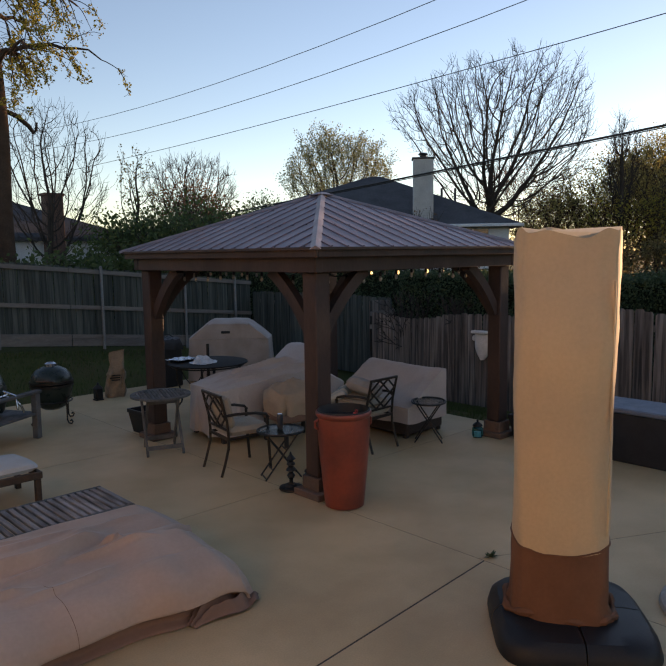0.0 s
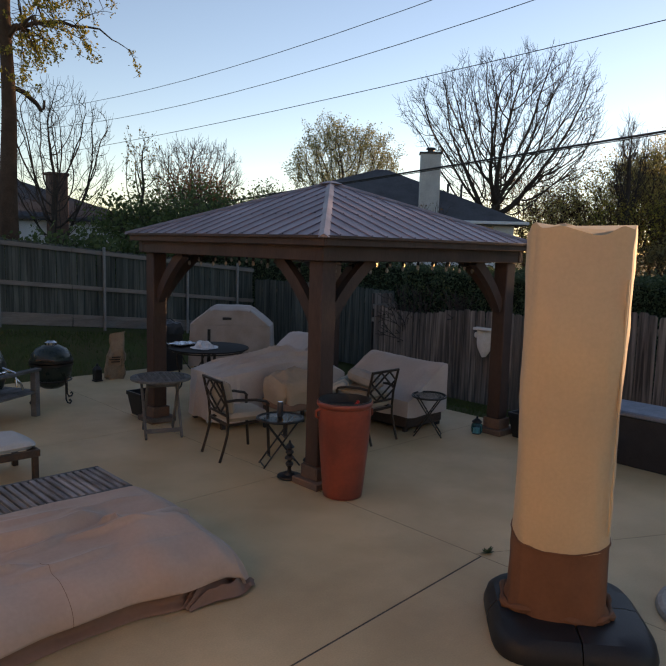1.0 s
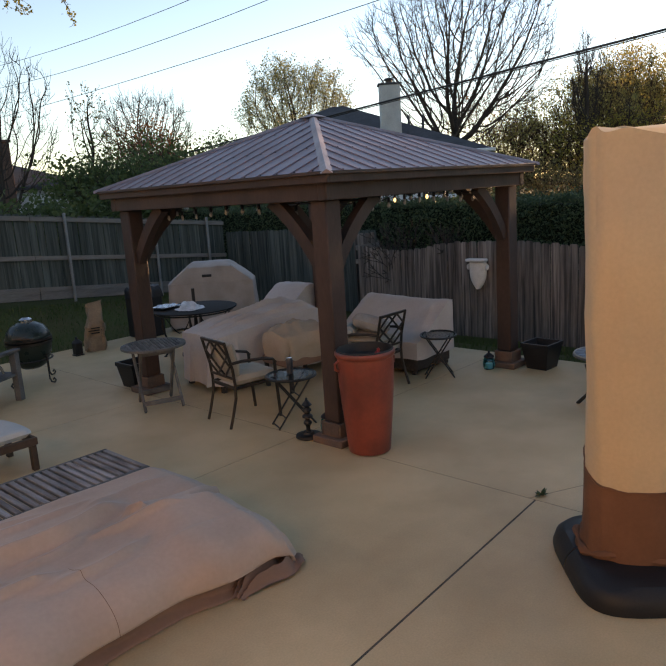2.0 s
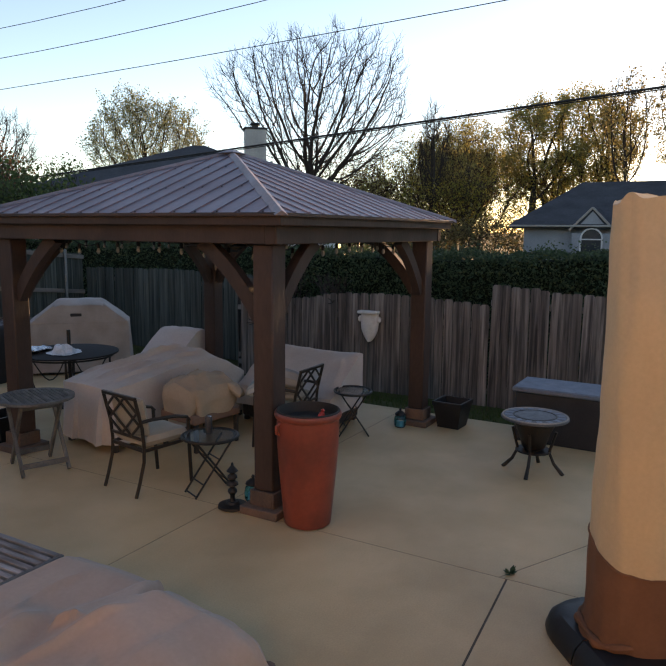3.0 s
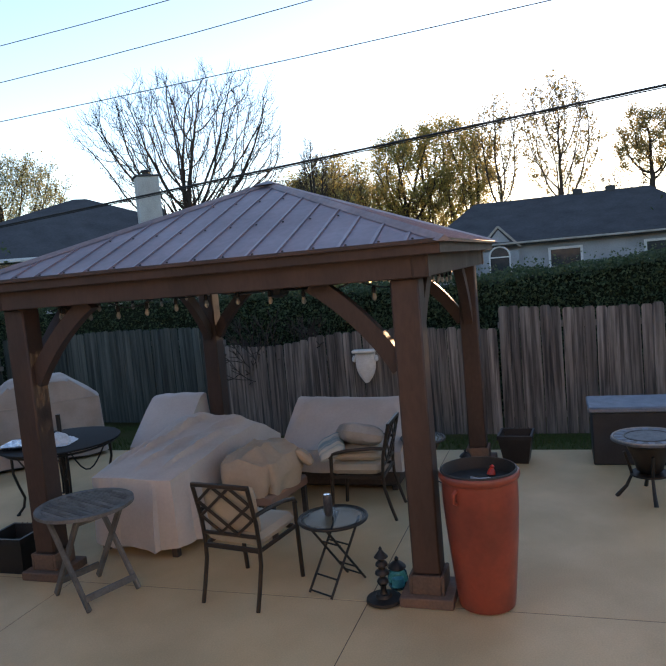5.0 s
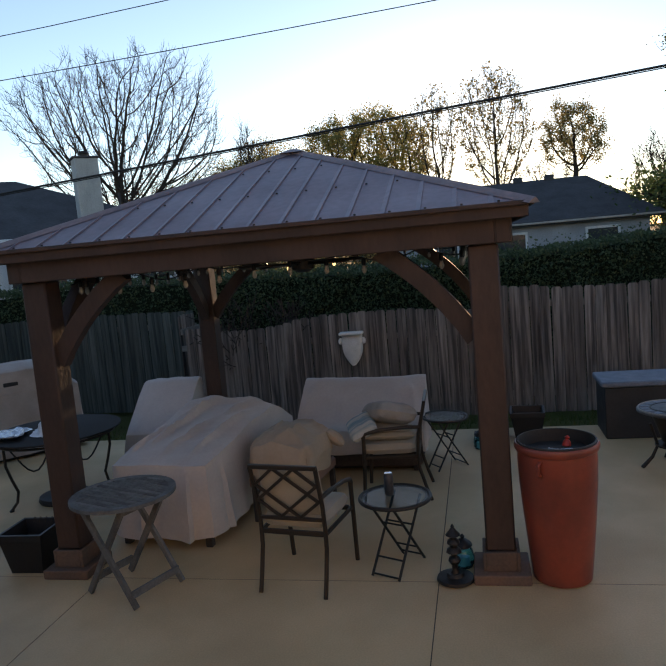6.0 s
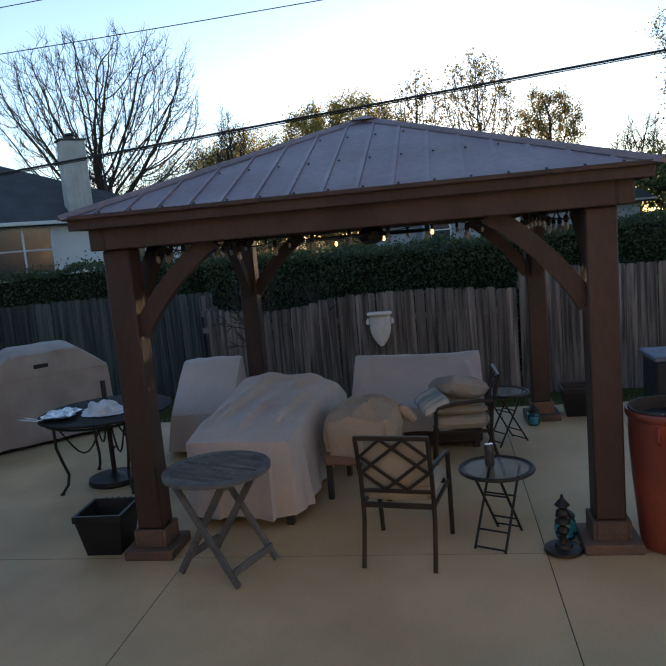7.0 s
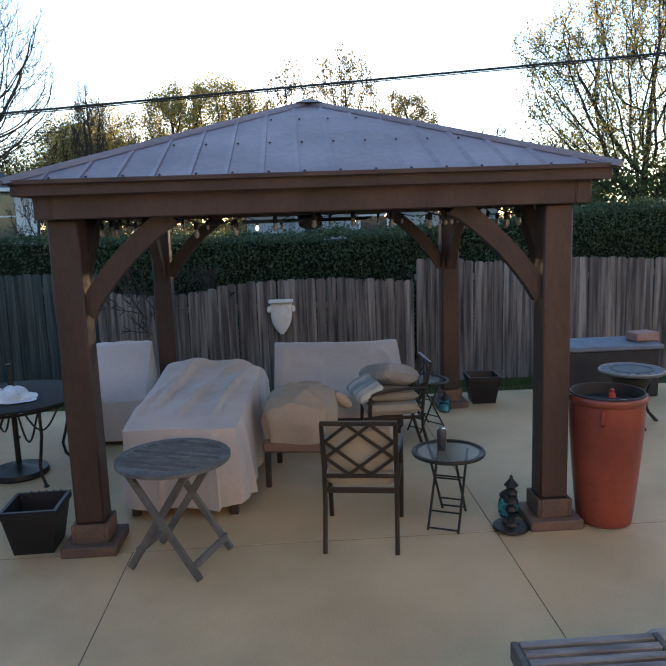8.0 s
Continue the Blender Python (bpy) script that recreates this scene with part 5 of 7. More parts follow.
def tarp_height(x, y):
    """Cloth over two low loungers: a step down between them, a dome at the far end, sharp creases."""
    wl = smoothstep(2.48, 2.2, x)
    ys = 5.09 + 0.05 * math.sin(3.1 * x - 0.6) + 0.02 * math.sin(9 * x) - 0.16 * smoothstep(2.4, 2.85, x)
    near = 0.325 + 0.085 * smoothstep(2.15, 2.5, x) * math.exp(-((y - 4.74) / 0.25) ** 2) + 0.02 * math.exp(-((x - 1.35) / 0.3) ** 2 - ((y - 4.6) / 0.2) ** 2)
    back = 0.352 + 0.085 * wl * math.exp(-max(y - ys, 0) / 0.16) - 0.02 * (1 - wl) * math.exp(-max(y - ys, 0) / 0.1)
    k = smoothstep(ys - 0.08, ys + 0.01, y)
    z = near * (1 - k) + back * k
    for x0, y0, x1, y1, tall in TARP_CREASES:
        dx, dy = x1 - x0, y1 - y0
        length = math.hypot(dx, dy)
        t = ((x - x0) * dx + (y - y0) * dy) / length ** 2
        off = ((x - x0) * dy - (y - y0) * dx) / length + 0.02 * math.sin(6 * t + x0 * 5)
        wide = 0.02 if off > 0 else 0.09
        z += 3.6 * tall * math.exp(-abs(off / wide) ** 1.3) * smoothstep(-0.05, 0.3, t) * smoothstep(1.05, 0.7, t)
    z += 0.012 * noise.noise((x * 1.5, y * 3.0, 3.0)) + 0.005 * noise.noise((x * 4.0, y * 8.0, 7.0))
    return z


def tarp_point(a, b):
    """A point of the cloth: a along the loungers (past 1 it hangs down the far end), b across from the slats to the floor."""
    x = 0.85 + 2.01 * min(a, 1.0)
    roll = 0.02 * math.sin(5.0 * x + 1.0) + 0.012 * math.sin(11 * x)
    if b < 0.62:
        y = 5.63 - 1.17 * b / 0.62
        z = tarp_height(x, y) - 0.03 * smoothstep(0.03, 0.0, b)
    else:
        q = (b - 0.62) / 0.38
        top = tarp_height(x, 4.46)
        if q < 0.62:
            w = q / 0.62 * math.pi / 2
            bulge = 0.3 + 0.03 * math.sin(2.6 * x)
            y = 4.46 - (bulge + roll) * math.sin(w) ** 1.15
            z = 0.12 + (top - 0.12) * math.cos(w) ** 0.8 + 0.012 * noise.noise((x * 3.4, q * 4, 2.0))
        else:
            w = (q - 0.62) / 0.38
            edge = 4.16 - roll - 0.03 * math.sin(2.6 * x)
            y = edge + 0.07 * math.sin(math.pi / 2 * min(w * 2.2, 1.0)) - 0.05 * smoothstep(0.6, 1.0, w) + 0.025 * w * noise.noise((x * 3, 1.0, 5.0))
            z = 0.12 * (1 - w) + 0.006 + 0.02 * math.sin(math.pi * w) * noise.noise((x * 5, 2.0, w))
    x += (0.11 * smoothstep(4.82, 4.88, y) + 0.03 * smoothstep(4.6, 4.4, y)) * smoothstep(0.8, 1.0, a)
    if a > 1:
        d = a - 1
        near_end = smoothstep(4.95, 4.6, y)
        pleat = 2 * abs((y * 5.2 + 0.25 * math.sin(y * 9)) % 1.0 - 0.5) - 0.5
        notch = math.exp(-((y - 4.84) / 0.05) ** 2)
        x += 0.03 * math.sin(min(d * 2, 1) * math.pi / 2) + d * (0.05 + 0.13 * near_end * smoothstep(4.1, 4.5, y)) + pleat * d * (0.03 + 0.07 * near_end) - 0.16 * notch * (0.35 + d)
        z = (z - 0.05 * smoothstep(0.0, 0.2, z) - 0.05 * notch * (z > 0.2)) * (1 - d) ** 0.9 + 0.004
        z += 0.03 * near_end * pleat * d * (1 - d)
    else:
        z -= 0.1 * math.exp(-((y - 4.84) / 0.05) ** 2) * smoothstep(0.9, 1.0, a)
        z -= 0.05 * smoothstep(0.93, 1.0, a) ** 2 * smoothstep(0.0, 0.2, z)
    return (x, y, max(z, 0.006))


def build_tarp():
    t = thing("covered_loungers", pose(0, 0, 0), "loungers under a wrinkled faded tan cover", "furniture cover")
    na, nb = 150, 150
    v = [tarp_point(1.22 * i / na if i < na * 0.82 else 1 + (i / na - 0.82) / 0.18, j / nb) for i in range(na + 1) for j in range(nb + 1)]
    body, hem = [], []
    for i in range(na):
        for j in range(nb):
            q = (i * (nb + 1) + j, i * (nb + 1) + j + 1, (i + 1) * (nb + 1) + j + 1, (i + 1) * (nb + 1) + j)
            (hem if j >= 130 else body).append(q)
    part("cover", Geo().add(v, body), COVER_PINK, t, angle=80)
    used = sorted({k for q in hem for k in q})
    place = {k: n for n, k in enumerate(used)}
    part("hem", Geo().add([v[k] for k in used], [tuple(place[k] for k in q) for q in hem]), COVER_HEM, t, "brown cloth hem", angle=80)
    seam = [tarp_point(0.46, 0.5 + 0.36 * k / 80) for k in range(81)]
    part("seam", Geo().tube([(x, y, z) for x, y, z in seam], 0.0016, 5), UMB_BROWN, t, "stitched seam")
    # loose cloth at the corner, in long folds over the floor
    gv, gf = [], []
    for i in range(41):
        u = i / 40
        cx, cy = 2.47 + 0.52 * u, 4.13 + 0.16 * u + 0.06 * u * u
        wide = 0.06 + 0.2 * smoothstep(0.0, 0.7, u) - 0.05 * smoothstep(0.85, 1.0, u)
        for j in range(33):
            w = j / 32
            ridge = 2 * abs((w * 4.6 + 0.35 * math.sin(u * 4) + 0.1 * math.sin(13 * u)) % 1.0 - 0.5)
            body = math.sin(math.pi * min(max(w, 0.02), 0.98)) ** 0.5
            off = (w - 0.45) * wide * 2
            gv.append((cx - 0.35 * off + 0.05 * w * u, cy + 0.93 * off, max(0.006, body * (0.04 + 0.11 * ridge ** 1.3) * smoothstep(-0.1, 0.3, u) * (1 - 0.75 * smoothstep(0.75, 1.0, u)))))
    for i in range(40):
        for j in range(32):
            gf.append((i * 33 + j, i * 33 + j + 1, (i + 1) * 33 + j + 1, (i + 1) * 33 + j))
    part("gathered_fold", Geo().add(gv, gf), COVER_HEM, t, "brown hem bunched in folds", angle=60)
    part("draw_cord", Geo().tube([(2.92, 4.42, 0.12), (3.0, 4.44, 0.1), (3.06, 4.4, 0.05), (3.07, 4.34, 0.008)], 0.006, 6), BLACK_IRON, t, "black draw cord")


build_tarp()


def build_chaise():
    t = thing("chaise_lounge", pose(1.82, 7.48, 0), "dark wooden chaise lounge with a pale cushion", "lounger")
    for y in (-0.3, 0.3):
        part("side_rail", Geo().box((0, y, 0.27), (1.8, 0.04, 0.07), 0.006), WOOD_BROWN, t)
    part("end_rail", Geo().box((0.88, 0, 0.27), (0.04, 0.56, 0.07), 0.006), WOOD_BROWN, t)
    part("end_rail", Geo().box((-0.88, 0, 0.27), (0.04, 0.56, 0.07), 0.006), WOOD_BROWN, t)
    for x in (-0.86, 0.86):
        for y in (-0.28, 0.28):
            part("leg", Geo().box((x, y, 0.125), (0.055, 0.055, 0.25), 0.005), WOOD_BROWN, t)
    part("cushion", pillow_geo(1.82, 0.6, 0.09, n=28, seed=8, puff=14), CUSHION_WHITE, t, "pale grey cushion", m=pose(0, 0, 0.3))


build_chaise()


# ---- left side of the patio ----
def build_kamado():
    t = thing("kamado_grill", pose(4.12, 10.42, 0), "dark green ceramic egg grill in an iron stand", "grill")
    part("firebox", Geo().lathe([(0.12, 0.2), (0.2, 0.25), (0.27, 0.4), (0.29, 0.53), (0.285, 0.56)], 40), KAMADO, t)
    part("dome", Geo().lathe([(0.285, 0.585), (0.29, 0.62), (0.27, 0.69), (0.21, 0.77), (0.12, 0.815), (0.08, 0.825)], 40), KAMADO, t)
    for z in (0.55, 0.6):
        part("steel_band", Geo().lathe([(0.286, z - 0.02), (0.3, z - 0.018), (0.3, z + 0.016), (0.286, z + 0.018)], 40), BLACK_IRON, t)
    part("chimney_cap", Geo().lathe([(0.085, 0.82), (0.085, 0.86), (0.06, 0.87), (0.05, 0.885)], 24), CHROME, t, "polished steel cap")
    part("handle", Geo().tube([(-0.25, -0.17, 0.64), (-0.3, -0.24, 0.66), (-0.2, -0.33, 0.66), (-0.1, -0.33, 0.64), (-0.1, -0.27, 0.63)], 0.014, 8), WOOD_BROWN, t)
    part("stand_ring", Geo().ring((0, 0, 0.32), 0.27, 0.012, 36, 6), BLACK_IRON, t)
    for k in range(4):
        a = radians(90 * k + 20)
        c, s = math.cos(a), math.sin(a)
        pts = [(c * 0.28, s * 0.28, 0.4), (c * 0.28, s * 0.28, 0.06), (c * 0.31, s * 0.31, 0.015), (c * 0.36, s * 0.36, 0.012), (c * 0.385, s * 0.385, 0.045), (c * 0.36, s * 0.36, 0.07), (c * 0.34, s * 0.34, 0.05)]
        part("scroll_leg", Geo().tube(pts, 0.011, 8), BLACK_IRON, t)


build_kamado()


def build_cart():
    """Weathered timber cart with a dark covered grill on it."""
    t = thing("timber_cart", pose(3.02, 9.8, 0, 0, 0, 30), "weathered grey timber grill cart", "cart")
    for k in range(6):
        part("deck_board", Geo().box((0, -0.36 + 0.145 * k, 0.33), (1.0, 0.135, 0.03), 0.004), WOOD_GREY, t)
    for x in (-0.45, 0.45):
        for y in (-0.4, 0.4):
            part("leg", Geo().box((x, y, 0.3), (0.085, 0.085, 0.6), 0.006), WOOD_GREY, t)
    for y in (-0.4, 0.4):
        part("arm_rail", Geo().box((0, y, 0.62), (1.05, 0.1, 0.035), 0.005), WOOD_GREY, t)
    dome = thing("egg_grill", pose(2.97, 9.8, 0.346), "large dark green egg grill on a timber cart", "grill")
    part("body", Geo().lathe([(0.15, 0.0), (0.27, 0.08), (0.32, 0.25), (0.31, 0.4), (0.25, 0.55), (0.12, 0.64), (0.05, 0.65)], 40), KAMADO, dome)
    part("band", Geo().ring((0, 0, 0.3), 0.32, 0.014, 36, 6), CHROME, dome)
    part("handle", Geo().tube([(0.24, -0.2, 0.28), (0.33, -0.28, 0.24), (0.4, -0.3, 0.14), (0.43, -0.28, 0.06)], 0.015, 8), CHROME, dome, "bent chrome handle")
    part("hinge", Geo().tube([(0.2, -0.24, 0.36), (0.32, -0.33, 0.3), (0.33, -0.35, 0.12)], 0.013, 8), CHROME, dome)


build_cart()


def build_bag():
    t = thing("charcoal_bag", pose(5.62, 11.5, 0, 0, 0, -20), "crumpled brown paper charcoal bag standing at the lawn's edge", "bag")
    v, f = [], []
    n, rows = 28, 16
    for j in range(rows + 1):
        tz = j / rows
        for i in range(n):
            a = 2 * math.pi * i / n
            x = 0.155 * math.copysign(abs(math.cos(a)) ** 0.6, math.cos(a)) * (1 - 0.22 * tz + 0.08 * math.sin(tz * 7))
            y = 0.11 * math.copysign(abs(math.sin(a)) ** 0.5, math.sin(a)) * (1 - 0.75 * smoothstep(0.6, 1.0, tz))
            k = 0.1 * noise.noise((math.cos(a) * 2, math.sin(a) * 2, tz * 5)) + 0.07 * noise.noise((math.cos(a) * 5, math.sin(a) * 5, tz * 11))
            v.append((x * (1 + k * 3) + 0.05 * tz, y * (1 + k * 5), 0.78 * tz + 0.05 * k + 0.03 * math.cos(a) * smoothstep(0.8, 1, tz)))
    for j in range(rows):
        for i in range(n):
            f.append((j * n + i, j * n + (i + 1) % n, (j + 1) * n + (i + 1) % n, (j + 1) * n + i))
    part("sack", Geo().add(v, f), PAPER_BAG, t)
    for z, w in ((0.3, 0.14), (0.34, 0.2), (0.38, 0.17)):
        part("print_bar", Geo().box((0.0, -0.128, z), (w, 0.01, 0.018), 0.002), INK, t, "dark printed bar")
    lanthorn = thing("black_lantern", pose(5.27, 11.42, 0), "small black metal lantern on the patio", "lantern")
    part("cage", Geo().box((0, 0, 0.11), (0.12, 0.12, 0.18), 0.01), BLACK_IRON, lanthorn)
    part("top", Geo().lathe([(0.085, 0.2), (0.06, 0.23), (0.02, 0.26), (0.024, 0.275), (0.006, 0.3)], 12), BLACK_IRON, lanthorn)
    part("foot", Geo().box((0, 0, 0.01), (0.14, 0.14, 0.02), 0.004), BLACK_IRON, lanthorn)


build_bag()


def build_bin():
    t = thing("trash_bin", pose(6.72, 11.72, 0, 0, 0, 0), "square black bin with a dark bag over its rim", "bin")
    part("body", Geo().box((0, 0, 0.42), (0.46, 0.46, 0.84), 0.02), BLACK_PLASTIC, t)
    part("bag_rim", cover_geo(0.245, 0.245, lambda u, v: 0.87 + 0.03 * noise.noise((u * 3, v * 3, 2)), base=0.68, nx=18, ny=18, skirt=5, flare=0.015, fold=0.012, rough=0.02, seed=3, corner=0.08), BLACK_PLASTIC, t, "black bin liner folded over the rim")
    part("hoop", Geo().tube([(-0.2, 0, 0.86), (-0.12, 0, 0.93), (0.1, 0, 0.94), (0.2, 0, 0.87)], 0.01, 6), BLACK_IRON, t)


build_bin()


# ---- beyond the fences: hedge, houses, trees, wires ----
def leaf_cloud(points, size, rnd, flat=0.0):
    """Small bent leaves at points, each turned its own way."""
    n = len(points)
    P = np.asarray(points, dtype=float)
    rng = np.random.RandomState(rnd)
    d = rng.normal(size=(n, 3))
    d /= np.linalg.norm(d, axis=1)[:, None]
    e = np.cross(d, rng.normal(size=(n, 3)))
    e /= np.linalg.norm(e, axis=1)[:, None]
    s = size * rng.uniform(0.6, 1.35, size=(n, 1))
    v = np.stack([P - d * s * 0.5, P + e * s * 0.32, P + d * s * 0.5, P - e * s * 0.32], axis=1).reshape(-1, 3)
    g = Geo()
    g.v = [tuple(q) for q in v]
    g.f = [(4 * i, 4 * i + 1, 4 * i + 2, 4 * i + 3) for i in range(n)]
    return g


def build_hedge(name, label, x0, x1, y0, y1, top, base, count, seed, leaf=0.1, mat=None):
    """A clipped hedge: a near-black core painted as the shade inside, and a skin of leaves, uneven on top."""
    h = thing(name, pose(0, 0, 0), label, "hedge")
    rng = np.random.RandomState(seed)
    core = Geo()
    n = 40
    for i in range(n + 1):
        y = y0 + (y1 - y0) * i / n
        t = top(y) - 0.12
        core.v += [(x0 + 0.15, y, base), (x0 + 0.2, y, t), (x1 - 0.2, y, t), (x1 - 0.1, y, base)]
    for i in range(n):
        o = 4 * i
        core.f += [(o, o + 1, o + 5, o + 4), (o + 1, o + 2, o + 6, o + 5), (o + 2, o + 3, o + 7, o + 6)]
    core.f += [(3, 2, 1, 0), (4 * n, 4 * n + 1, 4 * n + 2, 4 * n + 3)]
    part("core", core, HEDGE_SHADE, h, smooth=False)
    pts = []
    for k in range(count):
        y = rng.uniform(y0, y1)
        t = top(y)
        if rng.rand() < 0.62:
            z = base + (t - base) * rng.rand() ** 0.8
            b = 0.16 * noise.noise((y * 1.4, z * 1.4, seed)) + 0.08 * noise.noise((y * 4, z * 4, seed))
            pts.append((x0 + b + rng.uniform(-0.03, 0.14), y, z))
        else:
            x = rng.uniform(x0, x1)
            b = 0.14 * noise.noise((x * 1.5, y * 1.5, seed + 3)) + 0.09 * noise.noise((x * 4, y * 4, seed))
            pts.append((x, y, t + b - 0.1 * rng.rand() + (0.22 * rng.rand() if rng.rand() < 0.06 else 0)))
    ob = part("leaves", leaf_cloud(pts, leaf, seed), mat or LEAF_HEDGE, h, smooth=False)
    tagged(ob, kind="stuff")


build_hedge("hedge", "tall dark clipped evergreen hedge behind a fence", 11.7, 13.2, -12, 10.4, lambda y: 1.95 + 0.06 * math.sin(y * 0.8) + 0.08 * math.sin(y * 0.31 + 1) + 0.3 * smoothstep(3.5, -1, y), -0.5, 120000, 31, 0.052)
build_hedge("lower_hedge", "lower dark green hedge below a white house", 12.2, 13.4, 10.6, 30, lambda y: 1.98 + 0.05 * math.sin(y * 1.1), -0.5, 50000, 33, 0.055)


class Tree:
    """Grows a branching skeleton of limbs, later drawn as tapered tubes."""

    def __init__(self, seed):
        self.rnd = random.Random(seed)
        self.limbs, self.tips = [], []

    def grow(self, p, d, length, r, level, levels, spread, up, forks, wiggle, taper, shrink):
        rnd = self.rnd
        n = 4 if level == 0 else 3 if level < levels - 1 else 2
        pts, rs = [p.copy()], [r]
        q, e = p.copy(), d.normalized()
        for i in range(n):
            e = (e + Vector((rnd.gauss(0, wiggle), rnd.gauss(0, wiggle), rnd.gauss(0, wiggle) + up * 0.3))).normalized()
            q = q + e * (length / n)
            pts.append(q.copy())
            rs.append(r * (1 - (1 - taper) * (i + 1) / n))
        self.limbs.append((pts, rs, level))
        if level >= levels - 2:
            self.tips += [pts[-1], pts[-2]]
        if level >= levels:
            return
        k = forks[min(level, len(forks) - 1)]
        for i in range(k):
            where = pts[-1] if i < 2 else pts[rnd.randint(max(1, n - (2 if level else 1)), n)]
            a = 2 * math.pi * (i + rnd.random() * 0.8) / k
            side = e.orthogonal().normalized()
            side.rotate(Matrix.Rotation(a, 3, e))
            s = spread * rnd.uniform(0.55, 1.35)
            nd = (e * math.cos(s) + side * math.sin(s) + Vector((0, 0, up))).normalized()
            self.grow(where, nd, length * shrink * rnd.uniform(0.75, 1.2), rs[-1] * (0.8 if i == 0 else 0.66), level + 1, levels, spread, up, forks, wiggle, taper, shrink)


def colonise(rng, targets, start, step, reach, kill, lift=0.0, turns=220):
    """Branches that grow towards the free points of a crown. Gives nodes and each one's parent."""
    nodes, parent = [np.array(p, dtype=float) for p in start], [k - 1 for k in range(len(start))]
    T = np.asarray(targets, dtype=float)
    near = np.full(len(T), -1)
    dist = np.full(len(T), 1e9)

    def update(first):
        new_nodes = np.array(nodes[first:])
        d = np.linalg.norm(T[:, None, :] - new_nodes[None], axis=2)
        k = d.argmin(axis=1)
        dm = d[np.arange(len(T)), k]
        better = dm < dist
        dist[better], near[better] = dm[better], k[better] + first

    update(0)
    used = {}
    for _ in range(turns):
        live = dist < reach
        if not live.any():
            break
        pull = {}
        for t, k in zip(T[live], near[live]):
            d = t - nodes[k]
            pull.setdefault(int(k), []).append(d / np.linalg.norm(d))
        first = len(nodes)
        for k, ds in pull.items():
            if used.get(k, 0) > 3:
                continue
            used[k] = used.get(k, 0) + 1
            d = np.mean(ds, axis=0) + rng.normal(0, 0.12, 3)
            d[2] += lift
            n = np.linalg.norm(d)
            if n > 1e-6:
                nodes.append(nodes[k] + d / n * step)
                parent.append(k)
        if len(nodes) == first:
            break
        update(first)
        keep = dist > kill
        T, near, dist = T[keep], near[keep], dist[keep]
        if len(T) == 0:
            break
    return np.array(nodes), parent


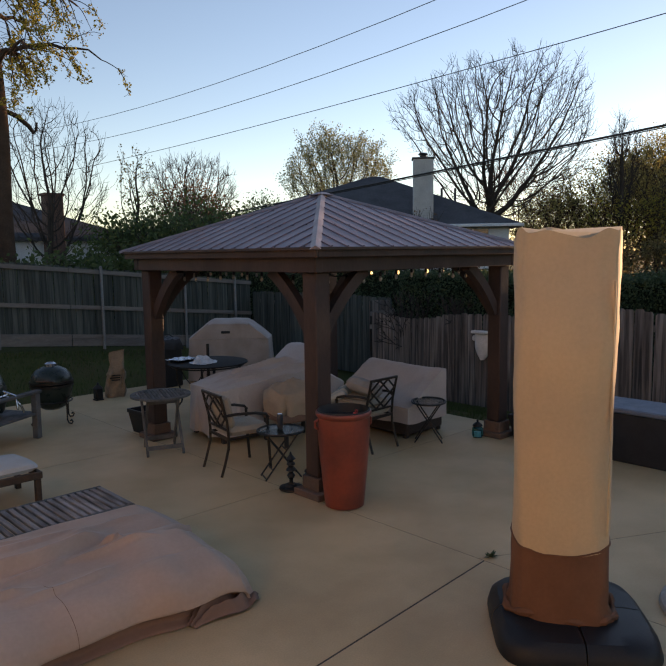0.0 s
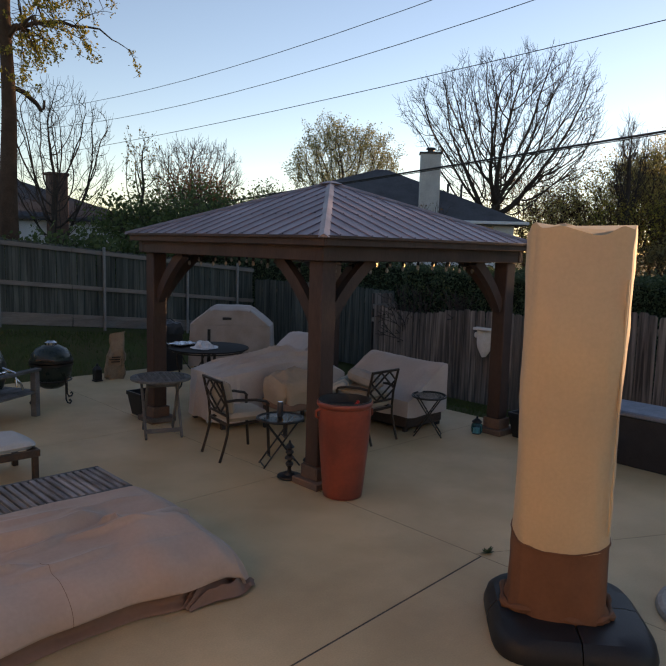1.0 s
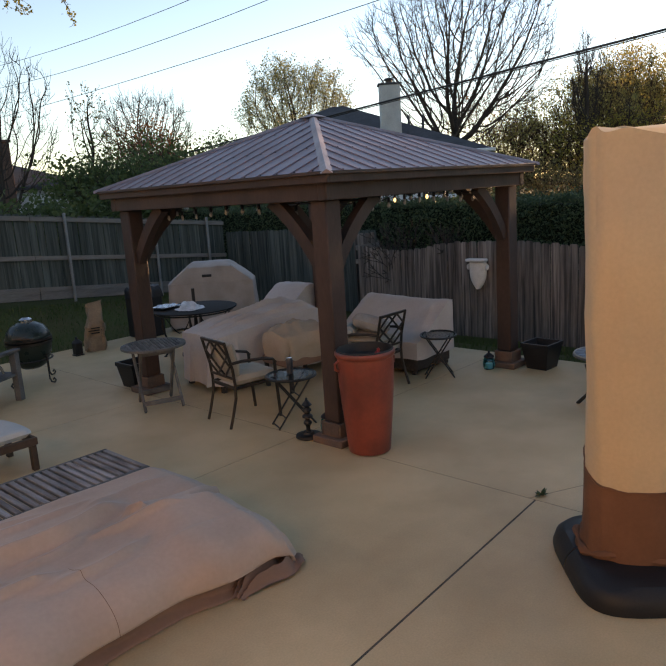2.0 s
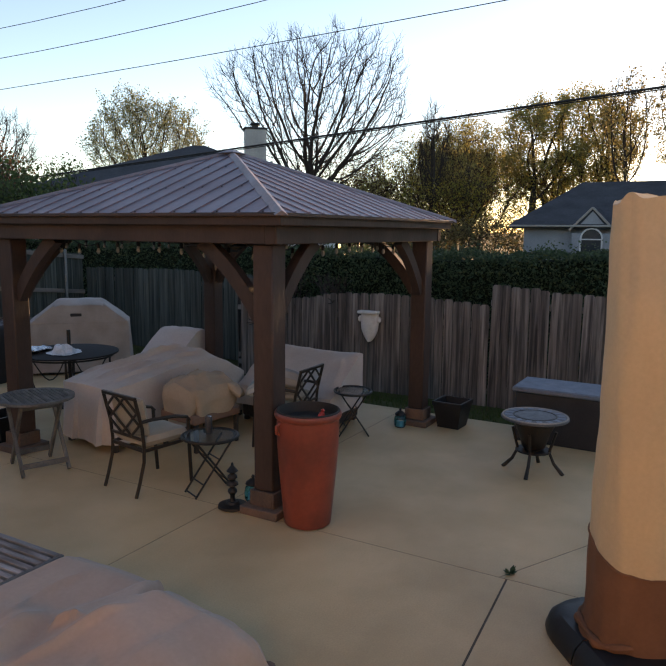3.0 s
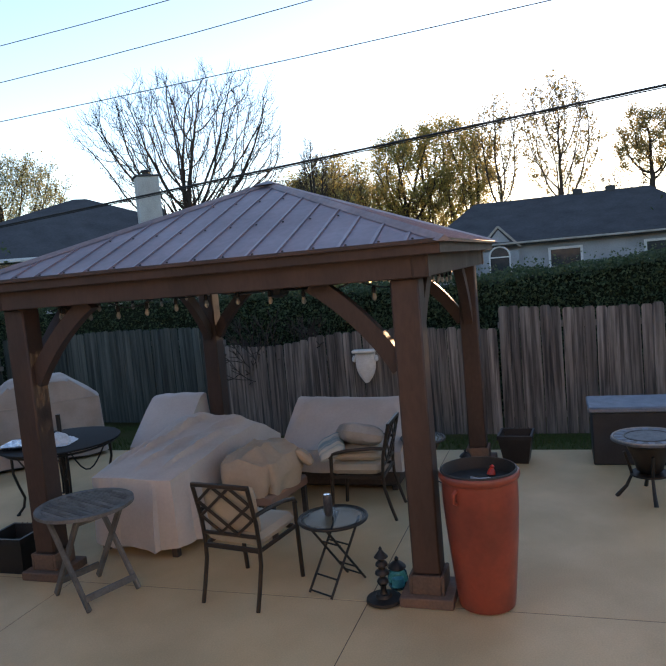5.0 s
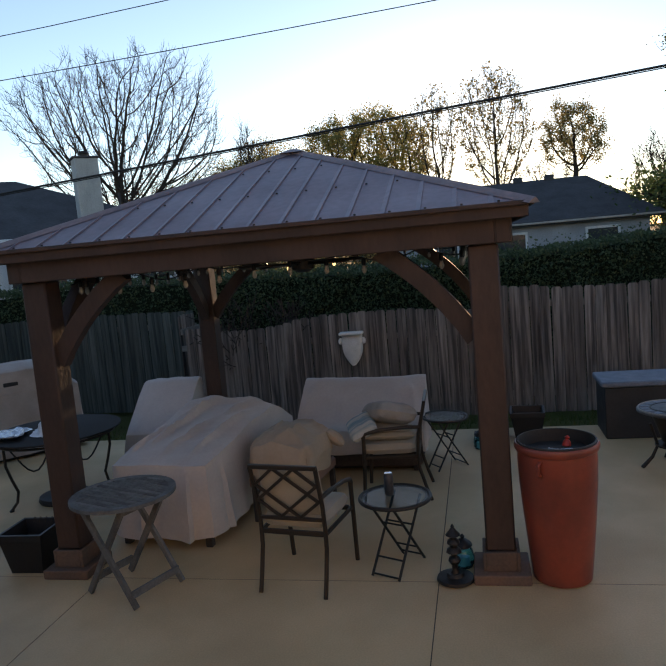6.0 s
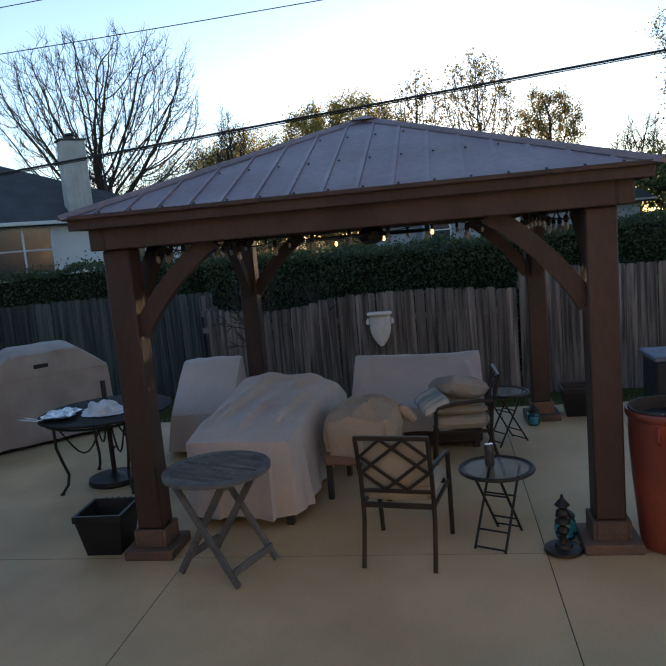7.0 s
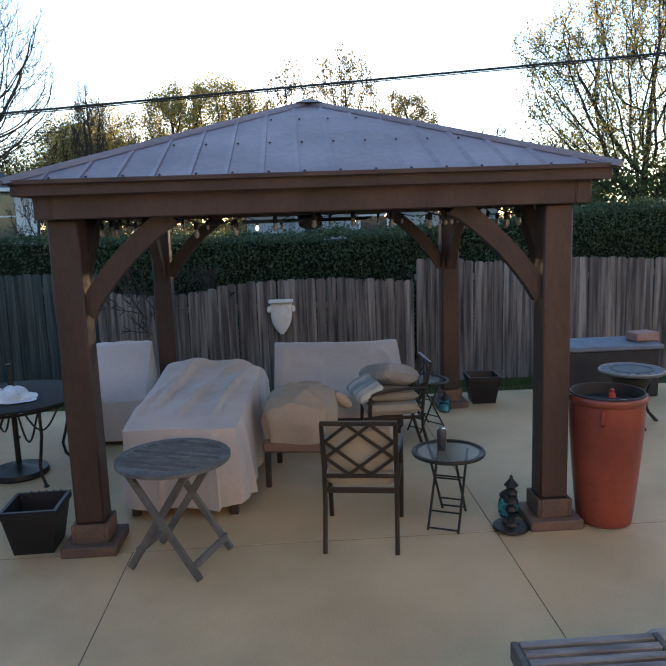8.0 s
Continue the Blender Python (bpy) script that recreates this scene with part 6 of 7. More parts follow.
def crown_tree(name, label, x, y, z_top, z_low, width, seed, count=900, fork=None, base=-0.5, lean=(0, 0), step=None, rmin=0.011, trunk=0.25, power=2.35, twigs=2, twig=0.6, lift=0.1, stems=1, shell=0.5, egg=0.0,
               leaves=0, leaf=None, leaf_size=0.12, scatter=0.2, bark=None):
    """A tree grown into a rounded crown from z_low to z_top, width across, its trunk forking at height fork."""
    rng = np.random.RandomState(seed)
    rx, rz, cz = width / 2, (z_top - z_low) / 2, (z_top + z_low) / 2
    pts = []
    while len(pts) < count:
        p = rng.uniform(-1, 1, 3)
        r = np.linalg.norm(p)
        a = math.atan2(p[1], p[0])
        lump = 0.86 + 0.2 * noise.noise((math.cos(a) * 1.6 + seed, math.sin(a) * 1.6, p[2] * 1.8)) + 0.1 * noise.noise((p[0] * 5, p[1] * 5, p[2] * 5 + seed))
        if r > lump or (r < shell and rng.rand() < 0.6):
            continue
        taper = 1 - egg * 0.5 * (1 - p[2])
        pts.append((p[0] * rx * taper + lean[0], p[1] * rx * taper + lean[1], cz + p[2] * rz))
    fork = fork if fork is not None else z_low
    step = step or width / 34
    n = max(3, int((fork - base) / step))
    if stems == 1:
        start = [(0.06 * math.sin(k * 0.9 + seed) * k / n, 0.06 * math.cos(k * 1.1) * k / n, base + (fork - base) * k / n) for k in range(n + 1)]
        nodes, parent = colonise(rng, pts, start, step, width * 0.6 + (z_top - z_low) * 0.4, step * 1.35, lift)
    else:
        all_nodes, all_parent = [], []
        for q in range(stems):
            a = 2 * math.pi * q / stems + 0.5
            own = [p for p in pts if int(((math.atan2(p[1], p[0]) - a) / (2 * math.pi) * stems + 0.5) % stems) == 0]
            st = [(0.12 * math.cos(a) + 0.5 * rx * math.cos(a) * (k / n) ** 1.6, 0.12 * math.sin(a) + 0.5 * rx * math.sin(a) * (k / n) ** 1.6, base + (fork - base) * k / n) for k in range(n + 1)]
            nd, pr = colonise(rng, own or pts[:50], st, step, width + z_top - z_low, step * 1.35, lift)
            o = len(all_nodes)
            all_nodes += list(nd)
            all_parent += [k if k < 0 else k + o for k in pr]
        nodes, parent = np.array(all_nodes), all_parent
    kids = [[] for _ in nodes]
    for k, p in enumerate(parent):
        if p >= 0:
            kids[p].append(k)
    radius = np.zeros(len(nodes))
    for k in range(len(nodes) - 1, -1, -1):
        radius[k] = max(rmin, sum(radius[c] ** power for c in kids[k]) ** (1 / power) if kids[k] else rmin)
    roots = [k for k, p in enumerate(parent) if p < 0]
    big = max(radius[k] for k in roots)
    radius = rmin + (radius - rmin) * max(trunk - rmin, 0) / max(big - rmin, 1e-6)
    # ease the kinks
    for _ in range(2):
        smooth = nodes.copy()
        for k, p in enumerate(parent):
            if p >= 0 and kids[k]:
                smooth[k] = 0.5 * nodes[k] + 0.25 * nodes[p] + 0.25 * nodes[max(kids[k], key=lambda c: radius[c])]
        nodes = smooth
    thick, fine = Geo(), Geo()
    tips = []
    stack = [(k, None) for k in roots]
    while stack:
        k, origin = stack.pop()
        chain = [origin, k] if origin is not None else [k]
        while kids[k]:
            order = sorted(kids[k], key=lambda c: -radius[c])
            for c in order[1:]:
                stack.append((c, k))
            k = order[0]
            chain.append(k)
        tips.append(k)
        if len(chain) < 2:
            continue
        rs = [float(radius[c]) for c in chain]
        if origin is not None:
            rs[0] = rs[1]
        r0 = max(rs)
        (thick if r0 > trunk * 0.3 else fine).tube([tuple(nodes[c]) for c in chain], rs, 8 if r0 > trunk * 0.3 else 5 if r0 > 3 * rmin else 3, cap=False)
    centre = np.array((lean[0], lean[1], z_low))
    ends = []
    outer = [k for k in range(len(nodes)) if radius[k] < rmin * 1.9 and nodes[k][2] > fork]
    for k in outer:
        for _ in range(twigs):
            out = nodes[k] - centre
            out = out / (np.linalg.norm(out) + 1e-6)
            d = out * 0.8 + rng.normal(0, 0.5, 3)
            d[2] += 0.25
            d /= np.linalg.norm(d)
            L = twig * rng.uniform(0.4, 1.1)
            p0, p1 = nodes[k], nodes[k] + d * L * 0.55 + rng.normal(0, 0.04 * L, 3)
            p2 = p1 + (d + np.array((0, 0, 0.35))) * L * 0.4 + rng.normal(0, 0.08 * L, 3)
            fine.tube([tuple(p0), tuple(p1), tuple(p2)], [rmin * 0.85, rmin * 0.7, rmin * 0.5], 3, cap=False)
            ends += [p1, p2]
    tree = thing(name, pose(x, y, 0), label, "tree")
    part("trunk", thick, bark or BARK, tree)
    tagged(part("branching", fine, bark or BARK, tree, smooth=False), kind="stuff")
    if leaves:
        E = np.array(ends if ends else [nodes[k] for k in tips])
        P = E[rng.randint(0, len(E), leaves)] + rng.normal(0, scatter, (leaves, 3))
        tagged(part("crown", leaf_cloud(P, leaf_size, seed), leaf, tree, smooth=False), kind="stuff")
    return tree


def build_tree(name, label, x, y, height, width, seed, levels=5, forks=(4, 4, 3, 3, 3), trunk=0.25, bole=0.22, spread=0.5, up=0.12, leaves=0, leaf=None, leaf_size=0.2, bark=None,
               z0=-0.5, stems=1, shrink=0.72, wiggle=0.12, scatter=0.35, rmin=0.007, dome=0.0):
    """A tree scaled to its height and width."""
    t = Tree(seed)
    rnd = random.Random(seed + 100)
    for s in range(stems):
        a = 2 * math.pi * s / stems + rnd.random()
        lean = 0.0 if stems == 1 else 0.32
        d = Vector((math.cos(a) * lean, math.sin(a) * lean, 1))
        t.grow(Vector((0.15 * math.cos(a) * (stems > 1), 0.15 * math.sin(a) * (stems > 1), 0)), d, height * bole * (1 if stems == 1 else 1.25), trunk, 0, levels, spread, up, forks, wiggle, 0.74, shrink)
    ends = np.array([tuple(p) for pts, rs, level in t.limbs for p in pts])
    kz = height / ends[:, 2].max()
    top = ends[ends[:, 2] > 0.4 * ends[:, 2].max()]
    cx, cy = (np.percentile(top[:, 0], 4) + np.percentile(top[:, 0], 96)) / 2, (np.percentile(top[:, 1], 4) + np.percentile(top[:, 1], 96)) / 2
    wide = max(np.percentile(abs(top[:, 0] - cx), 96), np.percentile(abs(top[:, 1] - cy), 96))
    kx = width / 2 / wide

    def fit(p):
        k = smoothstep(0.0, height * 0.5, p[2] * kz)
        x, y, z = (p[0] - cx * k) * kx, (p[1] - cy * k) * kx, p[2] * kz
        if dome:
            # round the crown off to an even outline
            mid, tall = height * 0.42, height * 0.58
            q = math.sqrt((x / dome) ** 2 + (y / dome) ** 2 + ((z - mid) / tall) ** 2)
            f = 1 if q < 0.7 or z < mid * 0.6 else (0.7 + 0.3 * math.tanh((q - 0.7) / 0.3)) / q
            x, y, z = x * f, y * f, mid + (z - mid) * f
        return (x, y, z)

    thick, fine = Geo(), Geo()
    for pts, rs, level in t.limbs:
        (thick if level < 2 else fine).tube([fit(p) for p in pts], [max(r, rmin) for r in rs], 9 if level == 0 else 6 if level == 1 else 3, cap=False)
    tree = thing(name, pose(x, y, z0), label, "tree")
    part("trunk", thick, bark or BARK, tree)
    if fine.v:
        tagged(part("branching", fine, bark or BARK, tree, smooth=False), kind="stuff")
    if leaves:
        pts = []
        tips = [fit(p) for p in t.tips]
        for k in range(leaves):
            p = rnd.choice(tips)
            pts.append((p[0] + rnd.gauss(0, scatter), p[1] + rnd.gauss(0, scatter), p[2] + rnd.gauss(0, scatter * 0.8)))
        tagged(part("crown", leaf_cloud(pts, leaf_size, seed), leaf, tree, smooth=False), kind="stuff")
    return tree


# big bare tree and the trees beyond the houses
crown_tree("bare_tree", "large bare deciduous tree with fine upswept twigs", 35.0, 24.0, 13.9, 3.6, 15.4, 3, count=5200, fork=2.6, lean=(0, -0.8), trunk=0.36, rmin=0.0105, twigs=2, twig=0.6, lift=0.1, shell=0.35, egg=0.35, step=0.27, power=2.05)
crown_tree("leafy_tree", "round tree in thin yellow-green spring leaf", 36.7, 37.9, 11.7, 3.6, 10.8, 8, count=2200, fork=2.6, trunk=0.24, rmin=0.011, twigs=2, twig=0.5, lift=0.1, shell=0.4, egg=0.3, step=0.25, power=2.1, leaves=22000, leaf=LEAF_PALE, leaf_size=0.12, scatter=0.17)
crown_tree("leafy_tree", "broad tree in thin golden-green leaf behind a house", 53.0, 13.2, 12.5, 3.2, 12.4, 12, count=1000, fork=2.4, trunk=0.3, rmin=0.014, twigs=2, twig=0.7, lift=0.1, shell=0.6, egg=0.25, stems=3, leaves=46000, leaf=LEAF_GOLD, leaf_size=0.15, scatter=0.24)
crown_tree("sparse_tree", "tall tree with sparse small leaves against the sky", 37.0, 4.0, 10.7, 3.4, 5.8, 15, count=900, fork=2.0, power=2.1, step=0.2, trunk=0.13, rmin=0.011, twigs=2, twig=0.5, lift=0.3, egg=0.5, leaves=3600, leaf=LEAF_OLIVE, leaf_size=0.13, scatter=0.06)
crown_tree("sparse_tree", "slim tree with sparse small leaves against the sky", 37.0, 7.0, 10.2, 3.4, 3.8, 16, count=500, fork=2.0, power=2.1, step=0.18, trunk=0.1, rmin=0.011, twigs=2, twig=0.5, lift=0.3, egg=0.6, leaves=1700, leaf=LEAF_OLIVE, leaf_size=0.13, scatter=0.06)
crown_tree("pine_tree", "rounded pine with dull green needles in clumps", 56, -2.3, 12.2, 5.5, 5.6, 18, count=260, fork=7.0, trunk=0.2, rmin=0.016, twigs=1, twig=0.4, lift=0.05, leaves=9000, leaf=LEAF_OLIVE, leaf_size=0.15, scatter=0.2)
build_tree("leafy_tree", "rounded tree in golden leaf beyond the houses", 56, 22.3, 12.1, 8.4, 13, levels=5, forks=(5, 4, 3, 3, 3), trunk=0.2, bole=0.12, spread=0.5, up=0.12, leaves=34000, leaf=LEAF_GOLD, leaf_size=0.15, scatter=0.35, stems=3, rmin=0.012)
crown_tree("slender_tree", "small bare tree far behind a house", 45, -5.6, 8.2, 3.5, 3.6, 23, count=260, fork=2.5, trunk=0.1, rmin=0.011, twigs=2, twig=0.5, lift=0.15)
crown_tree("slender_tree", "slender bare tree with upright twigs", 38.8, 17.6, 10.0, 3.2, 2.6, 20, count=220, fork=2.2, trunk=0.1, rmin=0.01, twigs=2, twig=0.7, lift=0.7, stems=2, egg=0.4)
build_tree("slender_tree", "slender bare tree beside the woods", 42, 16.8, 8.6, 2.6, 21, levels=4, forks=(4, 4, 3, 3), trunk=0.1, bole=0.4, spread=0.25, up=0.3, leaves=250, leaf=LEAF_GOLD, leaf_size=0.2)
for k, (x, y, h, w, leaf, n) in enumerate((
    (44, 27, 9.4, 7.5, LEAF_RUST, 2600), (46, 23.5, 8.4, 7.5, LEAF_GOLD, 3200), (43, 20, 9.4, 6.5, LEAF_GOLD, 3000), (47, 19.5, 10.6, 7.5, LEAF_GOLD, 4500), (50, 13, 9.0, 7.0, LEAF_YELLOW, 3000), (53, 22, 9.4, 8.0, LEAF_RUST, 2600), (41, 23.0, 6.5, 5.5, LEAF_GOLD, 2400), (39, 17.3, 6.0, 5.0, LEAF_YELLOW, 2600),
    (52, 29, 7.8, 7.0, LEAF_RUST, 900), (48, 34, 6.6, 6.0, LEAF_OLIVE, 1400), (40, 15.2, 6.2, 4.6, LEAF_YELLOW, 1600), (60, 0.5, 9.0, 6.5, LEAF_RUST, 900), (58, -9, 9.0, 7.0, LEAF_RUST, 1200), (52, -14, 9.4, 7.0, LEAF_OLIVE, 2400))):
    crown_tree("woodland_tree", "brushy woodland tree with thin autumn leaves", x, y, h - 0.5, 1.2, w * 1.25, 40 + k, count=420, fork=0.8, trunk=0.12, rmin=0.012, power=2.1, twigs=3, twig=0.6, lift=0.15, egg=0.2, leaves=int(1.3 * n), leaf=leaf, leaf_size=0.14, scatter=0.22, bark=BARK_BROWN)
for k, (x, y, h, w) in enumerate(((37, 14.2, 4.0, 5.0), (38.5, 11.3, 4.0, 5.0), (40, 8.6, 4.2, 5.0), (36, 17, 3.8, 5.0), (39, 20.2, 4.2, 5.0), (38, 23.5, 4.2, 5.0), (37, 27.5, 4.2, 5.5))):
    build_tree("woodland_shrub", "brushy olive undergrowth between the houses", x, y, h, w, 140 + k, levels=4, forks=(5, 4, 3, 3), trunk=0.06, bole=0.15, spread=0.6, up=0.08, leaves=2600, leaf=LEAF_OLIVE, leaf_size=0.14, scatter=0.34, stems=3, bark=BARK_BROWN)
# dark evergreens and the near leafy tree on the other side
build_tree("evergreen_tree", "dark evergreen tree behind a hedge", 27.5, -3.2, 5.6, 5.6, 60, levels=4, forks=(6, 5, 4, 3), trunk=0.16, bole=0.16, spread=0.6, up=0.1, leaves=8000, leaf=LEAF_GREEN, leaf_size=0.17, scatter=0.35)
build_tree("evergreen_tree", "dark evergreen shrubbery behind a hedge", 22.5, -6.0, 4.4, 6.5, 61, levels=4, forks=(6, 5, 4, 3), trunk=0.16, bole=0.16, spread=0.6, up=0.1, leaves=7000, leaf=LEAF_GREEN, leaf_size=0.16, scatter=0.35)
crown_tree("elm_tree", "tall tree in thin yellow-green leaf with dark limbs", 25.0, -5.6, 10.8, 1.4, 10.0, 64, count=2200, fork=1.2, power=2.1, step=0.2, trunk=0.24, rmin=0.009, twigs=2, twig=0.55, lift=0.08, shell=0.3, leaves=24000, leaf=LEAF_GOLD, leaf_size=0.1, scatter=0.13)
# on the other flank
def build_pecan():
    """A stout trunk beyond the fence, limbs above, and drooping twigs hung with small clusters of leaves."""
    t = thing("pecan_tree", pose(7.25, 20.9, 0), "large tree with hanging yellow leaves and a stout trunk", "tree")
    rng = np.random.RandomState(72)
    trunk = [(-0.12 + 0.03 * math.sin(z * 1.3) + 0.012 * z, 0.04 * math.sin(z), z) for z in np.linspace(-0.2, 12.5, 22)]
    part("trunk", Geo().tube(trunk, [0.3 - 0.011 * k for k in range(22)], 12), BARK_BROWN, t)
    g = Geo()
    twigs = Geo()
    ends = []
    part("broken_limb", Geo().tube([(0.1, 0, 6.42), (0.4, 0, 6.32), (0.72, 0, 6.08), (0.86, 0, 5.9), (0.93, 0, 6.0), (0.95, 0, 6.2)], [0.07, 0.07, 0.065, 0.06, 0.045, 0.03], 8), BARK, t, "short broken dark limb")
    for k in range(15):
        a = rng.uniform(-0.9, 0.9) if k < 9 else rng.uniform(0, 2 * math.pi)
        z0 = rng.uniform(7.6, 11.6)
        L = rng.uniform(1.0, 2.7)
        pts = []
        for i in range(9):
            u = i / 8
            pts.append(np.array((L * u * math.cos(a), L * u * math.sin(a), z0 + 1.5 * u - 1.4 * u * u + rng.normal(0, 0.06))))
        g.tube([tuple(p) for p in pts], [0.075 * (1 - 0.75 * i / 8) for i in range(9)], 7)
        for q in range(8):
            i = rng.randint(2, 9)
            p = pts[i].copy()
            d = np.array((math.cos(a), math.sin(a), -0.15)) + rng.normal(0, 0.45, 3)
            d /= np.linalg.norm(d)
            chain = [p.copy()]
            for m in range(8):
                d = d + np.array((0, 0, -0.17)) + rng.normal(0, 0.09, 3)
                d /= np.linalg.norm(d)
                p = p + d * rng.uniform(0.1, 0.22)
                chain.append(p.copy())
                if m > 1 and rng.rand() < 0.5:
                    e = d + rng.normal(0, 0.6, 3)
                    tip = p + e / np.linalg.norm(e) * rng.uniform(0.15, 0.4)
                    twigs.tube([tuple(p), tuple((p + tip) / 2 + rng.normal(0, 0.02, 3)), tuple(tip)], 0.006, 3, cap=False)
                    ends.append(tip)
                if m > 2:
                    ends.append(p)
            twigs.tube([tuple(c) for c in chain], [0.016 - 0.0011 * i for i in range(len(chain))], 4, cap=False)
    for k in range(90):
        z = rng.uniform(6.3, 9.0)
        a = rng.uniform(0, 2 * math.pi)
        p = np.array((-0.1 + 0.22 * math.cos(a), 0.22 * math.sin(a), z))
        tip = p + np.array((math.cos(a), math.sin(a), rng.uniform(-0.9, 0.3))) * rng.uniform(0.2, 0.65)
        twigs.tube([tuple(p), tuple((p + tip) / 2 + np.array((0, 0, 0.04))), tuple(tip)], 0.007, 3, cap=False)
        ends += [tip, tip]
    part("limbs", g, BARK_BROWN, t)
    tagged(part("hanging_twigs", twigs, BARK_BROWN, t, smooth=False), kind="stuff")
    E = np.array(ends)
    pick = E[rng.rand(len(E)) < 0.5]
    P = pick[rng.randint(0, len(pick), 8000)] + rng.normal(0, 0.055, (8000, 3))
    tagged(part("crown", leaf_cloud(P, 0.085, 72), LEAF_YELLOW, t, smooth=False), kind="stuff")


build_pecan()
crown_tree("bare_multistem_tree", "bare multi-stemmed tree with spreading twigs", 9.9, 25.0, 8.2, 1.6, 5.6, 74, count=1500, fork=0.8, lean=(0.3, 0), trunk=0.13, rmin=0.0075, twigs=1, twig=0.45, lift=0.1, egg=0.4, step=0.15, shell=0.3, power=2.1)
crown_tree("young_tree", "young thin tree with a few leaves", 12.55, 23.5, 6.4, 2.6, 1.9, 77, count=150, fork=2.4, trunk=0.08, rmin=0.0075, twigs=1, twig=0.4, lift=0.35, egg=0.3, step=0.14, leaves=420, leaf=LEAF_OLIVE, leaf_size=0.09, scatter=0.05)
crown_tree("bare_tree", "small bare tree with arching limbs", 19.2, 30.5, 7.6, 2.6, 6.6, 80, count=1100, fork=2.0, trunk=0.13, rmin=0.009, twigs=2, twig=0.45, lift=0.06, egg=0.3, step=0.17, power=2.1)
build_tree("rust_tree", "small tree in dense rust-brown leaf", 18.9, 29.0, 6.5, 2.8, 83, levels=4, forks=(6, 5, 4, 3), trunk=0.1, bole=0.2, spread=0.5, up=0.15, leaves=7000, leaf=LEAF_RUST, leaf_size=0.11)
for k, (x, y, h, w) in enumerate(((8.0, 18.5, 2.6, 3.0), (10.4, 19.0, 3.0, 3.4), (13.2, 20.0, 4.2, 3.6), (15.5, 24.0, 5.0, 4.8), (5.0, 19.0, 2.8, 3.2), (17.5, 21.0, 3.0, 3.0), (24.0, 33.0, 5.0, 5.0), (29.0, 36.0, 6.5, 5.5), (11.7, 21.6, 4.0, 3.6), (13.4, 22.8, 4.4, 3.8), (15.0, 20.5, 3.6, 3.6))):
    build_tree("garden_shrub", "dark leafy garden shrub behind a fence", x, y, h, w, 90 + k, levels=4, forks=(5, 4, 3, 3), trunk=0.06, bole=0.2, spread=0.55, up=0.1, leaves=6500, leaf=LEAF_GREEN, leaf_size=0.13, scatter=0.3, stems=3, z0=-0.2)
crown_tree("bare_shrub", "tangled bare shrub beside a hedge", 14.2, 11.6, 3.5, 0.6, 2.2, 103, count=300, fork=0.3, trunk=0.05, rmin=0.006, twigs=2, twig=0.3, lift=0.1, stems=3, step=0.09, leaves=500, leaf=LEAF_RUST, leaf_size=0.06, scatter=0.06)
build_tree("bare_shrub", "bare twiggy shrub leaning over a fence", 11.15, 8.9, 2.1, 1.9, 101, levels=4, forks=(4, 3, 3, 3), trunk=0.035, bole=0.3, spread=0.5, up=0.05, stems=4, z0=-0.4)


def hip_roof(x0, x1, y0, y1, ez, ridge, over=0.4, thick=0.14):
    """A hip roof with a ridge from ridge[0] to ridge[1], and its fascia."""
    a = [Vector((x0 - over, y0 - over, ez)), Vector((x1 + over, y0 - over, ez)), Vector((x1 + over, y1 + over, ez)), Vector((x0 - over, y1 + over, ez))]
    r0, r1 = Vector(ridge[0]), Vector(ridge[1])
    g = Geo()
    low = [p - Vector((0, 0, thick)) for p in a]
    v = a + [r0, r1] + low
    f = [(0, 1, 4), (1, 2, 5, 4), (2, 3, 5), (3, 0, 4, 5), (6, 7, 1, 0), (7, 8, 2, 1), (8, 9, 3, 2), (9, 6, 0, 3), (9, 8, 7, 6)]
    return g.add(v, f)


def house_window(parent, x, y, z, w, h, nx=2, normal="x"):
    """A sash window on a wall that faces the patio."""
    win = part("window", Geo().box((x - 0.02, y, z), (0.06, w, h), 0.006), PANE, parent, "dark window pane")
    frame_geo = Geo()
    for yy in (y - w / 2 - 0.04, y + w / 2 + 0.04):
        frame_geo.box((x - 0.04, yy, z), (0.09, 0.08, h + 0.16), 0.006)
    for zz in (z - h / 2 - 0.04, z + h / 2 + 0.04):
        frame_geo.box((x - 0.04, y, zz), (0.09, w, 0.08), 0.006)
    for k in range(1, nx):
        frame_geo.box((x - 0.045, y - w / 2 + w * k / nx, z), (0.08, 0.07, h), 0.006)
    frame_geo.box((x - 0.05, y, z + 0.02), (0.075, w, 0.05), 0.006)
    part("frame", frame_geo, WALL_WHITE, win, "white frame")
    part("sill", Geo().box((x - 0.08, y, z - h / 2 - 0.11), (0.16, w + 0.24, 0.05), 0.006), WALL_WHITE, win)


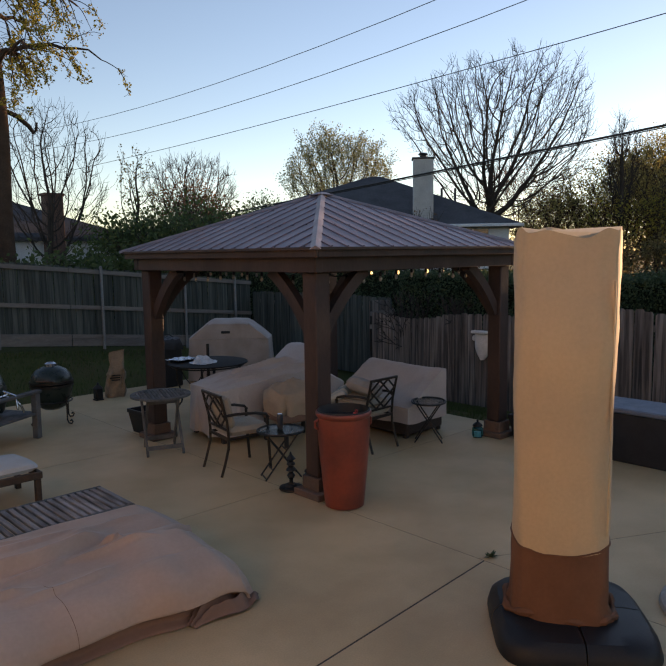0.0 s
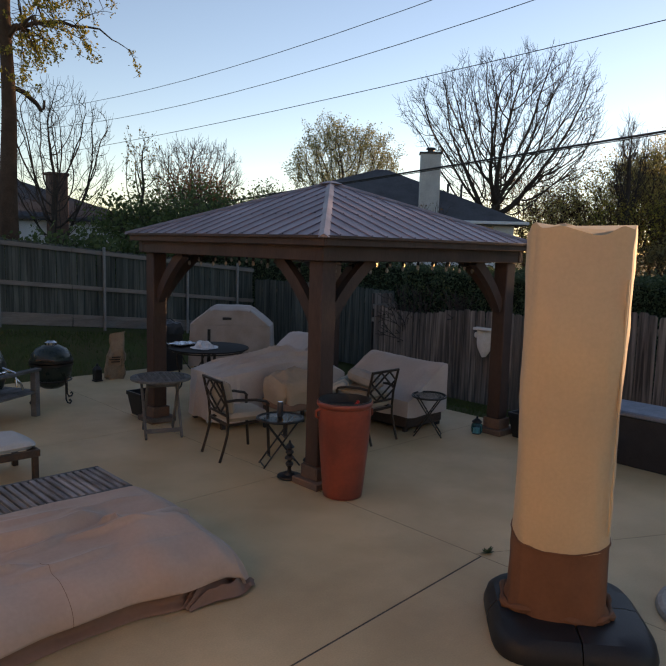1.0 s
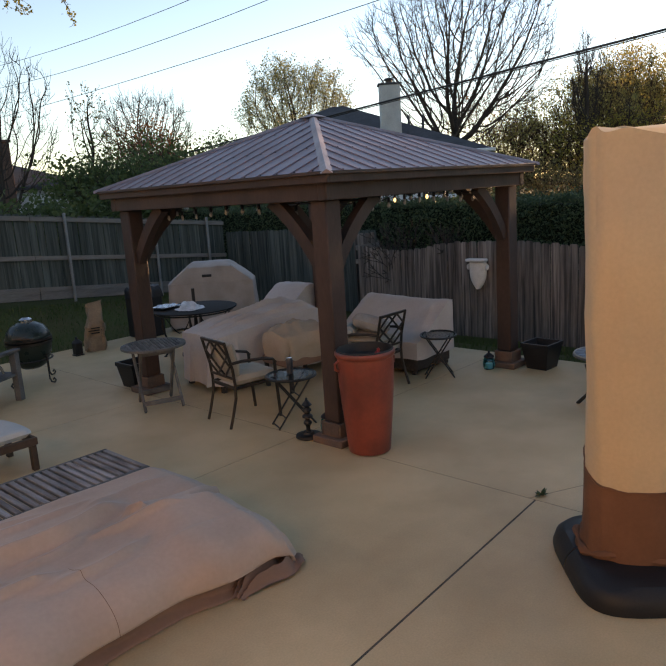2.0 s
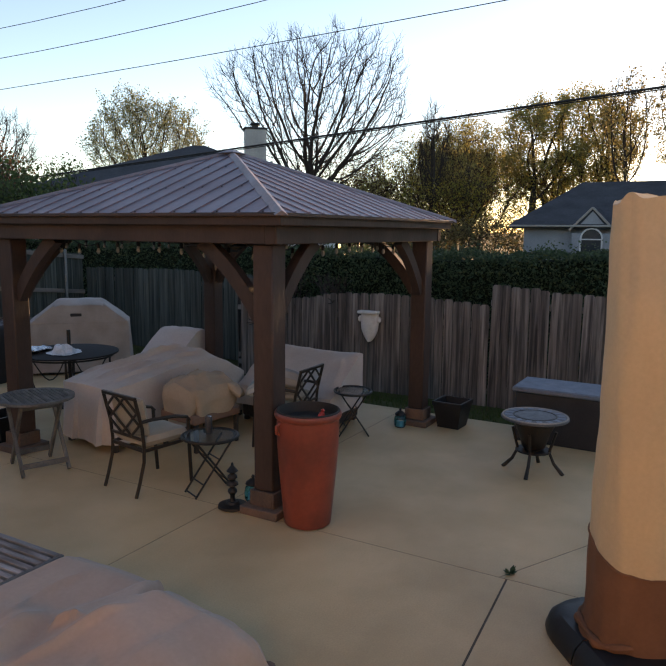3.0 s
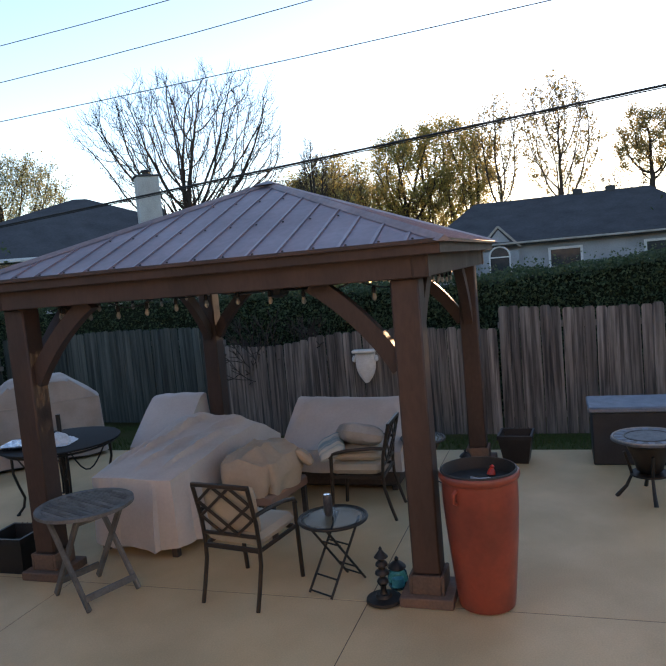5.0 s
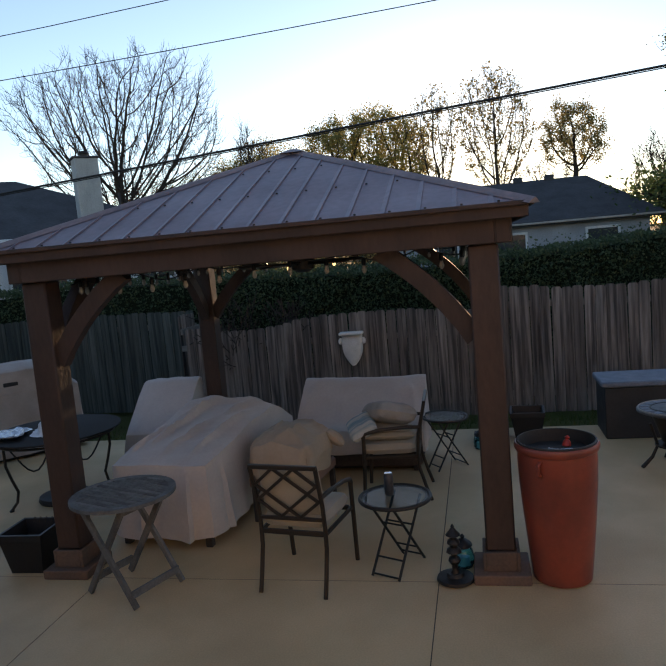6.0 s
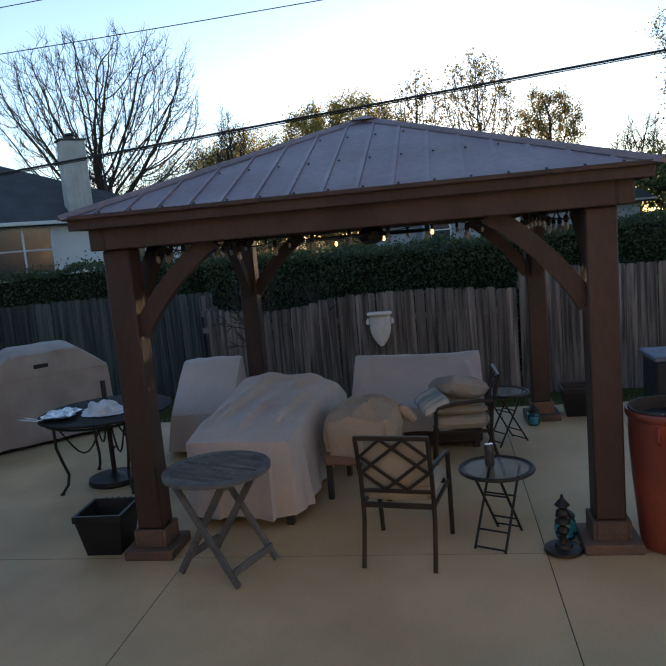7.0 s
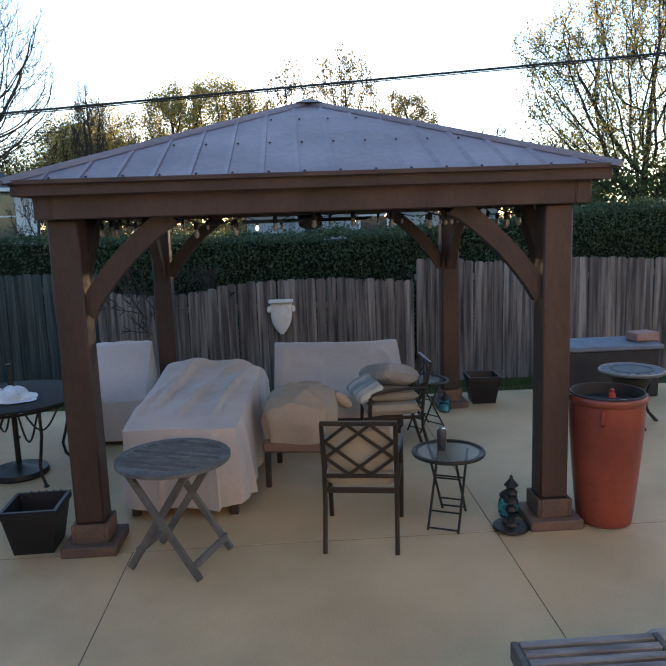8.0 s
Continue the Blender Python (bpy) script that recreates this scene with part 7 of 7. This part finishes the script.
def build_house_white():
    h = thing("white_house", pose(22.0, 18.05, 0, 0, 0, 42), "white-walled house with dark shingle hip roof and pale chimney", "house")
    x0, x1, y0, y1, ez = -0.3, 9.0, -3.3, 8.6, 3.45
    part("wall", Geo().box(((x0 + x1) / 2, (y0 + y1) / 2, ez / 2 - 0.35), (x1 - x0, y1 - y0, ez + 0.5), 0.02), WALL_WHITE, h)
    roof = part("roof", hip_roof(x0, x1, y0, y1, ez, ((4.4, 1.7, 5.85), (4.4, 2.2, 5.85))), SHINGLE, h, smooth=False)
    part("gutter", Geo().box((x0 - 0.46, (y0 + y1) / 2, ez - 0.06), (0.11, y1 - y0 + 0.8, 0.12), 0.02), WALL_WHITE, roof, "white gutter")
    part("gutter", Geo().box(((x0 + x1) / 2, y0 - 0.46, ez - 0.06), (x1 - x0 + 0.6, 0.11, 0.12), 0.02), WALL_WHITE, roof, "white gutter")
    ch = part("chimney", Geo().box((0.1, 0, 4.4), (0.6, 0.78, 3.2), 0.02), CHIM_SIDING, h, "pale grey sided chimney")
    for k in range(5):
        part("siding_batten", Geo().box((-0.21, -0.31 + 0.155 * k, 4.4), (0.02, 0.025, 3.18), 0.003), CHIM_SIDING, ch)
    part("cap", Geo().box((0.1, 0, 6.03), (0.7, 0.88, 0.06), 0.01), SHINGLE, ch)
    part("flue", Geo().lathe([(0.13, 6.06), (0.13, 6.17), (0.2, 6.18), (0.16, 6.25)], 16, (0.1, 0, 0)), BLACK_IRON, ch)
    house_window(h, x0, 1.95, 2.55, 1.65, 1.4)
    house_window(h, x0, 5.4, 2.55, 1.65, 1.4)
    house_window(h, x0, -1.9, 2.55, 1.2, 1.4)
    for x, y in ((1.6, -1.4), (2.3, -0.9)):
        part("roof_vent", Geo().tube([(x, y, 4.0), (x, y, 4.85 + 0.1 * x)], 0.05, 10), SHINGLE, roof)


def build_house_grey():
    h = thing("grey_house", pose(0, 0, 0), "grey house with shingle roof, small gable and arched window", "house")
    x0, x1, y0, y1, ez = 25.2, 34.5, -0.3, 8.7, 2.6
    part("wall", Geo().box(((x0 + x1) / 2, (y0 + y1) / 2, ez / 2 - 0.35), (x1 - x0, y1 - y0, ez + 0.5), 0.02), WALL_GREY, h)
    roof = part("roof", hip_roof(x0, x1, y0, y1, ez, ((29.6, 1.0, 4.3), (29.6, 7.6, 4.3))), SHINGLE, h, smooth=False)
    part("gutter", Geo().box((x0 - 0.46, (y0 + y1) / 2, ez - 0.06), (0.08, y1 - y0 + 0.8, 0.07), 0.02), COPING, roof, "pale gutter")
    gy, gw = 6.35, 0.66
    gable = part("gable", Geo().add([(x0 - 0.35, gy - gw, ez - 0.15), (x0 - 0.35, gy + gw, ez - 0.15), (x0 - 0.35, gy, ez + 0.55), (x0 + 1.6, gy - gw, ez - 0.15), (x0 + 1.6, gy + gw, ez - 0.15), (x0 + 1.6, gy, ez + 0.55)],
                 [(0, 2, 1), (0, 3, 5, 2), (1, 2, 5, 4), (3, 4, 5), (0, 1, 4, 3)]), SHINGLE, h, smooth=False)
    part("gable_wall", Geo().box((x0 - 0.1, gy, 0.85), (0.5, 1.3, 2.9), 0.02), WALL_GREY, gable)
    face = Geo().add([(x0 - 0.37, gy - gw + 0.2, ez - 0.1), (x0 - 0.37, gy + gw - 0.2, ez - 0.1), (x0 - 0.37, gy, ez + 0.44)], [(0, 2, 1)])
    part("gable_face", face, WALL_GREY, gable, smooth=False)
    for s in (-1, 1):
        part("rake_board", Geo().beam((x0 - 0.42, gy + s * (gw + 0.06), ez - 0.2), (x0 - 0.42, gy, ez + 0.55), 0.06, 0.07, 0.01), COPING, gable, "white rake board")
    v = [(x0 - 0.375, gy - 0.34, 1.4), (x0 - 0.375, gy + 0.34, 1.4)]
    arc = [(x0 - 0.375, gy + 0.34 * math.cos(math.pi * k / 14), 2.12 + 0.34 * math.sin(math.pi * k / 14)) for k in range(15)]
    pane = part("arched_window", Geo().add(v + arc, [tuple([0, 1] + list(range(2, 17)))]), PANE, h, "arched window pane", smooth=False)
    part("frame", Geo().tube([v[0]] + [v[1]] + arc + [v[0]], 0.03, 6), WALL_WHITE, pane, "white arched frame")
    part("mullion", Geo().beam((x0 - 0.4, gy - 0.34, 2.1), (x0 - 0.4, gy + 0.34, 2.1), 0.04, 0.04), WALL_WHITE, pane)
    for y in (4.2, 1.2):
        house_window(h, x0, y, 1.6, 0.95, 1.2, 1)
    for x, y, z in ((29.6, 2.4, 4.22), (29.6, 3.6, 4.22)):
        part("roof_vent", Geo().box((x, y, z + 0.1), (0.4, 0.35, 0.28), 0.03), SHINGLE, roof)


def build_house_far():
    h = thing("brick_chimney_house", pose(0, 0, 0), "pale house with dark roof and brown brick chimney", "house")
    x0, x1, y0, y1, ez = 4.0, 17.2, 33.0, 42.0, 3.3
    part("wall", Geo().box(((x0 + x1) / 2, (y0 + y1) / 2, ez / 2 - 0.3), (x1 - x0, y1 - y0, ez + 0.4), 0.02), WALL_WHITE, h)
    part("roof", hip_roof(x0, x1, y0, y1, ez, ((9.5, 36.5, 5.2), (12.6, 36.5, 5.2))), SHINGLE, h, smooth=False)
    ch = part("chimney", Geo().box((13.3, 32.75, 2.6), (0.8, 0.6, 5.2), 0.02), BRICK, h, "brown brick chimney")
    part("crown", Geo().box((13.3, 32.75, 5.25), (0.92, 0.72, 0.12), 0.02), BRICK, ch)
    for x in (9.6, 11.2, 15.3):
        win = part("window", Geo().box((x, 32.98, 1.9), (0.9, 0.06, 1.3), 0.006), PANE, h, "dark window pane")
        fr = Geo()
        for s in (-1, 1):
            fr.box((x + s * 0.5, 32.95, 1.9), (0.1, 0.08, 1.5), 0.01)
            fr.box((x, 32.95, 1.9 + s * 0.7), (0.9, 0.08, 0.1), 0.01)
        part("frame", fr, WALL_WHITE, win)


def build_trellis():
    """White-framed lattice panel above the neighbour's fence."""
    t = thing("garden_trellis", pose(12.5, 18.95, 0, 0, 0, 90), "weathered pale lattice trellis panel behind a fence", "trellis")
    w, z0, z1 = 1.3, 1.3, 2.45
    for x in (-w / 2, w / 2):
        part("post", Geo().box((x, 0, z1 / 2), (0.08, 0.08, z1), 0.006), COPING, t)
    part("top_rail", Geo().box((0, 0, z1 + 0.03), (w + 0.2, 0.1, 0.06), 0.006), COPING, t)
    part("lower_rail", Geo().box((0, 0, z0), (w - 0.08, 0.05, 0.05), 0.006), COPING, t)
    n = 9
    for k in range(-n, n + 1):
        for side in (1, -1):
            c = k * 0.14
            x0, x1 = max(-w / 2 + 0.04, c - (z1 - z0) / 2), min(w / 2 - 0.04, c + (z1 - z0) / 2)
            if x1 - x0 > 0.08:
                mid = (z0 + z1) / 2
                part("lath", Geo().beam((x0, 0.008 * side, mid + side * (x0 - c)), (x1, 0.008 * side, mid + side * (x1 - c)), 0.008, 0.03, 0.001, up=(0, 1, 0)), COPING, t)


build_trellis()
build_house_white()
build_house_grey()
build_house_far()


def build_wires():
    """Overhead lines along the back of the gardens, sagging a little."""
    for name, x, height, r, label in (
        ("power_line", 11.0, lambda y: 7.75 - 0.1106 * y + 0.00328 * y * y, 0.0075, "thin high power line"),
        ("power_line", 11.0, lambda y: 7.145 - 0.1109 * y + 0.00315 * y * y, 0.0075, "thin power line in the middle"),
        ("power_line", 11.0, lambda y: 5.94 - 0.0438 * y + 0.001 * y * y, 0.0075, "thin lower power line"),
        ("thick_cable", 18.0, lambda y: 5.83 - 0.0655 * y + 0.00004 * y * y, 0.03, "thick black overhead cable"),
        ("thick_cable", 18.03, lambda y: 5.785 - 0.0655 * y + 0.00004 * y * y, 0.014, "thinner cable lashed below a thick one"),
    ):
        pts = [(x, -30 + 2.0 * i, height(-30 + 2.0 * i)) for i in range(54)]
        ob = part(name, Geo().tube(pts, r, 8), CABLE)
        tagged(ob, label, "cable")


build_wires()


# grass blades on the lawn beside and behind the patio
def build_grass():
    rng = np.random.RandomState(5)
    n = 26000
    x = rng.uniform(-2, 11.1, n)
    y = rng.uniform(12.03, 15.0, n)
    m = n // 3
    x[:m], y[:m] = rng.uniform(8.43, 10.4, m), rng.uniform(-4, 12.0, m)
    a = rng.uniform(0, 6.283, n)
    h = rng.uniform(0.03, 0.085, n)
    g = Geo()
    for i in range(n):
        z = ground_z(x[i], y[i])
        c, s = math.cos(a[i]) * 0.006, math.sin(a[i]) * 0.006
        lean = rng.uniform(-0.03, 0.03)
        k = len(g.v)
        g.v += [(x[i] - c, y[i] - s, z - 0.01), (x[i] + c, y[i] + s, z - 0.01), (x[i] + lean, y[i] + lean, z + h[i])]
        g.f.append((k, k + 1, k + 2))
    ob = part("grass", g, BLADE, smooth=False)
    tagged(ob, "short green lawn grass", "grass", kind="stuff")


build_grass()
